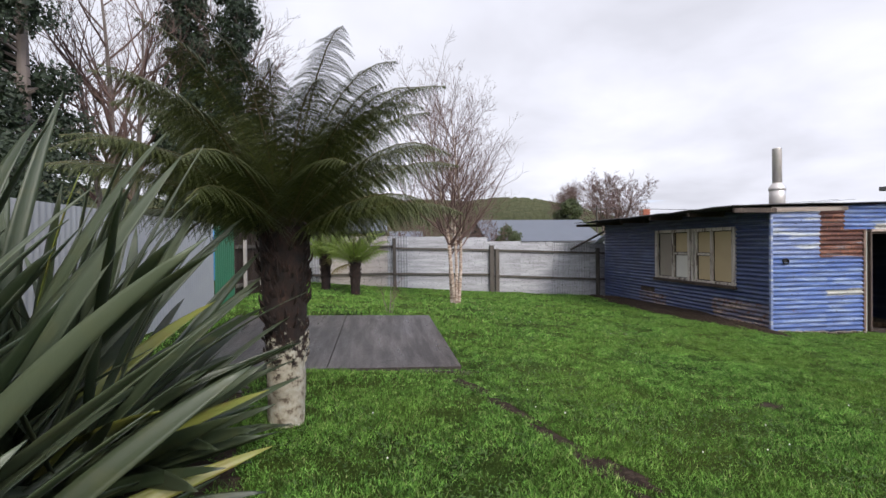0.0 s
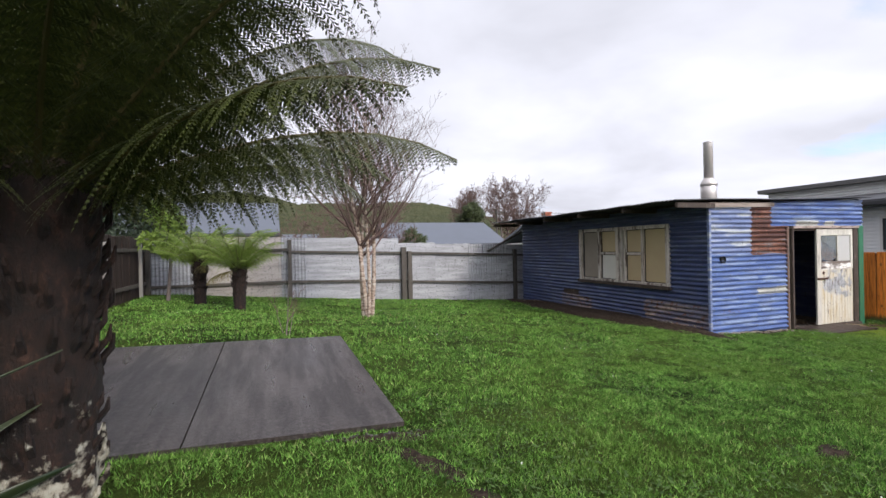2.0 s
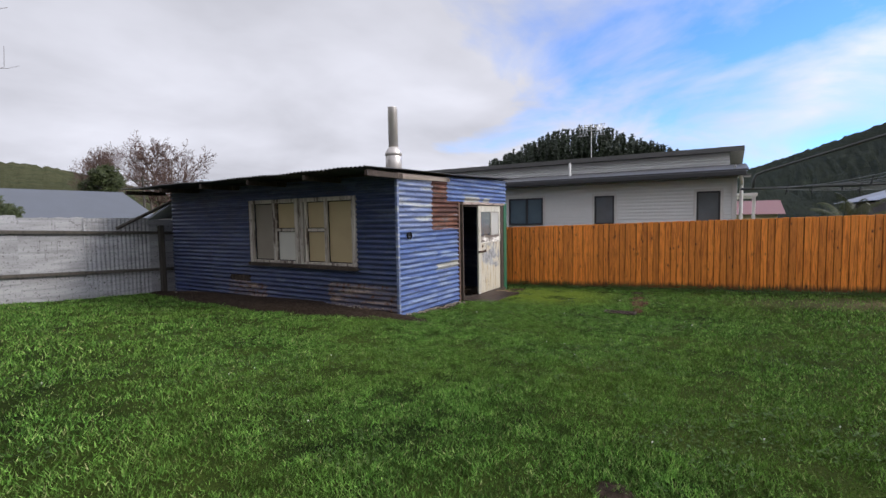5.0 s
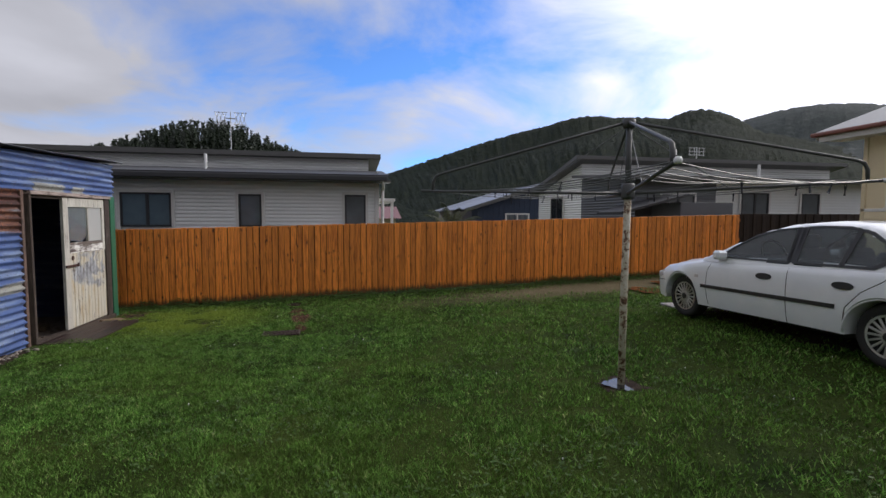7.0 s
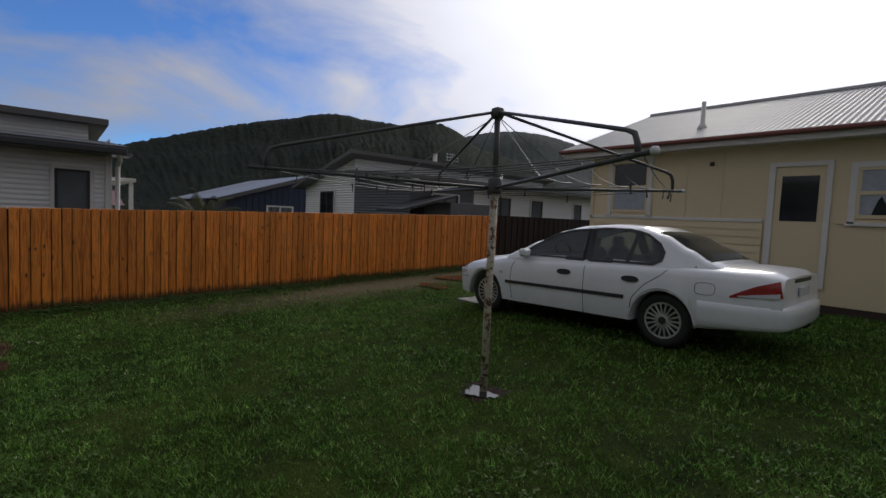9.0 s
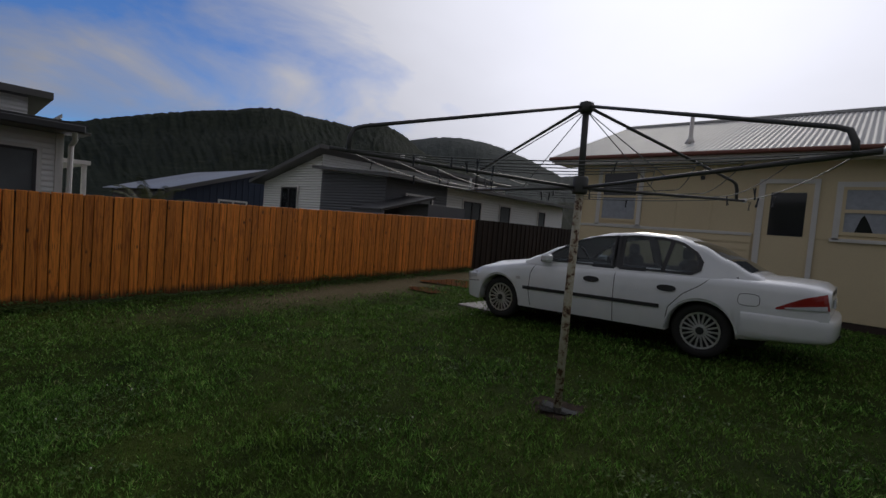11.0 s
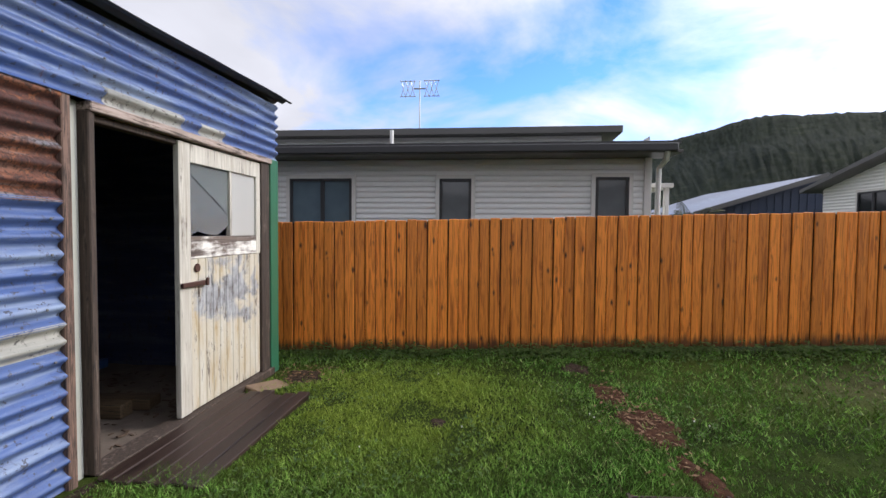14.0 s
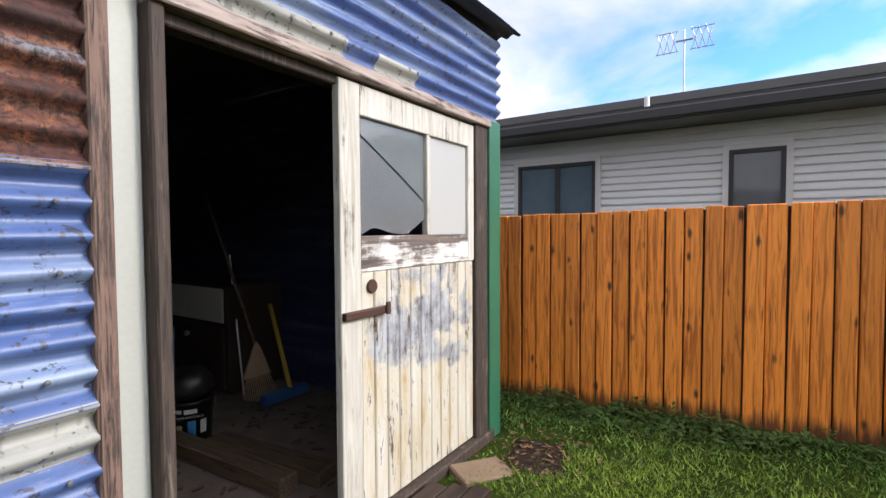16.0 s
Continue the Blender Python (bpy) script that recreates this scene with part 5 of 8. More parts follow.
def carpaint(nt, bsdf):
    n = noise_of(nt, coords(nt), 3.0, 5.0, 0.6)
    nt.links.new(ramp(nt, n, [(0.3, (0.74, 0.76, 0.78)), (0.7, (0.82, 0.83, 0.84))]), bsdf.inputs["Base Color"])
    bsdf.inputs["Roughness"].default_value = 0.28
    bsdf.inputs["Coat Weight"].default_value = 0.6
    bsdf.inputs["Coat Roughness"].default_value = 0.06


M_CAR = material("white car paint", carpaint)
M_CARPANE = glass_mat("tinted side glass", (0.55, 0.62, 0.64), 0.04, 1.0)
M_CARGLASS = dark_pane("tinted car glass", (0.030, 0.038, 0.044), 0.02)
M_RUBBER = worn("black rubber", (0.018, 0.018, 0.018), (0.03, 0.028, 0.026), 0.75)
M_BLACKTRIM = worn("black plastic trim", (0.022, 0.022, 0.024), None, 0.45)
M_ALLOY = worn("silver alloy wheel", (0.60, 0.60, 0.60), (0.35, 0.34, 0.32), 0.35, 0.7, scale=8.0)
M_REDLENS = worn("red tail lens", (0.32, 0.02, 0.015), (0.22, 0.015, 0.012), 0.15)
M_CLEARLENS = worn("clear lamp lens", (0.60, 0.62, 0.64), (0.45, 0.46, 0.48), 0.12)
M_ARCH = worn("black arch liner", (0.012, 0.012, 0.012), None, 0.8)
M_SEAT = worn("grey car seat cloth", (0.10, 0.11, 0.13), None, 0.9)

car = thing("car", (6.60, -0.83, -0.175), "white four-door sedan parked on the lawn edge", "car")
car.rotation_euler = (0, radians(1.15), radians(0.5))
SHOULDER = [(-1.12, 0.90), (-0.9, 0.935), (-0.2, 0.945), (1.0, 0.92), (2.3, 0.89), (3.2, 0.76), (3.55, 0.66), (3.72, 0.55)]
DECK = [(-1.13, 0.92), (-1.06, 0.985), (-0.8, 1.00), (-0.45, 1.005), (0.5, 0.96), (2.0, 0.95), (2.35, 0.97), (3.0, 0.88), (3.45, 0.76), (3.66, 0.64), (3.74, 0.50)]
WIDE = [(-1.16, 0.80), (-1.08, 0.875), (-0.8, 0.945), (-0.3, 0.985), (0.3, 1.0), (2.8, 1.0), (3.2, 0.965), (3.5, 0.89), (3.66, 0.78), (3.75, 0.66)]
FLOOR = [(-1.16, 0.36), (-0.9, 0.31), (-0.4, 0.28), (0.4, 0.265), (2.4, 0.245), (3.2, 0.24), (3.75, 0.27)]
FLOOR[:3] = [(-1.16, 0.40), (-0.9, 0.355), (-0.42, 0.31)]
for tab in (SHOULDER, DECK, WIDE, FLOOR):
    tab[:] = [(x if x < 2.95 else 2.95 + (x - 2.95) * 0.8, v) for x, v in tab]


def sill(x):
    z = lerp(FLOOR, x)
    for c in (0.0, 2.79):
        if abs(x - c) < 0.365:
            z = max(z, 0.30 + math.sqrt(0.365 ** 2 - (x - c) ** 2))
    return z


def section(x):
    w, zb, zs, zt = lerp(WIDE, x), sill(x), lerp(SHOULDER, x), lerp(DECK, x)
    pts = [(0.70 * w, zb + 0.0), (0.895 * w, zb), (0.915 * w, max(zb + 0.015, 0.34)), (0.932 * w, max(zb + 0.03, 0.50)), (0.930 * w, max(zb + 0.045, 0.64)), (0.915 * w, max(zb + 0.06, zs - 0.09)), (0.893 * w, max(zb + 0.07, zs - 0.03)), (0.84 * w, max(zb + 0.08, zs + 0.005)), (0.55 * w, max(zs + 0.01, zt - 0.02)), (0.28 * w, zt - 0.004), (0.0, zt)]
    return pts


xs = sorted(x for x in set([round(-1.14 + 0.07 * i, 3) for i in range(68)] + [round(c + 0.365 * math.cos(math.pi * k / 20), 4) for c in (0.0, 2.79) for k in range(21)] + [3.58]) if x <= 3.58)
rows = []
for x in xs:
    s = section(x)
    rows.append([(x, y, z) for y, z in s] + [(x, -y, z) for y, z in reversed(s[:-1])])
body = part("body", Geo().grid(rows).poly(rows[0]).poly(list(reversed(rows[-1]))), M_CAR, car, "white painted body", smooth=True)
mod = body.modifiers.new("edges", "EDGE_SPLIT")
mod.split_angle = radians(40)
ROOFL = [(-0.62, 0.96), (-0.45, 1.035), (-0.2, 1.165), (0.1, 1.32), (0.45, 1.42), (0.85, 1.44), (1.2, 1.415), (1.5, 1.345), (1.9, 1.175), (2.2, 1.03), (2.38, 0.95)]


def side_y(z):
    return 0.865 - 0.52 * (z - 0.92)


def roof_rows(x):
    zr = lerp(ROOFL, x)
    ze = max(0.93, zr - 0.055)
    ye = side_y(ze)
    k = lerp([(-0.62, 0.84), (-0.4, 0.93), (-0.1, 1.0), (3.0, 1.0)], x)
    side = [(0.862 * k + (ye * k - 0.862 * k) * q / 8, 0.93 + (ze - 0.93) * q / 8) for q in range(9)]
    return [(0.885 * k, 0.88)] + side + [((ye - 0.06) * k, max(ze, zr - 0.018)), (0.3, zr - 0.003), (0.0, zr)]


FRONTW = [(2.10, 0.955), (1.90, 1.105), (1.62, 1.255), (1.38, 1.325), (1.10, 1.358), (1.05, 0.955)]
REARW = [(0.98, 0.955), (1.02, 1.362), (0.75, 1.37), (0.52, 1.355), (0.30, 1.305), (0.13, 1.21), (0.05, 1.11), (0.06, 1.01), (0.15, 0.962)]


def within(poly, x, z):
    odd = False
    for (xa, za), (xb, zb) in zip(poly, poly[1:] + poly[:1]):
        if (za > z) != (zb > z) and x < xa + (xb - xa) * (z - za) / (zb - za):
            odd = not odd
    return odd


rows = []
for i in range(91):
    x = -0.60 + 2.96 * i / 90
    s = roof_rows(x)
    rows.append([(x, y, z) for y, z in s] + [(x, -y, z) for y, z in reversed(s[:-1])])
shell = Geo().grid(rows)
# the side windows are openings in the shell
kept = []
for f in shell.f:
    c = sum((Vector(shell.v[q]) for q in f), Vector()) / 4
    if abs(c.y) > 0.5 and (within(FRONTW, c.x, c.z) or within(REARW, c.x, c.z)):
        continue
    kept.append(f)
shell.f = kept
part("cabin", shell, M_CAR, car, smooth=True)
part("cabin_lining", Geo().box(-0.35, 2.15, -0.80, 0.80, 0.90, 0.985, 0.02), M_SEAT, car, "dark grey cabin lining")


def side_pane(outline, name, m, off, lab="", sgn=1):
    g = Geo().prism(outline, lambda u, v, d: (u, sgn * (side_y(v) + off + d), v), -0.01, 0.006)
    return part(name, g, m, car, lab)


def ring_about(outline, grow):
    """A flat ring round an outline, as a closed band."""
    cx, cz = sum(p[0] for p in outline) / len(outline), sum(p[1] for p in outline) / len(outline)
    outer = []
    for x, z in outline:
        n = math.hypot(x - cx, z - cz)
        outer.append((x + (x - cx) / n * grow, z + (z - cz) / n * grow))
    inner = [(cx + (x - cx) * 0.94, cz + (z - cz) * 0.94) for x, z in outline]
    return outer, inner


for sgn in (1, -1):
    for outline in (FRONTW, REARW):
        outer, inner = ring_about(outline, 0.024)
        g = Geo()
        m = len(outer)
        for q in range(m):
            r = (q + 1) % m
            g.prism([outer[q], outer[r], inner[r], inner[q]], lambda u, v, d: (u, sgn * (side_y(v) + 0.004 + d), v), -0.012, 0.008)
        part("window_surround", g, M_BLACKTRIM, car, fix=False)
        pane = side_pane(outline, "window", M_CARPANE, 0.0, "tinted side window", sgn)
        pane.visible_shadow = False
    side_pane([(0.985, 0.957), (1.065, 0.957), (1.11, 1.360), (1.005, 1.364)], "door_pillar", M_BLACKTRIM, 0.006, "", sgn)
    side_pane([(0.43, 0.957), (0.48, 0.957), (0.43, 1.345), (0.38, 1.34)], "divider", M_BLACKTRIM, 0.006, "", sgn)


def shell_z(x, y):
    s = roof_rows(x)
    y = abs(y)
    for (ya, za), (yb, zb) in zip(s, s[1:]):
        if yb <= y <= ya:
            return za + (zb - za) * (ya - y) / max(1e-6, ya - yb)
    return s[-1][1]


for name, x0, x1, w0, w1 in (("rear_window", -0.44, 0.22, 0.66, 0.54), ("windscreen", 1.48, 2.28, 0.56, 0.70)):
    rr = []
    for i in range(9):
        x = x0 + (x1 - x0) * i / 8
        hw = w0 + (w1 - w0) * i / 8
        rr.append([(x, -hw + 2 * hw * j / 12, shell_z(x, -hw + 2 * hw * j / 12) + 0.008) for j in range(13)])
    part(name, Geo().grid(rr), M_CARGLASS, car, smooth=True)


def body_y(x, z):
    s = section(x)
    for (ya, za), (yb, zb) in zip(s[1:], s[2:]):
        if za <= z <= zb:
            return ya + (yb - ya) * (z - za) / max(1e-6, zb - za)
    return s[1][0]


def strip(name, pts, wid, m, sgn, proud=0.004, lab="", wid0=None):
    fine = []
    for p, q in zip(pts, pts[1:]):
        fine += [(p[0] + (q[0] - p[0]) * k / 5, p[1] + (q[1] - p[1]) * k / 5) for k in range(5)]
    fine.append(pts[-1])
    r = []
    n = 6 if wid > 0.05 else 1
    for i, ((x, z), (hx, hz)) in enumerate(pts_dirs(fine, wid)):
        if wid0 is not None:
            k = wid0 / wid + (1 - wid0 / wid) * i / (len(fine) - 1)
            hx, hz = hx * k, hz * k
        ring = []
        for k in range(n + 1):
            s = 1 - 2 * k / n
            a = (x + hx * s, z + hz * s)
            ring.append((a[0], sgn * (body_y(*a) + proud), a[1]))
        for s in (-1, 1):
            a = (x + hx * s, z + hz * s)
            ring.append((a[0], sgn * (body_y(*a) - 0.01), a[1]))
        r.append(ring)
    g = Geo().grid(r, closed=True, caps=True)
    return part(name, g, m, car, lab)


def pts_dirs(pts, wid):
    out = []
    for i, p in enumerate(pts):
        a, b = pts[max(0, i - 1)], pts[min(len(pts) - 1, i + 1)]
        dx, dz = b[0] - a[0], b[1] - a[1]
        n = math.hypot(dx, dz) or 1
        out.append((p, (-dz / n * wid / 2, dx / n * wid / 2)))
    return out


for sgn in (1, -1):
    strip("side_moulding", [(0.44 + 0.19 * i, 0.545 - 0.0015 * i) for i in range(11)], 0.045, M_BLACKTRIM, sgn, 0.014)
    strip("door_gap", [(1.0, 0.24), (1.005, 0.5), (1.01, 0.75), (1.005, 0.93)], 0.008, M_ARCH, sgn, 0.002)
    strip("door_gap", [(2.22, 0.28), (2.25, 0.5), (2.24, 0.75), (2.18, 0.87)], 0.008, M_ARCH, sgn, 0.002)
    strip("door_gap", [(0.38, 0.30), (0.34, 0.55), (0.20, 0.72), (0.02, 0.84), (-0.06, 0.92)], 0.008, M_ARCH, sgn, 0.002)
    for hx in (1.22, 0.28):
        oval = [(hx + 0.095 + 0.108 * math.copysign(abs(math.cos(a)) ** 0.75, math.cos(a)), 0.768 + 0.038 * math.sin(a)) for a in [2 * math.pi * q / 20 for q in range(20)]]
        part("door_handle", Geo().prism(oval, lambda u, v, d, s=sgn: (u, s * (body_y(u, v) + d), v), -0.01, 0.012), M_BLACKTRIM, car)
    strip("tail_lamp", [(-0.70, 0.690), (-0.82, 0.73), (-0.95, 0.768), (-1.125, 0.80)], 0.17, M_REDLENS, sgn, 0.008, "red tail lamp", 0.015)
    strip("reverse_lamp", [(-0.78, 0.706), (-0.95, 0.722), (-1.12, 0.738)], 0.05, M_CLEARLENS, sgn, 0.020, "clear reversing lens", 0.012)
    strip("headlamp", [(3.24, 0.635), (3.36, 0.615), (3.50, 0.58)], 0.10, M_CLEARLENS, sgn, 0.008, "clear headlamp")
    strip("bumper_gap", [(3.17, 0.53), (3.35, 0.515), (3.52, 0.50)], 0.008, M_ARCH, sgn, 0.002)
    strip("badge", [(2.40, 0.66), (2.47, 0.66)], 0.04, M_ALLOY, sgn, 0.006)
    g = Geo()
    ring = [(-0.46 + 0.10 * math.copysign(abs(math.cos(a)) ** 0.6, math.cos(a)), 0.745 + 0.065 * math.copysign(abs(math.sin(a)) ** 0.6, math.sin(a))) for a in [2 * math.pi * k / 24 for k in range(24)]]
    if sgn == 1:
        g.tube([(u, body_y(u, v) + 0.0005, v) for u, v in ring + ring[:1]], 0.003, 4)
        part("fuel_flap", g, M_ARCH, car)
    for c in (0.0, 2.79):
        # flared lip round the wheel arch
        arc = [(c + 0.375 * math.cos(math.pi * k / 18), 0.30 + 0.375 * math.sin(math.pi * k / 18)) for k in range(19)]
        part("arch_lip", Geo().tube([(u, sgn * (body_y(u, v) - 0.004), v) for u, v in arc], 0.013, 6), M_CAR, car, smooth=True)
    mirror = part("mirror", Geo().box(1.90, 2.02, *sorted((sgn * 0.88, sgn * 1.05)), 0.93, 1.05, 0.03), M_CAR, car)
    part("mirror_arm", Geo().box(1.97, 2.08, *sorted((sgn * 0.84, sgn * 0.93)), 0.93, 0.99, 0.01), M_BLACKTRIM, mirror)
for (c, sgn) in ((0.0, 1), (2.79, 1), (0.0, -1), (2.79, -1)):
    part("arch_liner", Geo().box(c - 0.36, c + 0.36, *sorted((sgn * 0.50, sgn * 0.56)), 0.2, 0.72, 0.01), M_ARCH, car)
    wheel = part("wheel", Geo().lathe([(0.20, -0.08), (0.29, -0.105), (0.315, -0.07), (0.316, 0.07), (0.29, 0.105), (0.205, 0.09), (0.20, 0.06)], 36, (c, sgn * 0.735, 0.315), "y"), M_RUBBER, car, "black tyre on silver alloy wheel", smooth=True)
    yo = sgn * (0.735 + 0.085)
    part("rim", Geo().lathe([(0.212, 0.0), (0.212, sgn * 0.012), (0.190, sgn * 0.006), (0.188, -sgn * 0.06), (0.17, -sgn * 0.05), (0.001, -sgn * 0.05)], 36, (c, yo, 0.315), "y", caps=False), M_ARCH, wheel)
    g = Geo()
    for k in range(18):
        a = 2 * math.pi * k / 18
        m = Matrix.Translation((c, yo, 0.315)) @ Matrix.Rotation(a, 4, "Y")
        g.box(0.05, 0.200, -0.012, 0.008, -0.011, 0.011, 0.004, m)
    g.lathe([(0.216, -0.012), (0.214, 0.012), (0.192, 0.010), (0.190, -0.012)], 36, (c, yo, 0.315), "y", caps=False)
    g.lathe([(0.07, -0.012 * sgn), (0.065, 0.014 * sgn), (0.03, 0.018 * sgn), (0.001, 0.018 * sgn)], 20, (c, yo, 0.315), "y")
    part("spokes", g, M_ALLOY, wheel, "silver multi-spoke alloy")
    part("hub_cap", Geo().lathe([(0.045, 0.0), (0.045, 0.022 * sgn), (0.001, 0.024 * sgn)], 16, (c, yo, 0.315), "y"), M_BLACKTRIM, wheel)
part("underbody", Geo().box(-0.55, 3.3, -0.62, 0.62, 0.17, 0.45, 0.03), M_ARCH, car)
half = [(x, body_y(x, 0.52) + 0.022) for x in [-0.40 - 0.08 * i for i in range(9)]] + [(-1.10, 0.805), (-1.155, 0.755), (-1.19, 0.66), (-1.21, 0.45), (-1.22, 0.22), (-1.222, 0.0)]
plan = half + [(x, -y) for x, y in reversed(half[:-1])]
rings = []
for z, inset in ((0.42, 0.14), (0.335, 0.12), (0.325, 0.05), (0.345, 0.018), (0.42, 0.004), (0.53, 0.0), (0.590, 0.004), (0.612, 0.016), (0.62, 0.10)):
    ring = []
    for i, (x, y) in enumerate(plan):
        (xa, ya), (xb, yb) = plan[max(0, i - 1)], plan[min(len(plan) - 1, i + 1)]
        n = math.hypot(xb - xa, yb - ya)
        ring.append((x + (ya - yb) / n * inset, y + (xb - xa) / n * inset, z + 0.04 * max(0.0, min(1.0, (-0.5 - x) / 0.6)) * (1 if z < 0.4 else 0)))
    rings.append(ring)
part("bumper", Geo().grid(rings), M_CAR, car, "white moulded rear bumper", smooth=True)

part("boot_strip", Geo().box(-1.145, -1.12, -0.36, 0.36, 0.845, 0.90, 0.01), M_BLACKTRIM, car)
part("number_plate", Geo().box(-1.165, -1.145, -0.19, 0.19, 0.70, 0.80, 0.006), M_CLEARLENS, car, "pale number plate")
part("tow_bar", Geo().tube([(-0.8, 0, 0.36), (-1.2, 0, 0.36), (-1.22, 0, 0.40)], 0.02, 8), M_BLACKTRIM, car)
part("steering_wheel", Geo().tube([(1.72 + 0.07 * math.sin(t), 0.34 + 0.18 * math.cos(t), 1.02 + 0.16 * math.sin(t)) for t in [2 * math.pi * q / 20 for q in range(21)]], 0.014, 6), M_BLACKTRIM, car)
for y in (0.34, -0.34):
    for x in (0.30, 1.22):
        part("headrest", Geo().box(x - 0.05, x + 0.05, y - 0.13, y + 0.13, 1.10, 1.27, 0.04), M_SEAT, car)
        part("seat_back", Geo().box(x - 0.08, x + 0.06, y - 0.24, y + 0.24, 0.90, 1.11, 0.05), M_SEAT, car)

# ---- rotary clothes hoist ----
def peeling(nt, bsdf):
    vec = coords(nt)
    n = noise_of(nt, vec, 14.0, 8.0, 0.7, 0.3)
    col = ramp(nt, n, [(0.36, (0.035, 0.016, 0.010)), (0.43, (0.12, 0.05, 0.022)), (0.48, (0.42, 0.37, 0.27)), (0.7, (0.60, 0.58, 0.50))])
    nt.links.new(col, bsdf.inputs["Base Color"])
    bsdf.inputs["Roughness"].default_value = 0.75
    bump(nt, bsdf, n, 0.7, 0.006)


M_PEEL = material("peeling white paint over rust", peeling)
M_GALV = worn("dull galvanised tube", (0.085, 0.085, 0.085), (0.05, 0.047, 0.045), 0.55, 0.3, scale=12.0)
M_WIRE = worn("grey line wire", (0.14, 0.14, 0.14), None, 0.5, 0.3)
HZ = -0.36
hoist = thing("clothes_hoist", (7.0, 2.54, HZ), "old rotary clothes hoist with rusty peeling pole", "clothes hoist")
part("pole", Geo().tube([(0.0, 0, -0.1), (0.0, 0, 0.9), (-0.015, 0.0, 1.88)], [0.034, 0.033, 0.032], 14), M_PEEL, hoist, "peeling white pole over rust", smooth=True)
part("collar", Geo().lathe([(0.055, 1.80), (0.06, 1.82), (0.06, 1.92), (0.05, 1.94)], 14, (-0.012, 0, 0)), M_GALV, hoist, smooth=True)
part("upper_pole", Geo().tube([(-0.012, 0, 1.85), (0.0, 0, 2.50)], 0.026, 12), M_GALV, hoist, smooth=True)
part("cap", Geo().lathe([(0.045, 2.44), (0.06, 2.47), (0.055, 2.52), (0.001, 2.54)], 12), M_GALV, hoist, smooth=True)
TOPZ, ARMZ, R = 2.49, 1.87, 1.97
BEND = (-0.04, 0.0, 0.05, 0.0)
tips = []
for k, a in enumerate((155, 65, -25, -115)):
    c, s = math.cos(radians(a)), math.sin(radians(a))
    sag = (0.03, 0.0, 0.02, 0.05)[k]
    tips.append((c, s, sag))
    part("brace_arm", Geo().tube([(0.03 * c, 0.03 * s, TOPZ), (1.0 * c, 1.0 * s, TOPZ + (ARMZ + 0.19 + sag + BEND[k] - TOPZ) * 0.56), (1.76 * c, 1.76 * s, ARMZ + 0.19 + sag + BEND[k]), (1.82 * c, 1.82 * s, ARMZ + 0.165 + sag + BEND[k]), (1.845 * c, 1.845 * s, ARMZ + 0.11 + sag + BEND[k]), (1.85 * c, 1.85 * s, ARMZ + 0.01 + sag)], [0.013, 0.013, 0.013, 0.015, 0.016, 0.014], 10), M_GALV, hoist, smooth=True)
    part("lower_arm", Geo().tube([(0.05 * c, 0.05 * s, ARMZ - 0.02), (R * c, R * s, ARMZ + 0.02 + sag)], 0.0135, 10), M_GALV, hoist, smooth=True)
    part("stay_wire", Geo().tube([(0.02 * c, 0.02 * s, 2.45), (0.85 * c, 0.85 * s, ARMZ + 0.01)], 0.004, 5), M_WIRE, hoist)
    if k in (0, 3):
        part("end_plug", Geo().lathe([(0.001, 0.0), (0.02, 0.006), (0.023, 0.025), (0.014, 0.04), (0.001, 0.042)], 10, (R * c, R * s, ARMZ + sag)), M_WHITE, hoist, "white plastic end plug", smooth=True)
rng = random.Random(12)
for r in (0.75, 1.05, 1.35, 1.62, 1.88):
    for k in range(4):
        (c0, s0, g0), (c1, s1, g1) = tips[k], tips[(k + 1) % 4]
        pts = []
        for i in range(9):
            t = i / 8
            drop = 0.07 * r * 4 * t * (1 - t) * 0.45
            pts.append(((c0 + (c1 - c0) * t) * r, (s0 + (s1 - s0) * t) * r, ARMZ + 0.025 - drop + g0 + (g1 - g0) * t))
        part("line_wire", Geo().tube(pts, 0.0035, 4), M_WIRE, hoist)
M_PEG = worn("dark plastic peg", (0.02, 0.022, 0.03), None, 0.5)
for k in range(26):
    q = rng.randrange(4)
    r, t = rng.choice((1.05, 1.35, 1.62, 1.88)), rng.uniform(0.1, 0.9)
    (c0, s0, g0), (c1, s1, g1) = tips[q], tips[(q + 1) % 4]
    x, y = (c0 + (c1 - c0) * t) * r, (s0 + (s1 - s0) * t) * r
    z = ARMZ + 0.02 - 0.07 * r * 1.8 * t * (1 - t)
    ob = solid("clothes_peg", Geo().box(-0.006, 0.006, -0.005, -0.001, -0.05, 0.03, 0.002, pose(0, 0, 0, 8, 0, 0)).box(-0.006, 0.006, 0.001, 0.005, -0.05, 0.03, 0.002, pose(0, 0, 0, -8, 0, 0)), M_PEG, "dark plastic clothes peg clipped on a line", "clothes peg", group="pegs on the hoist", fix=False)
    ob.matrix_world = Matrix.Translation((7.0 + x, 2.54 + y, HZ + z)) @ pose(0, 0, 0, rng.uniform(-20, 20), rng.choice((0, 180)), rng.uniform(0, 180))


def puddle_mat(nt, bsdf):
    bsdf.inputs["Base Color"].default_value = (0.03, 0.03, 0.028, 1)
    bsdf.inputs["Roughness"].default_value = 0.03
    n = noise_of(nt, coords(nt), 6.0, 3.0)
    bump(nt, bsdf, n, 0.03, 0.01)


M_WATER = material("still rain water", puddle_mat)


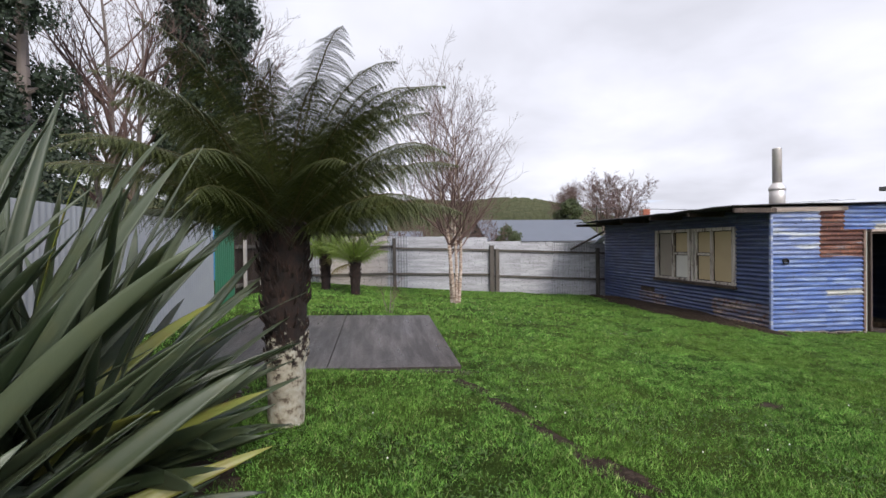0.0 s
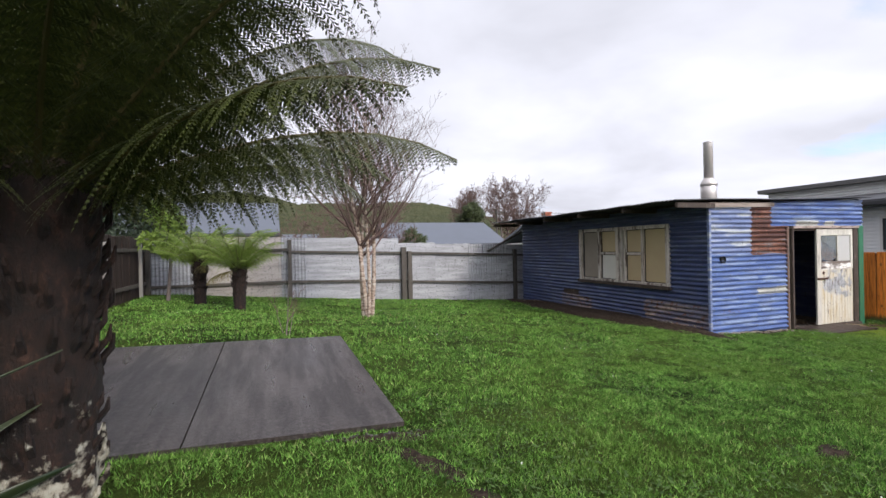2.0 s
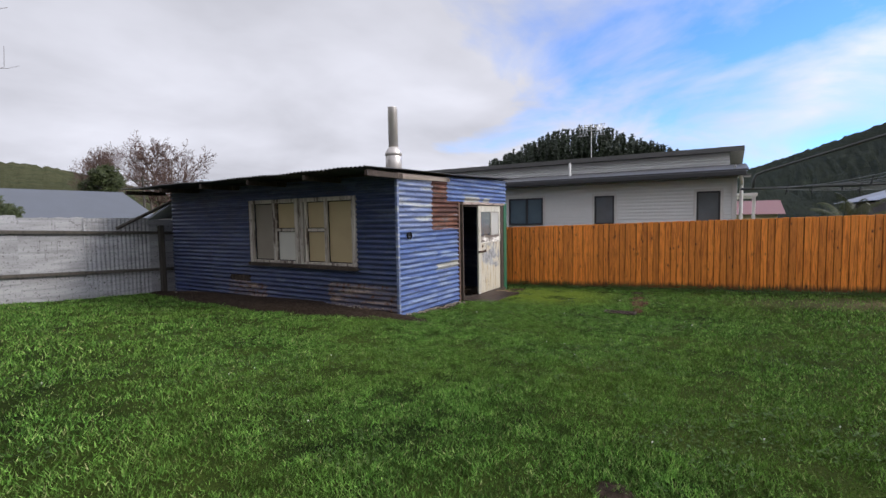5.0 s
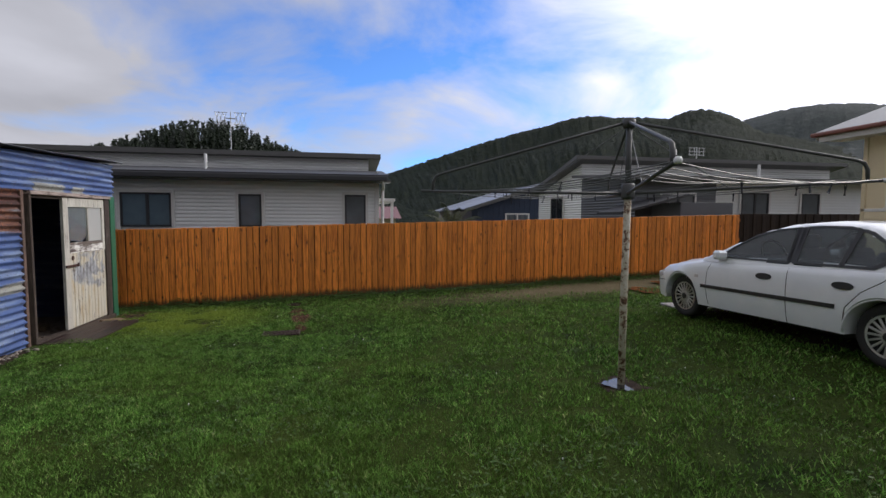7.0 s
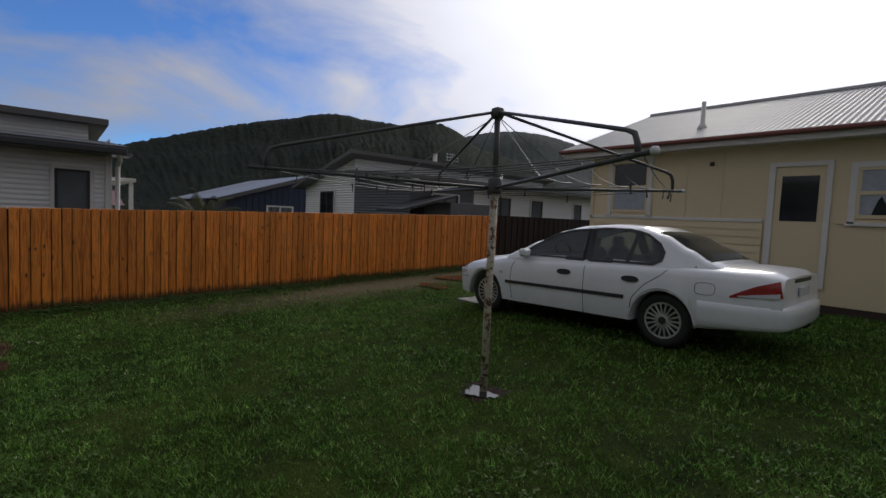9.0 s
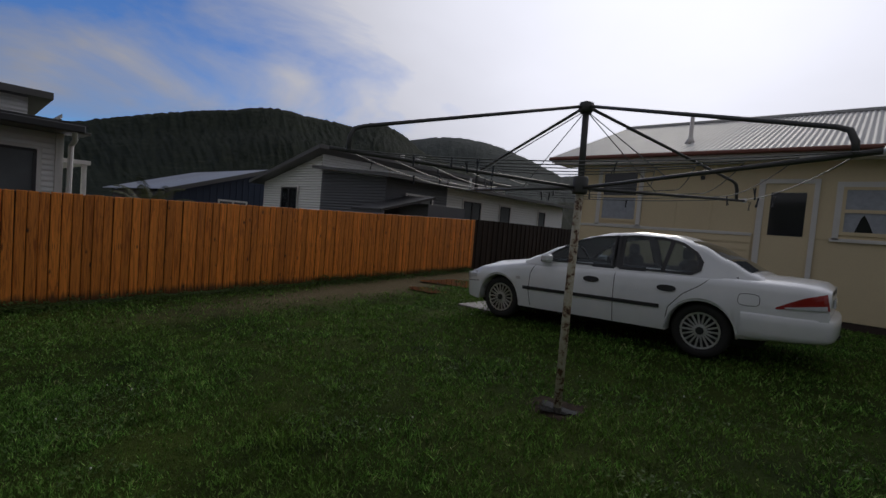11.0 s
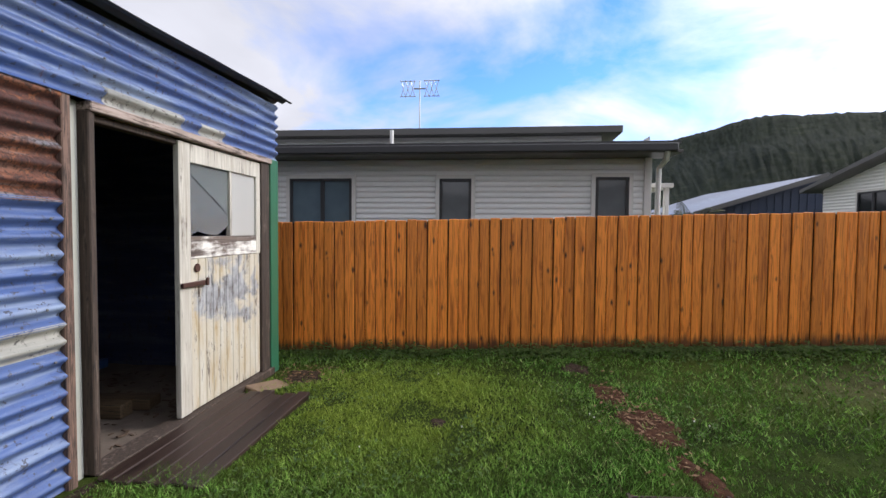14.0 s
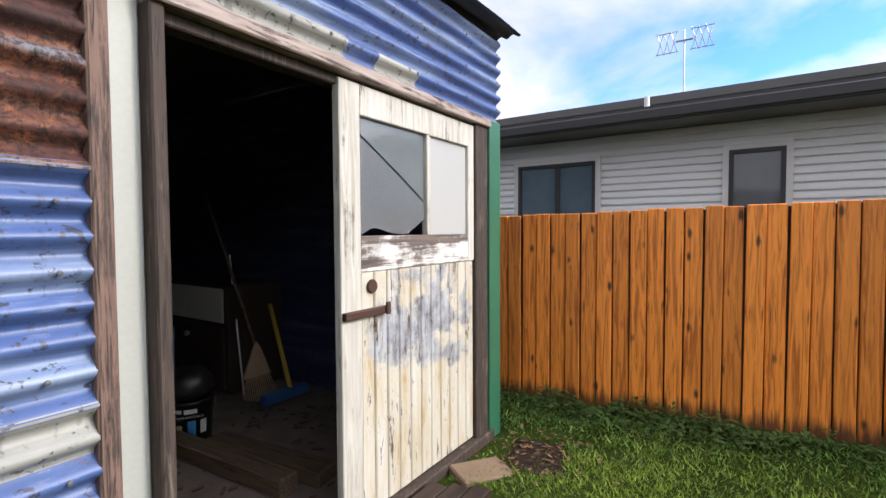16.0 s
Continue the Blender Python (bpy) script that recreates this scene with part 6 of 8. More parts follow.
def puddle(x, y, rx, ry, seed, dz=0.012, label="shallow rain puddle in the lawn"):
    pts = []
    for k in range(32):
        a = 2 * math.pi * k / 32
        w = 1 + 0.6 * noise.noise((math.cos(a) * 1.5 + seed, math.sin(a) * 1.5, seed)) + 0.35 * noise.noise((math.cos(a) * 4 + seed, math.sin(a) * 4, seed))
        pts.append((rx * w * math.cos(a), ry * w * math.sin(a), 0.0))
    z = max(ground_z(x + p[0] * 0.6, y + p[1] * 0.6) for p in pts)
    g = Geo().poly(pts)
    return solid("puddle", g, M_WATER, label, "puddle", "structure", at=(x, y, z + dz), fix=False)


puddle(7.0, 2.56, 0.15, 0.11, 1.0, 0.010, "rain puddle round the hoist pole")
puddle(12.6, -2.6, 0.9, 0.55, 4.0, 0.006, "rain puddle on the drive")
puddle(12.1, -1.2, 0.45, 0.3, 8.0, 0.006, "rain puddle on the drive")
g = Geo()
g.box(9.55, 10.6, -1.2, -0.42, -0.55, ground_z(10.1, -0.8) + 0.004, 0.01)
solid("concrete_strip", g, M_CONCRETE, "wet concrete strip under the car", "concrete strip", "structure")


# ---- plants ----
M_FERN = leafy("tree fern green", (0.006, 0.012, 0.003), (0.085, 0.100, 0.024), 0.5, 0.03)
M_FERN_LIGHT = leafy("young fern green", (0.065, 0.125, 0.018), (0.22, 0.30, 0.055), 0.55, 0.35)
M_FERN_BROWN = leafy("browning fern frond", (0.10, 0.06, 0.02), (0.13, 0.13, 0.035), 0.7, 0.3)
M_STALK = worn("fern stalk", (0.10, 0.085, 0.03), (0.04, 0.03, 0.015), 0.7)


def fern_bark(nt, bsdf, foot=0.29):
    vec = coords(nt)
    n = noise_of(nt, coords(nt, (1, 1, 0.55)), 24.0, 6.0, 0.7)
    n2 = noise_of(nt, vec, 18.0, 5.0, 0.6)
    sep = nt.nodes.new("ShaderNodeSeparateXYZ")
    nt.links.new(vec, sep.inputs[0])
    col = ramp(nt, n, [(0.36, (0.004, 0.002, 0.0015)), (0.56, (0.018, 0.008, 0.005)), (0.75, (0.070, 0.032, 0.020))])
    lichen = ramp(nt, calc(nt, "ADD", calc(nt, "MULTIPLY", sep.outputs[2], -0.75), calc(nt, "ADD", n2, foot)), [(0.28, 0.0), (0.40, 1.0)])
    pale = ramp(nt, n2, [(0.35, (0.10, 0.075, 0.05)), (0.47, (0.30, 0.265, 0.20)), (0.7, (0.42, 0.40, 0.33))])
    col = blend(nt, lichen, col, pale)
    nt.links.new(col, bsdf.inputs["Base Color"])
    bsdf.inputs["Roughness"].default_value = 0.9
    bump(nt, bsdf, n, 1.0, 0.02)


M_FERNTRUNK = material("fibrous fern trunk with pale lichen foot", fern_bark)
M_FERNTRUNK_DARK = material("fibrous dark fern trunk", lambda nt, bsdf: fern_bark(nt, bsdf, -0.45))


def frond(g, stalk, start, az, length, rise, droop, rng, width=0.30, pairs=30, pitch=0.012, thin=1.0):
    """One bipinnate frond: an arching stalk, hanging side leaves, and small leaflets along each of them."""
    n = 18
    p, el = Vector(start), rise
    axis, dirs = [p.copy()], []
    bend = rng.uniform(-0.25, 0.25)
    for i in range(n):
        t = i / n
        a = az + bend * t * t
        d = Vector((math.cos(a) * math.cos(el), math.sin(a) * math.cos(el), math.sin(el)))
        dirs.append(d)
        p = p + d * (length / n)
        axis.append(p.copy())
        el -= droop / n * (0.25 + 2.25 * t * t)
    stalk.tube([tuple(a) for a in axis[::2]], [0.010 * (1 - 0.88 * i / (len(axis[::2]) - 1)) + 0.001 for i in range(len(axis[::2]))], 5, caps=False)
    side0 = Vector((-math.sin(az), math.cos(az), 0))
    gap = length * 0.90 / pairs
    for i in range(pairs):
        t = 0.09 + 0.91 * (i + 0.5) / pairs
        k = min(int(t * n), n - 1)
        base = axis[k].lerp(axis[k + 1], t * n - k)
        d = dirs[k]
        w = width * min(1.0, (t / 0.30) ** 0.7) * (1 - max(0.0, (t - 0.42) / 0.60) ** 1.7) * rng.uniform(0.88, 1.08)
        if w < 0.012:
            continue
        for s in (-1, 1):
            out = (side0 * s + d * (0.30 + 0.35 * t + rng.uniform(-0.07, 0.07)) + Vector((0, 0, -0.10 - 0.22 * rng.random()))).normalized()
            sag = rng.uniform(0.40, 0.75)
            m = max(4, int(w / pitch))
            ribs = [base + out * (w * u) + Vector((0, 0, -w * sag * u * u)) - d * (0.10 * w * u * u) for u in [q / m for q in range(m + 1)]]
            hw = 0.0022 * thin
            n0 = len(g.v)
            for q, r in enumerate(ribs):
                c = d * (hw * (1 - 0.8 * q / m))
                g.v += [tuple(r + c), tuple(r - c)]
            for q in range(m):
                g.f.append((n0 + 2 * q, n0 + 2 * q + 1, n0 + 2 * q + 3, n0 + 2 * q + 2))
            for q in range(m):
                u = (q + 0.3) / m
                r = ribs[q].lerp(ribs[q + 1], 0.3)
                along = (ribs[q + 1] - ribs[q]).normalized()
                ll = gap * 0.74 * thin * (1 - u ** 2.2) * (0.55 + 0.45 * min(1.0, w / width + 0.2)) + 0.003
                for e in (-1, 1):
                    tip = (d * e + along * 0.50 + Vector((0, 0, -0.22))).normalized() * (ll * rng.uniform(0.85, 1.1))
                    half = along * (pitch * 0.42)
                    v0 = len(g.v)
                    g.v += [tuple(r - half * 0.7), tuple(r + tip * 0.55 - half), tuple(r + tip), tuple(r + tip * 0.45 + half)]
                    g.f.append((v0, v0 + 1, v0 + 2, v0 + 3))


def tree_fern(at, height, r0, r1, count, length, seed, label, mat=M_FERN, width=0.30, pairs=30, pitch=0.012, browns=3, bark=None, steep=76, low=50):
    bark = bark or M_FERNTRUNK_DARK
    rng = random.Random(seed)
    t = thing("tree_fern", at, label, "tree fern", "tree ferns in the yard")
    g = Geo()
    rows = []
    n = 40
    for i in range(n):
        k = i / (n - 1)
        z = -0.1 + (height + 0.1) * k
        r = r0 + (r1 - r0) * k ** 1.5
        rows.append([((r * (1 + 0.10 * noise.noise((a * 1.7, z * 9, seed)))) * math.cos(a), (r * (1 + 0.10 * noise.noise((a * 1.7, z * 9, seed)))) * math.sin(a), z) for a in [2 * math.pi * j / 22 for j in range(22)]])
    g.grid(rows, closed=True, caps=True)
    part("trunk", g, bark, t, "fibrous dark trunk", smooth=True, fix=False)
    # stubs of old fronds on the upper trunk
    g = Geo()
    for i in range(int(height * 190)):
        z = height * rng.random() ** 0.6
        if z < 0.30 * height:
            continue
        a = rng.uniform(0, 2 * math.pi)
        r = r0 + (r1 - r0) * (z / height) ** 1.5
        o = Vector((math.cos(a), math.sin(a), 0))
        ln = rng.uniform(0.02, 0.06) * (0.6 + z / height)
        p0 = o * (r * 0.95) + Vector((0, 0, z))
        g.tube([tuple(p0), tuple(p0 + o * ln * 0.6 + Vector((0, 0, ln * 0.7))), tuple(p0 + o * ln * 0.7 + Vector((0, 0, ln * 1.4)))], [0.013, 0.010, 0.004], 5)
    part("stub_layer", g, bark, t, kind="stuff", fix=False)
    for i in range(count):
        az = 2 * math.pi * (i * 0.381966) + rng.uniform(-0.15, 0.15)
        k = i / count
        rise = radians(steep - (steep - low) * k + rng.uniform(-6, 6))
        L = length * rng.uniform(0.88, 1.06) * (0.9 if k < 0.15 else 1.0 - 0.20 * k)
        droop = radians(rng.uniform(60, 85) + 30 * (1 - k) - 15 * k)
        if i >= count - browns:
            rise, droop, L = radians(rng.uniform(-15, 10)), radians(70), L * 0.75
        gg, st = Geo(), Geo()
        start = (r1 * 0.5 * math.cos(az), r1 * 0.5 * math.sin(az), height - 0.02 - 0.12 * k)
        frond(gg, st, start, az, L, rise, droop, rng, width, pairs, pitch)
        brown = i >= count - browns
        fr = part("frond", gg, M_FERN_BROWN if brown else mat, t, "browning hanging frond" if brown else "", fix=False)
        part("stalk", st, M_STALK, fr, fix=False)
    return t


tree_fern((-0.41, 4.57, -0.02), 1.62, 0.130, 0.185, 54, 1.70, 5, "large tree fern with dark fibrous trunk and spreading crown", width=0.30, pairs=40, pitch=0.0098, browns=0, bark=M_FERNTRUNK, steep=76, low=20)
tree_fern((-0.36, 13.6, 0.1), 0.95, 0.12, 0.15, 26, 1.22, 8, "small bright green tree fern by the back fence", M_FERN_LIGHT, 0.26, 24, 0.022, 1, steep=80, low=22)
tree_fern((-1.25, 14.7, 0.1), 1.05, 0.12, 0.15, 24, 1.22, 9, "small bright green tree fern by the back fence", M_FERN_LIGHT, 0.26, 24, 0.022, 1, steep=80, low=22)
tree_fern((24.5, 0.6, -0.6), 1.4, 0.12, 0.15, 14, 1.7, 10, "tree fern showing over the paling fence", M_FERN, 0.35, 18, 0.04, 1, low=20)


def flaxmat(name, a, b, edge):
    def build(nt, bsdf):
        oi = nt.nodes.new("ShaderNodeObjectInfo")
        col = ramp(nt, oi.outputs["Random"], [(0.0, a), (1.0, b)])
        n = noise_of(nt, coords(nt), 7.0, 4.0, 0.6)
        col = blend(nt, ramp(nt, n, [(0.5, 0.0), (0.8, 0.55)]), col, edge)
        nt.links.new(col, bsdf.inputs["Base Color"])
        bsdf.inputs["Roughness"].default_value = 0.42
        bsdf.inputs["Specular IOR Level"].default_value = 0.4
        bump(nt, bsdf, noise_of(nt, coords(nt, (60, 60, 2)), 3.0, 3.0), 0.15, 0.003)

    return material(name, build)


M_FLAX = flaxmat("flax leaf", (0.017, 0.027, 0.011), (0.070, 0.087, 0.050), (0.08, 0.08, 0.03))
M_FLAX_YELLOW = flaxmat("yellowing flax leaf", (0.13, 0.155, 0.03), (0.22, 0.22, 0.05), (0.20, 0.10, 0.03))


def flax_leaf(length, width, rise, droop, twist, rng, lean=0.0):
    g = Geo()
    rows = []
    n = 14
    p, el = Vector((0, 0, 0)), rise
    for i in range(n + 1):
        t = i / n
        d = Vector((math.cos(el), 0, math.sin(el)))
        nrm = Vector((-math.sin(el), 0, math.cos(el)))
        w = width * (0.6 + 0.9 * t) * (1 - t ** 3) ** 0.9 if t < 1 else 0.002
        w = max(0.002, min(w, width))
        tw = lean + twist * t
        side = Vector((0, math.cos(tw), 0)) + nrm * math.sin(tw)
        up = nrm * math.cos(tw) - Vector((0, 1, 0)) * math.sin(tw)
        fold = 0.42 * (1 - 0.65 * t)
        rows.append([tuple(p + side * (w / 2) * s + up * (abs(s) * w / 2 * fold)) for s in (-1, -0.5, 0, 0.5, 1)] + [tuple(p + side * (w / 2) * s + up * (abs(s) * w / 2 * fold - 0.003)) for s in (1, 0.5, 0, -0.5, -1)])
        p = p + d * (length / n)
        el -= droop / n * (0.25 + 1.7 * t * t)
    g.grid(rows, closed=True, caps=True)
    return g


flax = thing("flax_bush", (-1.56, 2.75, 0.06), "large flax bush with long strap leaves, some yellowing", "flax bush")
rng = random.Random(21)
for i in range(470):
    a = rng.uniform(0, 2 * math.pi)
    bx, by = rng.uniform(-0.32, 0.30), rng.uniform(-1.15, 1.25)
    L = rng.uniform(1.3, 2.25)
    rise = radians(rng.uniform(40, 84) if rng.random() < 0.58 else rng.uniform(12, 42))
    # the side next to the path was cut back
    reach = min(1.5, (1.30 - bx) / max(0.15, math.cos(a))) if math.cos(a) > 0 else 1.5
    L = max(0.5, min(L, reach / max(0.1, math.cos(rise))))
    old = rng.random() < 0.08
    lf = part("leaf", flax_leaf(L, rng.uniform(0.070, 0.110), rise, radians(rng.uniform(2, 34)), rng.uniform(-0.35, 0.35), rng, rng.choice((-1, 1)) * rng.uniform(0.2, 1.35)), M_FLAX_YELLOW if old else M_FLAX, flax, "yellowing leaf" if old else "", smooth=True, fix=False)
    lf.location = (bx, by, 0)
    lf.rotation_euler = (0, 0, a)


# bare trees
def birchbark(nt, bsdf):
    vec = coords(nt, (1, 1, 2.5))
    n = noise_of(nt, vec, 9.0, 6.0, 0.7, 0.4)
    col = ramp(nt, n, [(0.36, (0.05, 0.035, 0.03)), (0.46, (0.26, 0.18, 0.13)), (0.62, (0.46, 0.40, 0.34))])
    nt.links.new(col, bsdf.inputs["Base Color"])
    bsdf.inputs["Roughness"].default_value = 0.7
    bump(nt, bsdf, n, 0.4, 0.006)


M_BIRCH = material("birch bark", birchbark)


def limb(g, p, d, length, r, depth, rng, spread, up, kids, seg, fine, minr=0.003):
    """A bending limb that carries smaller ones."""
    n = 6 if depth > 1 else 4
    pts, rad = [tuple(p)], [r]
    dirs = []
    for i in range(n):
        d = (d + Vector((rng.uniform(-1, 1), rng.uniform(-1, 1), rng.uniform(-0.6, 1))) * 0.10 + Vector((0, 0, up * 0.10))).normalized()
        p = p + d * (length / n)
        pts.append(tuple(p))
        dirs.append(d)
        rad.append(max(minr, r * (1 - 0.86 * (i + 1) / n)))
    (g if depth > 2 else fine).tube(pts, rad, seg if depth > 1 else 3, caps=False)
    if depth == 0:
        return
    for k in range(kids[depth]):
        t = rng.uniform(0.22, 1.0) if depth < 3 else rng.uniform(0.28, 1.0)
        i = min(n - 1, int(t * n))
        q = Vector(pts[i]).lerp(Vector(pts[i + 1]), t * n - i)
        a = rng.uniform(0, 2 * math.pi)
        perp = dirs[i].orthogonal().normalized()
        perp = (Matrix.Rotation(a, 3, dirs[i]) @ perp)
        nd = (dirs[i] * (1 - spread) + perp * spread).normalized()
        limb(g, q, nd, length * rng.uniform(0.30, 0.52) * (1.15 - 0.5 * t), max(minr, rad[i] * 0.55), depth - 1, rng, spread, up, kids, max(3, seg - 2), fine, minr)


def bare_tree(name, at, stems, seed, label, bark, kids, spread=0.55, up=1.0, minr=0.003, cat="tree", group=""):
    rng = random.Random(seed)
    t = thing(name, at, label, cat, group)
    for (dx, dy, length, r, lean) in stems:
        g, fine = Geo(), Geo()
        limb(g, Vector((dx, dy, -0.1)), Vector((lean[0], lean[1], 1)).normalized(), length, r, 3, rng, spread, up, kids, 9, fine, minr)
        tr = part("trunk", g, bark, t, smooth=True, fix=False)
        part("twig_crown", fine, M_TWIG, tr, kind="stuff", fix=False)
    return t


bare_tree("birch_tree", (2.12, 12.3, 0.02), [(0, 0, 5.1, 0.055, (-0.06, 0.0)), (0.10, 0.05, 4.8, 0.05, (0.14, 0.05)), (-0.06, 0.08, 4.2, 0.05, (-0.01, -0.03)), (0.02, -0.05, 4.3, 0.045, (0.04, 0.08))], 3, "leafless multi-stemmed silver birch by the back fence", M_BIRCH, {3: 28, 2: 9, 1: 4}, 0.60, 1.3, 0.0023)
sap = bare_tree("sapling", (0.47, 9.9, 0.12), [(0, 0, 0.85, 0.012, (0.05, 0)), (0.03, 0, 0.6, 0.008, (0.25, 0.1)), (-0.02, 0, 0.6, 0.008, (-0.25, 0.1))], 5, "small leafless sapling beside the slab", M_BRANCH, {3: 5, 2: 2, 1: 1}, 0.45, 1.2, 0.002)
far_bare = bare_tree("bare_tree", (27.6, 53.8, -0.5), [(0, 0, 9.0, 0.24, (0, 0)), (0.4, 0, 8.4, 0.2, (0.28, 0)), (-0.4, 0, 8.4, 0.2, (-0.28, 0)), (0, 0.3, 8.2, 0.2, (0.1, -0.3))], 7, "leafless round-headed tree beyond the houses", M_BRANCH, {3: 22, 2: 10, 1: 5}, 0.6, 0.9, 0.014, group="bare trees beyond the fence")
copy_thing(far_bare, pose(28.6, 70.0, 0.4, 0, 0, 70))
bare_l = bare_tree("bare_tree", (-11.6, 24.0, 0.0), [(0, 0, 14, 0.22, (0.02, 0)), (0.3, 0.2, 12, 0.18, (0.15, 0.0)), (-0.3, 0.2, 12, 0.18, (-0.16, 0.05))], 11, "tall leafless tree behind the west fence", M_BRANCH, {3: 20, 2: 9, 1: 5}, 0.5, 1.0, 0.006, group="bare trees beyond the fence")
copy_thing(bare_l, pose(-7.6, 28.0, 0.0, 0, 0, 100))


def scrub(x, y, h, seed):
    return bare_tree("shrub", (x, y, -0.1), [(0, 0, h, 0.05, (0.1, 0)), (0.3, 0.1, h * 0.9, 0.05, (0.4, 0.1)), (-0.3, 0, h * 0.9, 0.05, (-0.4, 0)), (0.0, 0.3, h * 0.8, 0.05, (0, 0.4))], seed, "leafless reddish shrub behind the back fence", M_TWIG, {3: 14, 2: 8, 1: 4}, 0.6, 0.6, 0.006, "shrub", "shrubs behind the fence")


scrub(2.2, 22.0, 2.8, 31)
scrub(5.0, 23.0, 2.6, 32)

# evergreens
M_IVY = leafy("dark evergreen leaf", (0.008, 0.016, 0.008), (0.030, 0.045, 0.020), 0.55, 0.15)
M_BUSHLEAF = leafy("olive bush leaf", (0.030, 0.045, 0.014), (0.070, 0.085, 0.030), 0.55, 0.2)


def leaf_cloud(g, centre, radius, count, size, rng, flat=1.0):
    for i in range(count):
        d = Vector((rng.gauss(0, 1), rng.gauss(0, 1), rng.gauss(0, 1))).normalized()
        p = Vector(centre) + Vector((d.x, d.y, d.z * flat)) * radius * rng.uniform(0.45, 1.08)
        a = Vector((rng.gauss(0, 1), rng.gauss(0, 1), rng.gauss(0, 1) - 0.5)).normalized()
        b = a.orthogonal().normalized()
        s = size * rng.uniform(0.6, 1.4)
        n = len(g.v)
        g.v += [tuple(p - b * s * 0.35), tuple(p + a * s * 0.5 - b * s * 0.1), tuple(p + a * s), tuple(p + b * s * 0.35)]
        g.f.append((n, n + 1, n + 2, n + 3))


def evergreen(at, height, wide, seed, label, lumps, per, size, mat=M_IVY, base=0.12, cat="tree", group=""):
    rng = random.Random(seed)
    t = thing("evergreen_tree", at, label, cat, group)
    g = Geo()
    g.tube([(0, 0, -0.2), (0.1, 0, height * 0.4), (0, 0.1, height * 0.75), (0, 0, height * 0.97)], [0.02 * height, 0.015 * height, 0.009 * height, 0.002 * height], 9)
    cr = Geo()
    for i in range(lumps):
        k = base + (1 - base) * (i + 0.5) / lumps
        w = wide * (math.sin(math.pi * min(1, (k - base) * 0.8 + 0.22)) ** 0.7) * rng.uniform(0.55, 1.0)
        a = rng.uniform(0, 2 * math.pi)
        c = Vector((math.cos(a) * w * 0.75, math.sin(a) * w * 0.75, height * k))
        g.tube([(0, 0, height * k * 0.93), tuple(c)], [0.006 * height, 0.002 * height], 5)
        leaf_cloud(cr, c, wide * rng.uniform(0.30, 0.5), per, size, rng, 0.85)
    part("trunk", g, M_BRANCH, t, fix=False)
    part("crown", cr, mat, t, fix=False)
    return t


evergreen((-12.3, 19.5, 0), 15, 2.2, 1, "tall dark ivy-clad evergreen behind the west fence", 56, 420, 0.16, group="dark evergreens behind the fence")
evergreen((-8.6, 24.0, 0), 15, 1.5, 2, "tall dark ivy-clad evergreen behind the west fence", 56, 380, 0.16, group="dark evergreens behind the fence")
evergreen((-6.4, 24.5, 0), 16, 1.3, 4, "tall dark ivy-clad evergreen behind the west fence", 60, 300, 0.16, group="dark evergreens behind the fence")
evergreen((-15.6, 20.5, 0), 13, 2.4, 6, "tall dark ivy-clad evergreen behind the west fence", 46, 420, 0.17, group="dark evergreens behind the fence")
for i, (x, y, h, w) in enumerate(((-6.5, 19.5, 3.6, 2.0), (-3.9, 20.5, 3.0, 1.6), (-9.5, 15.5, 4.2, 2.2))):
    evergreen((x, y, 0), h, w, 20 + i, "dense dark shrub behind the west fence", 18, 380, 0.12, base=0.05, cat="shrub", group="shrubs behind the fence")
evergreen((17.9, 42.8, -0.4), 5.6, 1.45, 30, "rounded dark green tree beyond the back fence", 22, 420, 0.2, M_BUSHLEAF, 0.25)
evergreen((9.4, 33.0, -0.3), 2.7, 1.3, 33, "olive bush before the grey-roofed house", 14, 300, 0.16, M_BUSHLEAF, 0.1, "shrub")
tt = evergreen((-2.05, 15.4, 0.1), 2.4, 0.55, 41, "slender yellow-green young tree by the fence", 16, 150, 0.10, M_FERN_LIGHT, 0.5)

# pine wood on the low hill
g = Geo()
rng = random.Random(77)
for i in range(330):
    az = rng.uniform(3.5, 26.5)
    r = rng.uniform(205, 262)
    top = max(0.8, 7.9 * math.exp(-(((az - 16.0) / 19) ** 2)))
    base = -1.5 + 262 * math.tan(radians(top)) * (1 - (262 - r) / 200) - 2
    x, y = r * math.cos(radians(az)), r * math.sin(radians(az))
    h = rng.uniform(9, 17) * (0.5 + 0.45 * math.exp(-(((az - 16) / 6.5) ** 2)))
    g.tube([(x, y, base), (x, y, base + h * 0.9)], [0.35, 0.1], 4, caps=False)
    for k in range(9):
        f = 0.25 + 0.72 * k / 8
        w = h * 0.17 * (1.10 - f) ** 0.8 * rng.uniform(0.6, 1.2)
        leaf_cloud(g, (x + rng.uniform(-0.3, 0.3) * w, y + rng.uniform(-0.3, 0.3) * w, base + h * f), w, 14, 1.2, rng, 0.6)
solid("pine_wood", g, M_IVY, "dark pine wood on a low hill", "wood", "stuff", fix=False)

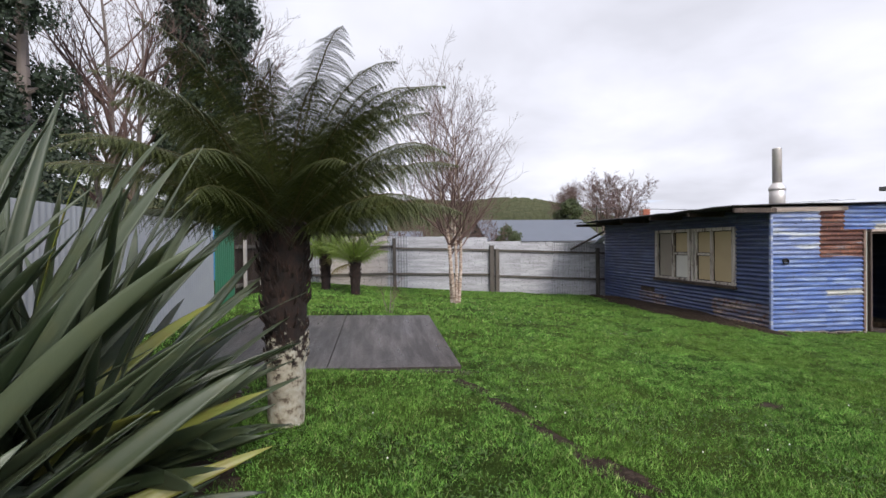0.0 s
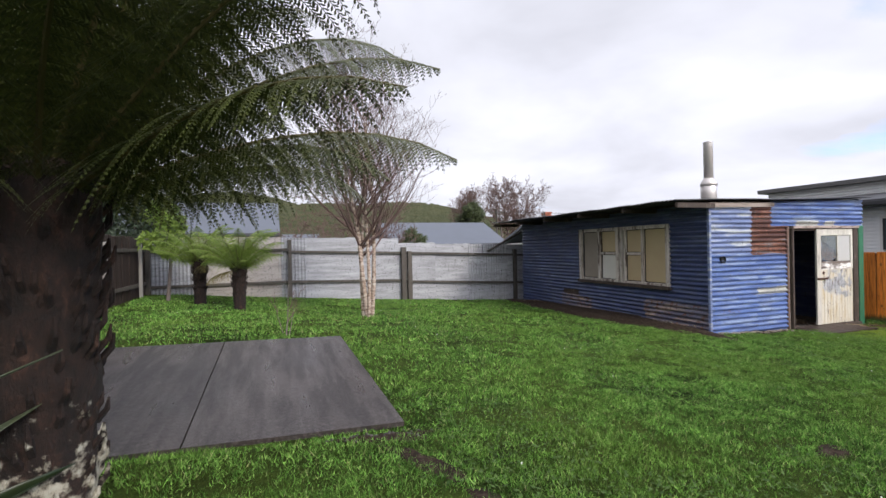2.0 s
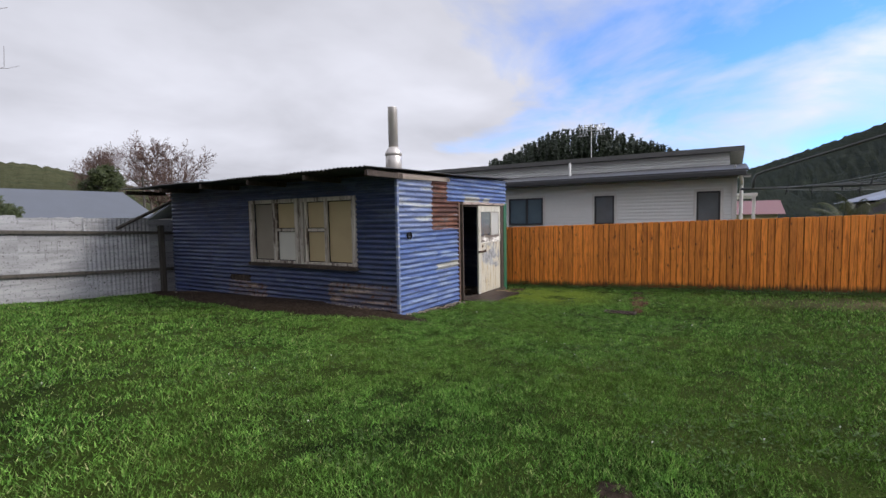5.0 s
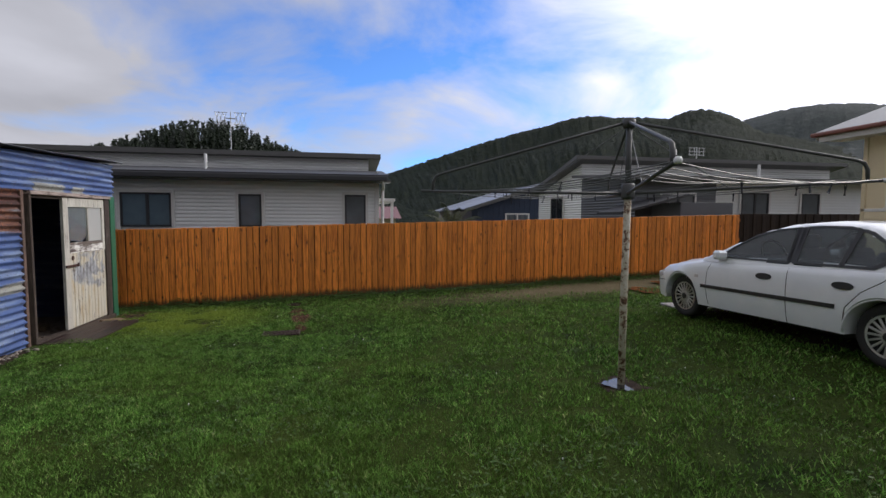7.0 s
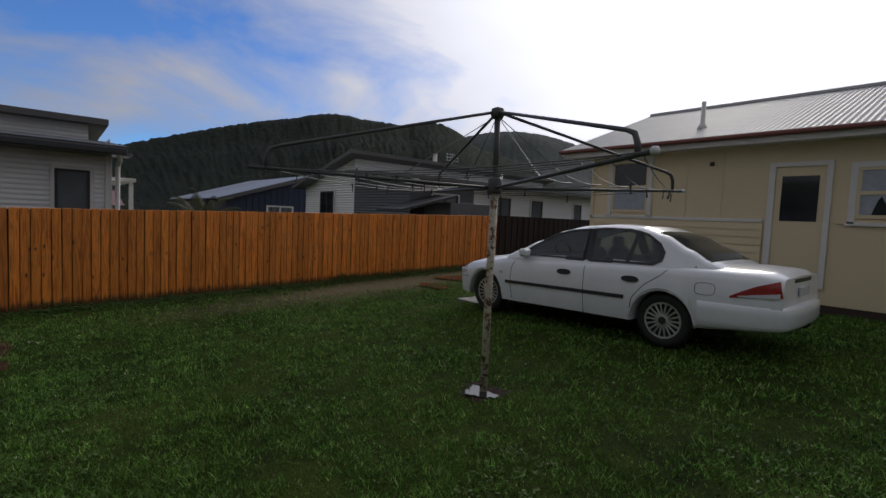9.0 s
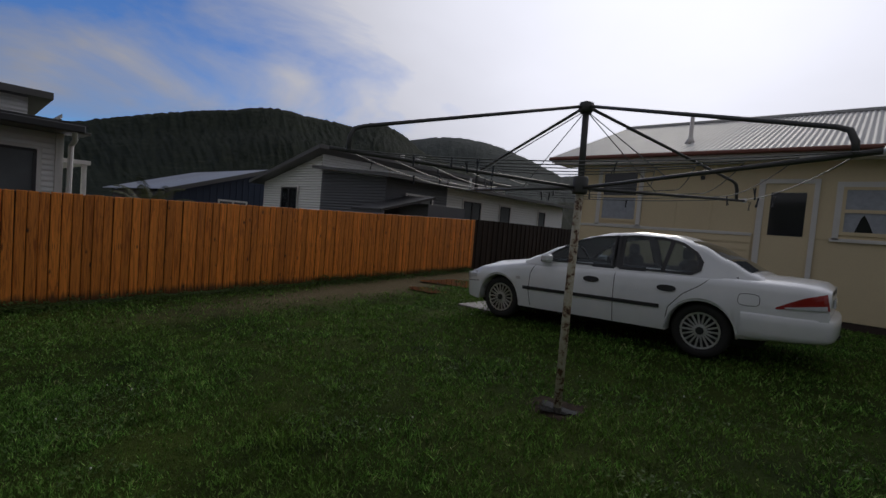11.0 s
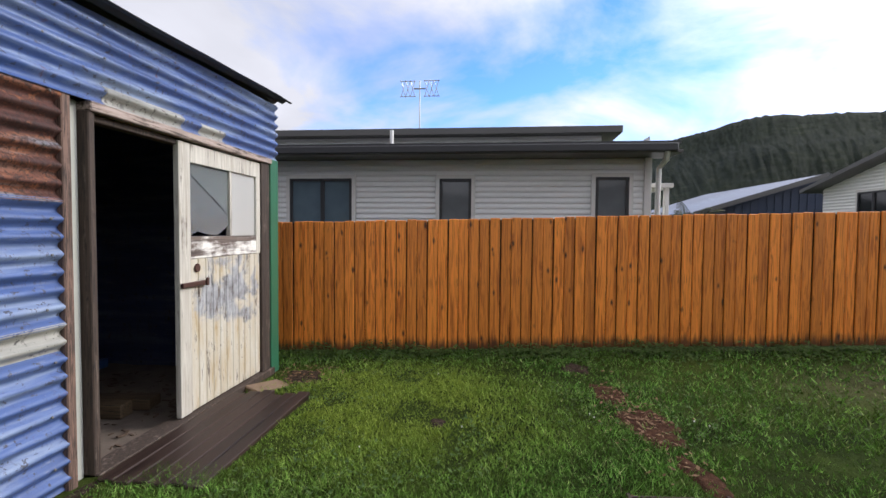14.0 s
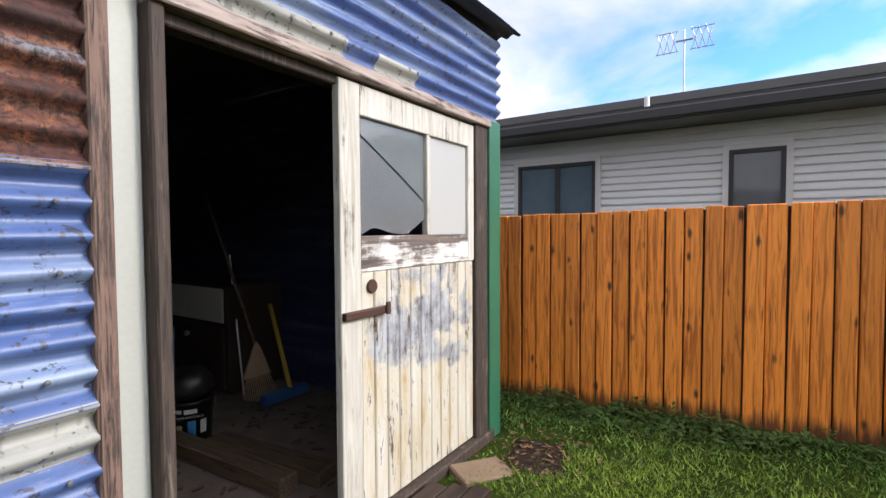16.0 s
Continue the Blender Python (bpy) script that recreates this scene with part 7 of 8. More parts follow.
# ---- houses beyond the back fence ----
def gable_house(at, w, d, wall_h, ridge_h, roof_m, wall_m, label, rz=0.0):
    h = thing("house", at, label, "house", rz=rz)
    part("wall", Geo().box(-w / 2, w / 2, -d / 2, d / 2, -0.5, wall_h), wall_m, h)
    e = 0.5
    part("roof", Geo().prism([(-d / 2 - e, wall_h - 0.12), (0, ridge_h), (d / 2 + e, wall_h - 0.12), (d / 2 + e, wall_h - 0.25), (0, ridge_h - 0.15), (-d / 2 - e, wall_h - 0.25)], lambda u, v, q: (q, u, v), -w / 2 - e, w / 2 + e), roof_m, h)
    part("gutter", Geo().box(-w / 2 - e, w / 2 + e, -d / 2 - e - 0.1, -d / 2 - e, wall_h - 0.3, wall_h - 0.15, 0.02), M_CHARCOAL, h)
    return h


gable_house((13.0, 40.0, -0.5), 8.4, 8.0, 2.2, 3.9, M_ROOF_GREY, M_CLAD, "low house with blue-grey iron roof")
gable_house((-3.6, 31.0, -0.2), 7.6, 8.0, 2.5, 4.2, M_ROOF_GREY, M_CREAM, "low house with pale grey iron roof")
gable_house((20.5, 31.0, -0.6), 7.0, 7.0, 2.1, 3.4, M_ROOF_GREY, M_CLAD, "low house behind the shed with brick chimney")
gable_house((2.2, 36.0, -0.2), 1.4, 3.0, 2.1, 2.6, M_ROOF_GREY, M_WHITE, "small white painted outbuilding behind the fence")
chimney = thing("chimney", (17.4, 29.5, 1.6), "red brick chimney beyond the shed", "chimney")
bmesh_ = mesh_of("brick", Geo().box(-0.11, 0.11, -0.05, 0.05, -0.035, 0.035, 0.005), M_BRICK)
for c in range(22):
    for (x, y, r) in ((-0.17, -0.23, 0), (0.07, -0.23, 0), (-0.23, 0.05, 90), (0.23, 0.05, 90)):
        ob = new("brick", bmesh_)
        ob.parent = chimney
        ob.location = (x + (0.06 if c % 2 else 0), y, c * 0.086 + 0.04)
        ob.rotation_euler = (0, 0, radians(r))
part("mortar", Geo().box(-0.25, 0.25, -0.2, 0.25, 0, 1.9), M_CONCRETE, chimney)
pole = thing("power_pole", (24.0, 50.0, -0.5), "distant timber power pole with crossarm", "power pole")
part("pole", Geo().tube([(0, 0, 0), (0, 0, 6.0)], [0.14, 0.10], 8), M_FENCEPOST, pole)
part("crossarm", Geo().box(-0.9, 0.9, -0.05, 0.05, 5.5, 5.62), M_FENCEPOST, pole)
for dx in (-0.8, 0.8):
    part("wire", Geo().tube([(dx, 0, 5.65), (dx + 9, -6, 5.0), (dx + 18, -12, 5.5)], 0.012, 4), M_CHARCOAL, pole)


# ---- inside the shed ----
M_DIRTFLOOR = worn("dusty dirt and concrete floor", (0.17, 0.135, 0.11), (0.045, 0.035, 0.03), 0.9, scale=5.0, grain=50.0, amount=0.9, bmp=0.6)
g = Geo().grid([[(8.1 + 4.4 * i / 22, 9.42 + 6.8 * j / 34, -0.555 + 0.02 * noise.noise((i * 0.6, j * 0.6, 1))) for i in range(23)] for j in range(35)])
solid("floor", g, M_DIRTFLOOR, "dusty shed floor strewn with debris", "floor", "structure", fix=False, smooth=True)
M_OLDBEAM = timber("grimy timber beam", (0.11, 0.075, 0.042), (0.03, 0.021, 0.014), axis=0, grain=24.0, rough=0.8, per_object=0.4)
for (x, y, z, L, w, h, r) in ((11.17, 10.40, -0.555, 1.1, 0.13, 0.11, 94), (11.36, 10.25, -0.555, 0.95, 0.16, 0.09, 97)):
    ob = solid("timber_beam", Geo().box(-L / 2, L / 2, -w / 2, w / 2, 0, h, 0.008), M_OLDBEAM, "rough timber beam lying on the shed floor", "timber beam", group="beams on the floor", at=(x, y, z))
    ob.rotation_euler = (0, 0, radians(r))
M_PAIL = worn("black plastic pail", (0.012, 0.012, 0.014), None, 0.4)
M_LABELW = worn("pale label", (0.55, 0.55, 0.5), None, 0.5)
M_LABELB = worn("blue label", (0.04, 0.20, 0.42), None, 0.5)
M_LABELY = worn("cream label", (0.5, 0.47, 0.3), None, 0.5)
pail = thing("pail", (11.31, 11.02, -0.55), "black plastic pail with printed pale and blue label", "pail")
part("body", Geo().lathe([(0.13, 0.0), (0.145, 0.26), (0.152, 0.262), (0.152, 0.28), (0.14, 0.28), (0.125, 0.02), (0.001, 0.02)], 28), M_PAIL, pail, smooth=True)


def on_pail(a0, a1, z0, z1, m, lift=0.002, name="label_mark"):
    r = lambda z: 0.13 + 0.015 * z / 0.26 + lift
    rows = [[(r(z) * math.cos(a), r(z) * math.sin(a), z) for a in [radians(a0 + (a1 - a0) * i / 6) for i in range(7)]] for z in (z0, z1)]
    part(name, Geo().grid(rows), m, pail)


on_pail(-156, -140, 0.21, 0.235, M_LABELW)
on_pail(-134, -102, 0.205, 0.235, M_LABELW)
on_pail(-126, -106, 0.05, 0.155, M_LABELB)
on_pail(-156, -140, 0.06, 0.13, M_LABELY)
on_pail(-94, -76, 0.06, 0.15, M_LABELW)
part("handle", Geo().tube([(0.155 * math.cos(t), -0.05 - 0.05 * math.sin(t), 0.25 - 0.13 * math.sin(t)) for t in [math.pi * i / 12 for i in range(13)]], 0.003, 5), M_WIRE, pail)
cur = bpy.data.curves.new("pail_words", "FONT")
cur.body, cur.size, cur.align_x = "CAR CARE PACK", 0.022, "CENTER"
words = new("label_words", cur)
words.data.materials.append(M_LABELW)
words.parent = pail
words.matrix_basis = pose(0, 0, 0, 0, 0, -28) @ Matrix.Translation((0, -0.147, 0.178)) @ pose(0, 0, 0, 87, 0, 0)
bag = thing("rubbish_bag", (11.31, 11.04, -0.28), "black plastic bag bulging from the pail", "bag")
part("bag", Geo().lathe([(0.12, 0.0), (0.16, 0.06), (0.15, 0.14), (0.09, 0.20), (0.02, 0.22), (0.001, 0.22)], 18), M_PAIL, bag, smooth=True)
M_RAKE = worn("tan plastic rake", (0.42, 0.30, 0.18), None, 0.5)
rake = thing("leaf_rake", (11.92, 11.15, -0.53), "tan plastic leaf rake leaning in the shed", "rake")
for k in range(15):
    a = radians(-28 + 4 * k)
    g = Geo().tube([(0, 0, 0.46), (0.30 * math.sin(a), -0.03, 0.46 - 0.38 * math.cos(a)), (0.33 * math.sin(a), -0.06, 0.46 - 0.43 * math.cos(a))], 0.004, 4)
    part("tine", g, M_RAKE, rake)
part("fan", Geo().prism([(0.0, 0.50), (-0.03, 0.46), (-0.13, 0.22), (0.13, 0.22), (0.03, 0.46)], lambda u, v, d: (u, d, v), -0.012, 0.0), M_RAKE, rake)
part("handle", Geo().tube([(0, 0, 0.46), (-0.12, 0.5, 1.75)], 0.013, 7), M_OLDBEAM, rake)
M_YELLOW = worn("yellow handle", (0.55, 0.38, 0.03), None, 0.5)
M_BLUEPL = worn("blue plastic", (0.03, 0.10, 0.25), None, 0.5)
broom = thing("broom", (12.12, 11.05, -0.54), "blue headed broom with yellow handle", "broom")
part("head", Geo().box(-0.22, 0.22, -0.04, 0.04, 0.0, 0.09, 0.01), M_BLUEPL, broom)
part("handle", Geo().tube([(0.05, 0, 0.08), (0.12, 0.35, 0.75)], 0.02, 8), M_YELLOW, broom)
cab = thing("old_cabinet", (11.93, 12.75, -0.55), "old dark cabinet with white drawer front", "cabinet", rz=-90)
M_DARKPAINT = worn("dark brown paint", (0.05, 0.032, 0.025), None, 0.6)
part("body", Geo().box(0, 1.2, 0, 0.55, 0, 0.95, 0.01), M_DARKPAINT, cab)
part("drawer", Geo().box(0.05, 1.15, -0.02, 0.0, 0.62, 0.92, 0.008), M_TRIM, cab, "white drawer front")
part("knob", Geo().lathe([(0.02, 0), (0.025, -0.03), (0.001, -0.04)], 10, (0.6, -0.02, 0.48), "y"), M_ALU, cab)
part("door", Geo().box(0.05, 1.15, -0.02, 0.0, 0.04, 0.58, 0.008), M_DARKPAINT, cab)
rng = random.Random(9)
for k in range(6):
    x, y = 11.15 + 0.14 * k, 12.9 + 0.1 * (k % 3)
    ob = solid("tool_pole", Geo().tube([(0, 0, 0), (rng.uniform(-0.15, 0.15), 0.35, rng.uniform(1.4, 1.85))], 0.016, 7), M_OLDBEAM, "long tool handle leaning inside the shed", "tool handle", group="leaning tools", at=(x, y, -0.54))
ob = solid("steel_rod", Geo().tube([(0, 0, 0), (0.02, 0.2, 1.2)], 0.008, 6), M_ALU, "thin bright steel rod leaning inside", "rod", at=(12.0, 11.45, -0.54))
tub = thing("white_tub", (11.45, 11.95, -0.54), "white plastic tub on a crate in the shed", "tub")
part("tub", Geo().lathe([(0.09, 0.62), (0.11, 0.95), (0.115, 0.96), (0.1, 0.96)], 18), M_WHITE, tub, smooth=True)
part("crate", Geo().box(-0.16, 0.16, -0.16, 0.16, 0.0, 0.62, 0.01), M_BLUEPL, tub)
M_CHIP = worn("wood chips and leaf litter", (0.10, 0.065, 0.045), (0.04, 0.03, 0.02), 0.9)
g = Geo()
for k in range(420):
    x, y = rng.uniform(10.4, 12.2), rng.uniform(9.45, 12.6)
    s = rng.uniform(0.008, 0.035)
    g.box(-s, s, -s * 0.35, s * 0.35, 0, s * 0.3, 0.001, Matrix.Translation((x, y, -0.548)) @ pose(0, 0, 0, 0, rng.uniform(-15, 15), rng.uniform(0, 180)))
solid("debris", g, M_CHIP, "wood chips and dry leaves on the shed floor", "debris", "stuff", fix=False)


# ---- soil, litter and stones ----
def soil_mat(name, a, b, c):
    def build(nt, bsdf):
        vec = coords(nt)
        n = noise_of(nt, vec, 22.0, 6.0, 0.7)
        col = ramp(nt, n, [(0.3, a), (0.5, b), (0.72, c)])
        nt.links.new(col, bsdf.inputs["Base Color"])
        bsdf.inputs["Roughness"].default_value = 0.95
        bsdf.inputs["Specular IOR Level"].default_value = 0.12
        bump(nt, bsdf, n, 0.8, 0.02)

    return material(name, build)


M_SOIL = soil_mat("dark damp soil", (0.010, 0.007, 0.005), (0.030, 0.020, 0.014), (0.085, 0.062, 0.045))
M_REDSOIL = soil_mat("rusty soil", (0.018, 0.008, 0.005), (0.050, 0.022, 0.012), (0.10, 0.05, 0.028))
PATCHES = []


def soil_patch(x, y, rx, ry, rz, mat, seed, label, lift=0.0):
    """A low, ragged mound of bare earth that follows the lawn."""
    c, s = math.cos(radians(rz)), math.sin(radians(rz))
    rows = []
    for j in range(7):
        k = j / 6
        row = []
        for i in range(36):
            a = 2 * math.pi * i / 36
            w = (1 + 0.5 * noise.noise((math.cos(a) * 1.6 + seed, math.sin(a) * 1.6, seed)) + 0.25 * noise.noise((math.cos(a) * 5 + seed, math.sin(a) * 5, seed))) * max(0.001, k)
            u, v = rx * w * math.cos(a), ry * w * math.sin(a)
            px, py = x + u * c - v * s, y + u * s + v * c
            row.append((px, py, ground_z(px, py) + 0.010 * (1 - k ** 3) - 0.012 * k ** 4 + 0.002 + lift * (1 - k ** 3)))
        rows.append(row)
    PATCHES.append((x, y, rx * 0.75, ry * 0.75, c, s))
    return solid("soil_patch", Geo().grid(rows, closed=True), mat, label, "bare soil", "structure", fix=False, smooth=True)


soil_patch(7.76, 12.6, 0.62, 3.8, 0, M_SOIL, 1.0, "dark bare soil strip along the shed wall", 0.13)
soil_patch(9.1, 9.16, 1.15, 0.16, 2, M_SOIL, 2.0, "stony soil at the foot of the shed")
soil_patch(12.08, 6.05, 0.34, 0.17, 4, M_REDSOIL, 3.0, "rusty bare soil in the lawn")
soil_patch(11.40, 5.93, 0.46, 0.20, 8, M_REDSOIL, 4.0, "rusty bare soil in the lawn")
soil_patch(10.70, 5.86, 0.26, 0.11, 10, M_REDSOIL, 31.0, "rusty bare soil in the lawn")
soil_patch(12.85, 6.20, 0.24, 0.15, 0, M_SOIL, 32.0, "bare soil in the lawn near the fence")
soil_patch(1.74, 3.70, 0.36, 0.14, -62, M_SOIL, 5.0, "bare soil in the lawn")
soil_patch(1.05, 5.98, 0.42, 0.13, -4, M_SOIL, 6.0, "dirt along the slab edge")
soil_patch(1.17, 5.50, 0.42, 0.11, -64, M_SOIL, 21.0, "worn track across the lawn")
soil_patch(1.40, 4.85, 0.42, 0.09, -66, M_SOIL, 22.0, "worn track across the lawn")
soil_patch(1.58, 4.25, 0.36, 0.09, -68, M_SOIL, 23.0, "worn track across the lawn")
soil_patch(1.90, 3.10, 0.34, 0.10, -64, M_SOIL, 24.0, "worn track across the lawn")
soil_patch(4.0, 4.9, 0.25, 0.12, 20, M_SOIL, 7.0, "bare soil in the lawn")
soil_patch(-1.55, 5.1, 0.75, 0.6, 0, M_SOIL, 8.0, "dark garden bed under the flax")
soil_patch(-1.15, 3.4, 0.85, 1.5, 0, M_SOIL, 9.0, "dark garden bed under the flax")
soil_patch(11.3, 7.45, 0.10, 0.07, 0, M_SOIL, 11.0, "bare soil in the lawn")
soil_patch(7.0, 2.54, 0.30, 0.24, 0, M_SOIL, 12.0, "muddy soil round the hoist pole")
soil_patch(12.35, 8.9, 0.35, 0.22, 20, M_SOIL, 13.0, "leaf litter beside the shed corner")
soil_patch(8.0, -0.85, 2.3, 0.75, 0, M_SOIL, 14.0, "dark bare ground under the car")

# rusty grate lying in the lawn
M_GRATE = worn("rusty brown iron", (0.035, 0.016, 0.012), (0.018, 0.009, 0.007), 0.5, 0.3, scale=9.0)
grate = thing("drain_grate", (10.27, 6.08, ground_z(10.27, 6.08) + 0.012), "rusty brown slatted drain grate in the lawn", "grate", rz=-86)
grate.scale = (0.85, 0.72, 1.0)
for k in range(11):
    part("slat", Geo().box(-0.30, 0.30, -0.19 + 0.036 * k, -0.17 + 0.036 * k, 0.0, 0.018, 0.003), M_GRATE, grate)
for s in (-1, 1):
    part("side_bar", Geo().box(s * 0.30 - 0.012, s * 0.30 + 0.012, -0.20, 0.21, -0.01, 0.022, 0.003), M_GRATE, grate)

rng = random.Random(51)
M_STONE = worn("pale garden stone", (0.26, 0.22, 0.18), (0.14, 0.11, 0.09), 0.85, per_object=0.5, grain=30.0)


def stone_mesh(seed):
    g = Geo()
    rows = []
    for j in range(5):
        ph = math.pi * (j / 4 - 0.5)
        rows.append([(math.cos(a) * max(0.03, math.cos(ph)) * (1 + 0.3 * noise.noise((math.cos(a) + seed, math.sin(a), ph))), math.sin(a) * max(0.03, math.cos(ph)) * 0.8, 0.55 * math.sin(ph)) for a in [2 * math.pi * i / 7 for i in range(7)]])
    g.grid(rows, closed=True, caps=True)
    return mesh_of("stone", g, M_STONE, True)


STONES = [stone_mesh(s) for s in (1.0, 4.0, 9.0)]
M_STONE_DARK = worn("dark wet garden stone", (0.065, 0.055, 0.05), (0.03, 0.025, 0.022), 0.6, per_object=0.5, grain=30.0)
DARK_STONES = [stone_mesh(s) for s in (2.0, 6.0, 8.0)]
for me in DARK_STONES:
    me.materials[0] = M_STONE_DARK


def stones(name, label, spots, shapes=None):
    t = thing(name, (0, 0, 0), label, "stones")
    for (x, y, s) in spots:
        ob = new("stone", rng.choice(shapes or STONES))
        ob.parent = t
        ob.location = (x, y, ground_z(x, y) + s * 0.2 + (0.105 if 7.5 < x < 8.0 and y > 9.5 else 0.01))
        ob.rotation_euler = (rng.uniform(-0.3, 0.3), rng.uniform(-0.3, 0.3), rng.uniform(0, 6))
        ob.scale = (s, s * rng.uniform(0.7, 1.0), s * rng.uniform(0.6, 1.0))


stones("stone_edging", "small pale stones along the shed front", [(rng.uniform(8.1, 9.9), 9.22 - abs(rng.gauss(0, 0.07)), rng.uniform(0.012, 0.035)) for k in range(120)])
stones("stone_litter", "scattered stones in the soil by the shed wall", [(7.98 - abs(rng.gauss(0, 0.14)), rng.uniform(9.2, 15.5), rng.uniform(0.010, 0.035)) for k in range(110)])
stones("garden_stones", "dark round stones in the flax bed", [(-1.35 + rng.gauss(0, 0.3), 4.9 + rng.gauss(0, 0.35), rng.uniform(0.02, 0.05)) for k in range(40)], DARK_STONES)
stones("slab_edge_stones", "broken stones at the slab corner", [(1.0 + rng.gauss(0, 0.22), 6.0 + rng.gauss(0, 0.06), rng.uniform(0.006, 0.018)) for k in range(40)], DARK_STONES)

# leaf litter
M_LITTER = leafy("dead leaves", (0.10, 0.045, 0.02), (0.20, 0.12, 0.06), 0.8, 0.0)


def flat_leaves(g, x, y, s, rng, lift=0.012):
    z = ground_z(x, y) + lift
    a = rng.uniform(0, 2 * math.pi)
    d, e = Vector((math.cos(a), math.sin(a), rng.uniform(-0.3, 0.5))), Vector((-math.sin(a), math.cos(a), rng.uniform(-0.3, 0.3)))
    p = Vector((x, y, z))
    n = len(g.v)
    g.v += [tuple(p - d * s), tuple(p + e * s * 0.5), tuple(p + d * s), tuple(p - e * s * 0.5)]
    g.f.append((n, n + 1, n + 2, n + 3))


g = Geo()
for k in range(900):
    q = rng.random()
    if q < 0.35:
        x, y = 7.95 - abs(rng.gauss(0, 0.2)), rng.uniform(9.0, 15.8)
    elif q < 0.6:
        x, y = 11.6 + rng.gauss(0, 0.5), 5.98 + rng.gauss(0, 0.13)
    elif q < 0.75:
        x, y = 12.4 + rng.gauss(0, 0.2), 8.9 + rng.gauss(0, 0.18)
    else:
        x, y = 2.1 + rng.gauss(0, 0.8), 12.2 + rng.gauss(0, 0.5)
    flat_leaves(g, x, y, rng.uniform(0.010, 0.026), rng, 0.115 if q < 0.35 and x > 7.55 else 0.022)
solid("leaf_litter", g, M_LITTER, "brown dead leaves scattered on soil and grass", "leaf litter", "stuff", fix=False)

# ---- grass ----
LAWN_LINE = [(0.3, 0.5), (0.3, 3.6), (2.0, 4.6), (4.0, 5.4), (6.0, 6.4), (8.0, 7.1), (9.8, 8.0)]


def line_distance(x, y):
    best = 1e9
    for (ax, ay), (bx, by) in zip(LAWN_LINE, LAWN_LINE[1:]):
        dx, dy = bx - ax, by - ay
        t = min(1, max(0, ((x - ax) * dx + (y - ay) * dy) / (dx * dx + dy * dy)))
        best = min(best, math.hypot(x - ax - t * dx, y - ay - t * dy))
    return best


def lawn_here(x, y):
    if x > fence_x(y) - 0.03 or x < -2.7 or y > 16.8:
        return False
    if 7.98 < x < 12.6 and y > 9.22:
        return False
    if -2.2 < x < 1.19 and 6.22 < y < 9.38:
        return False
    if 10.45 < x < 11.8 and 8.58 < y < 9.3:
        return False
    for (px, py, rx, ry, c, s) in PATCHES:
        u, v = (x - px) * c + (y - py) * s, -(x - px) * s + (y - py) * c
        if (u / rx) ** 2 + (v / ry) ** 2 < 0.95 + 0.9 * noise.noise((x * 6, y * 6, 0)) and (ry > 2 or noise.noise((x * 11, y * 11, 3)) < 0.25):
            return False
    return True


def bare_share(x, y):
    """How worn the drive strip along the paling fence is."""
    k = max(0.0, 1 - 0.62 * abs(x + 0.13 * y - 12.9)) * min(1.0, max(0.0, (6.5 - y) * 0.16))
    return min(1.0, k * 1.25)


def grass_mat(nt, bsdf):
    """Blades: a shade for each, in paler and darker drifts over the lawn."""
    ge = nt.nodes.new("ShaderNodeNewGeometry")
    vec = coords(nt)
    col = ramp(nt, ge.outputs["Random Per Island"], [(0.0, (0.038, 0.095, 0.018)), (0.5, (0.120, 0.265, 0.046)), (0.90, (0.215, 0.375, 0.085)), (1.0, (0.34, 0.35, 0.16))])
    drift = noise_of(nt, vec, 6.5, 5.0, 0.62, 0.3)
    col = blend(nt, 1.0, col, ramp(nt, drift, [(0.34, 0.38), (0.52, 1.0), (0.70, 1.55)]), "MULTIPLY")
    tuft = noise_of(nt, vec, 42.0, 3.0, 0.6, 0.2)
    col = blend(nt, 1.0, col, ramp(nt, tuft, [(0.36, 0.30), (0.50, 1.0), (0.64, 1.40)]), "MULTIPLY")
    wide = noise_of(nt, vec, 0.6, 4.0, 0.6)
    col = blend(nt, ramp(nt, wide, [(0.42, 0.0), (0.68, 0.35)]), col, (0.13, 0.19, 0.03))
    # a mossy, yellower drift between the shed door and the paling fence
    away = nt.nodes.new("ShaderNodeVectorMath")
    away.operation = "DISTANCE"
    nt.links.new(vec, away.inputs[0])
    away.inputs[1].default_value = (11.7, 7.9, -0.5)
    moss = ramp(nt, calc(nt, "ADD", calc(nt, "MULTIPLY", away.outputs["Value"], 0.4), calc(nt, "MULTIPLY", wide, 0.5)), [(0.55, 0.75), (0.92, 0.0)])
    col = blend(nt, moss, col, blend(nt, tuft, (0.13, 0.17, 0.02), (0.38, 0.48, 0.08)))
    nt.links.new(col, bsdf.inputs["Base Color"])
    bsdf.inputs["Roughness"].default_value = 0.6
    bsdf.inputs["Specular IOR Level"].default_value = 0.08
    tr = nt.nodes.new("ShaderNodeBsdfTranslucent")
    nt.links.new(col, tr.inputs["Color"])
    mx = nt.nodes.new("ShaderNodeMixShader")
    mx.inputs[0].default_value = 0.14
    nt.links.new(bsdf.outputs[0], mx.inputs[1])
    nt.links.new(tr.outputs[0], mx.inputs[2])
    nt.links.new(mx.outputs[0], nt.nodes["Material Output"].inputs["Surface"])


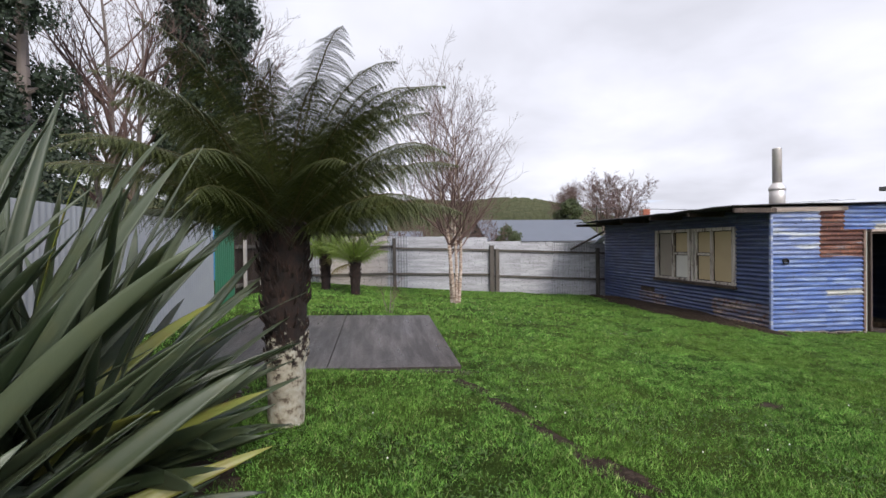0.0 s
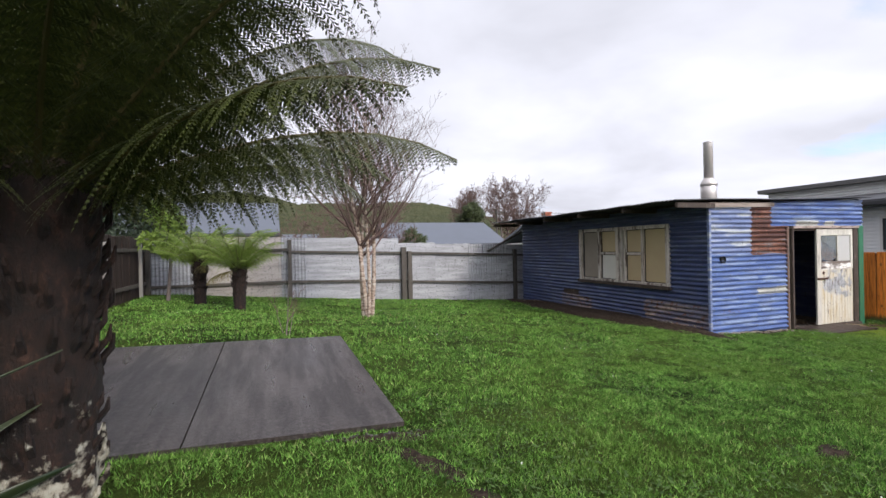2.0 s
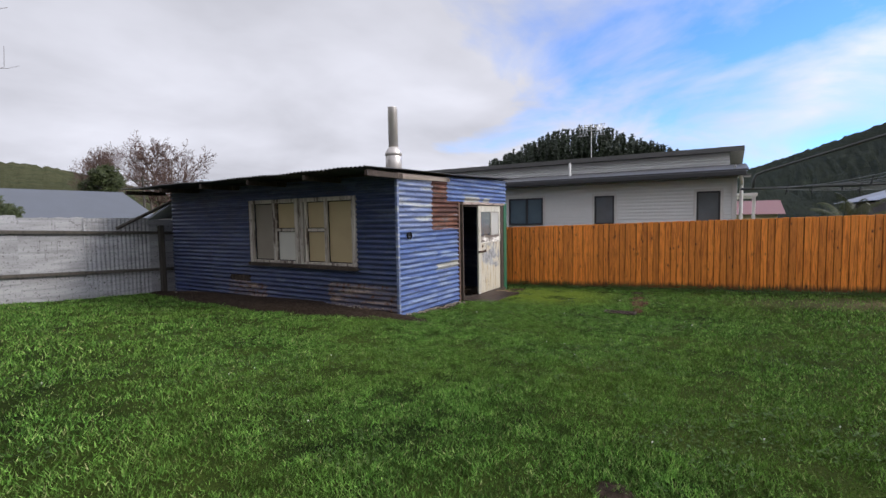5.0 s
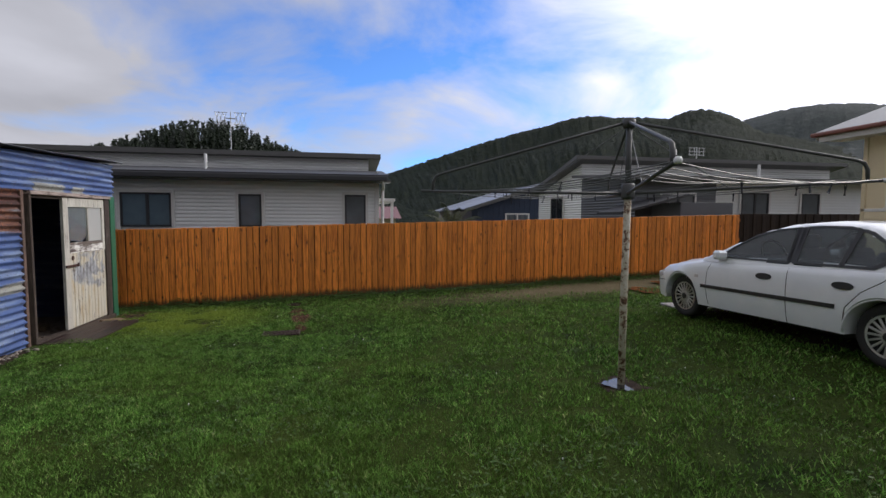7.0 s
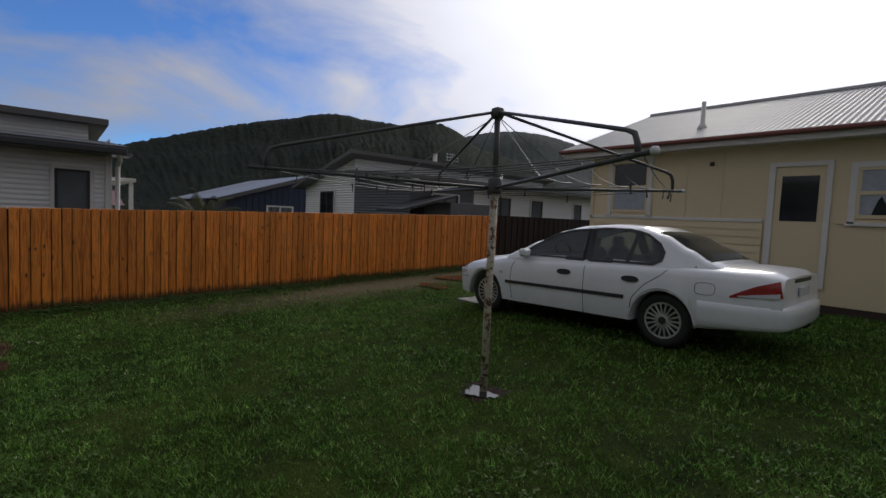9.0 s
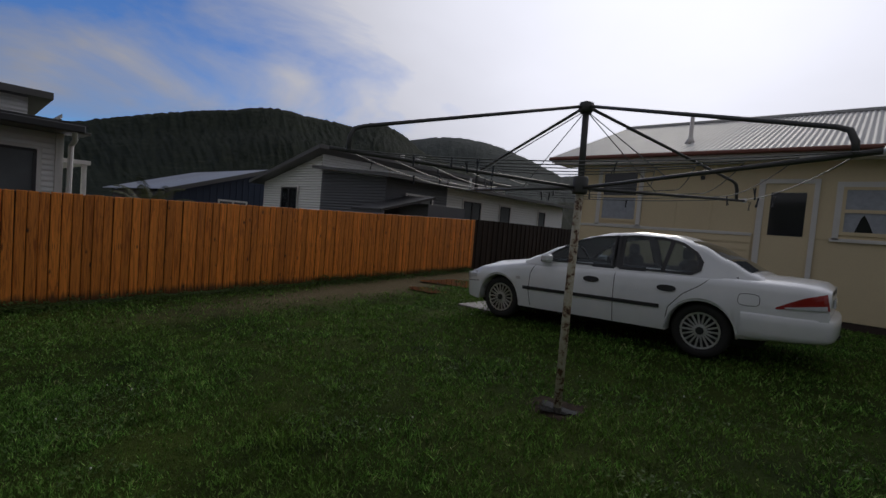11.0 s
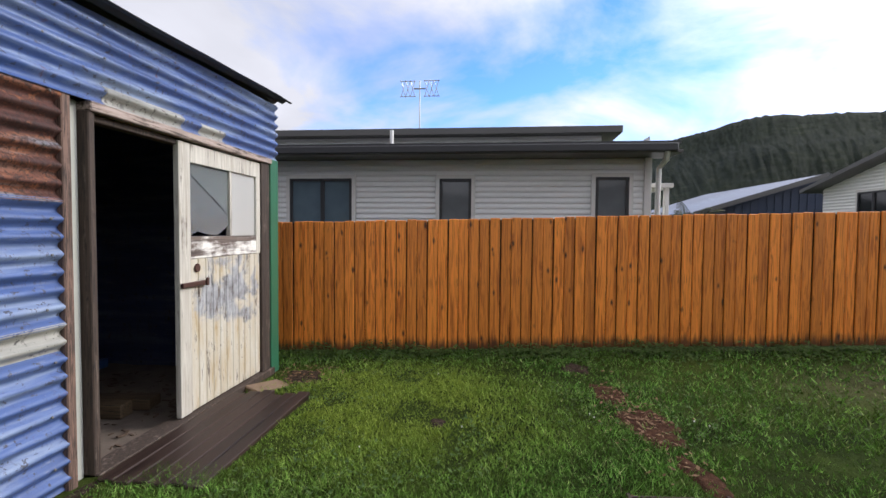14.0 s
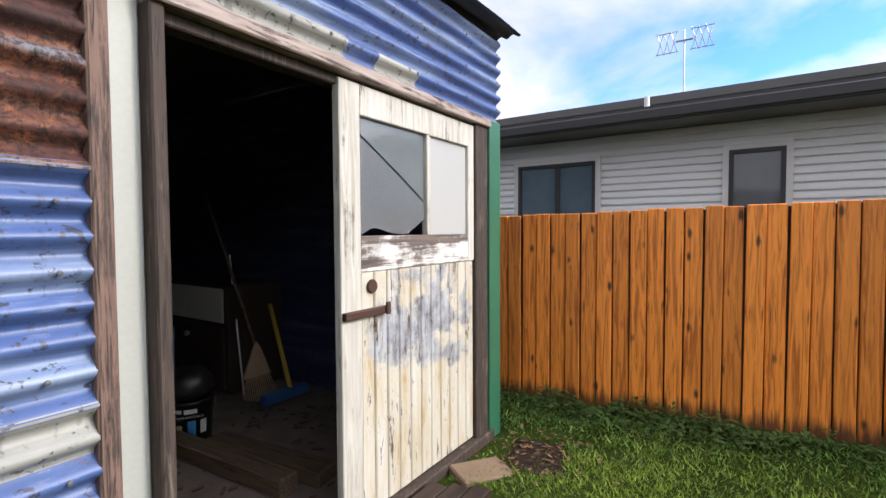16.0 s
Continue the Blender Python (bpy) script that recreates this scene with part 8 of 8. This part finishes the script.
M_GRASS = material("grass blade", grass_mat)
M_CLOVER = leafy("clover leaf", (0.026, 0.060, 0.014), (0.105, 0.165, 0.050), 0.55, 0.12, 0.10)
rng = random.Random(99)
verts, tris = [], []
for i0 in range(-6, 30):
    for j0 in range(-10, 36):
        cx, cy = i0 * 0.5 + 0.25, j0 * 0.5 + 0.25
        if cx < -3.2 or cx > 15 or cy < -4.8 or cy > 17:
            continue
        d = line_distance(cx, cy)
        dens = 8000 if d < 1.6 else 4600 if d < 2.6 else 2200 if d < 4.2 else 1000
        wide = 1.0 if d < 1.6 else 1.3 if d < 2.6 else 1.8 if d < 4.2 else 2.8
        for q in range(int(dens * 0.25)):
            x, y = i0 * 0.5 + rng.random() * 0.5, j0 * 0.5 + rng.random() * 0.5
            clump = noise.noise((x * 1.7, y * 1.7, 5.0)) + 0.6 * noise.noise((x * 5.0, y * 5.0, 9.0))
            if clump < -0.28 and rng.random() < 0.55:
                continue
            if rng.random() < bare_share(x, y) or not lawn_here(x, y):
                continue
            z = ground_z(x, y) - 0.004
            h = (0.018 + 0.026 * rng.random()) * (1.0 + 0.7 * clump) * (1 + 0.12 * (wide - 1))
            a = rng.uniform(0, 6.283)
            w = 0.0031 * wide * rng.uniform(0.7, 1.3)
            ca, sa = math.cos(a) * w, math.sin(a) * w
            b = rng.uniform(0, 6.283)
            ln = h * rng.uniform(0.2, 1.3)
            n = len(verts)
            verts += [(x - ca, y - sa, z), (x + ca, y + sa, z), (x + math.cos(b) * ln, y + math.sin(b) * ln, z + h)]
            tris.append((n, n + 1, n + 2))
g = Geo()
g.v, g.f = verts, tris
solid("grass", g, M_GRASS, "short damp green lawn grass", "grass", "stuff", fix=False)

g = Geo()
M_FLOWER = worn("white clover flower", (0.75, 0.74, 0.70), None, 0.7)
fl = Geo()
for k in range(130000):
    x, y = rng.uniform(-2.6, 14.0), rng.uniform(-4.0, 16.5)
    if noise.noise((x * 0.8 + 3, y * 0.8, 2.0)) + 0.5 * noise.noise((x * 2.6, y * 2.6, 4.0)) < 0.12 or not lawn_here(x, y) or rng.random() < bare_share(x, y) * 0.7:
        continue
    d = line_distance(x, y)
    if d > 3 and rng.random() < 0.5:
        continue
    flat_leaves(g, x, y, rng.uniform(0.008, 0.021), rng, rng.uniform(0.012, 0.036))
    if rng.random() < 0.005:
        z = ground_z(x, y)
        fl.lathe([(0.002, 0.03), (0.005, 0.034), (0.005, 0.040), (0.001, 0.043)], 6, (x, y, z))
# rank weeds along the foot of the paling fence
for k in range(17000):
    y = rng.uniform(-5.4, 10.0)
    x = fence_x(y) - 0.05 - abs(rng.gauss(0, 0.20))
    if y > 9.2 and x < 12.6:
        continue
    if noise.noise((y * 1.3, 0, 6.0)) < -0.1 and rng.random() < 0.7:
        continue
    flat_leaves(g, x, y, rng.uniform(0.012, 0.034), rng, rng.uniform(0.01, 0.22) * max(0.15, 1 - (fence_x(y) - x) * 2) * (0.6 + 0.8 * noise.noise((x * 3, y * 3, 8))))
solid("clover", g, M_CLOVER, "clover and broad-leaved weeds in the lawn", "weeds", "stuff", fix=False)
solid("clover_flowers", fl, M_FLOWER, "tiny white clover flowers in the lawn", "flowers", "stuff", fix=False)
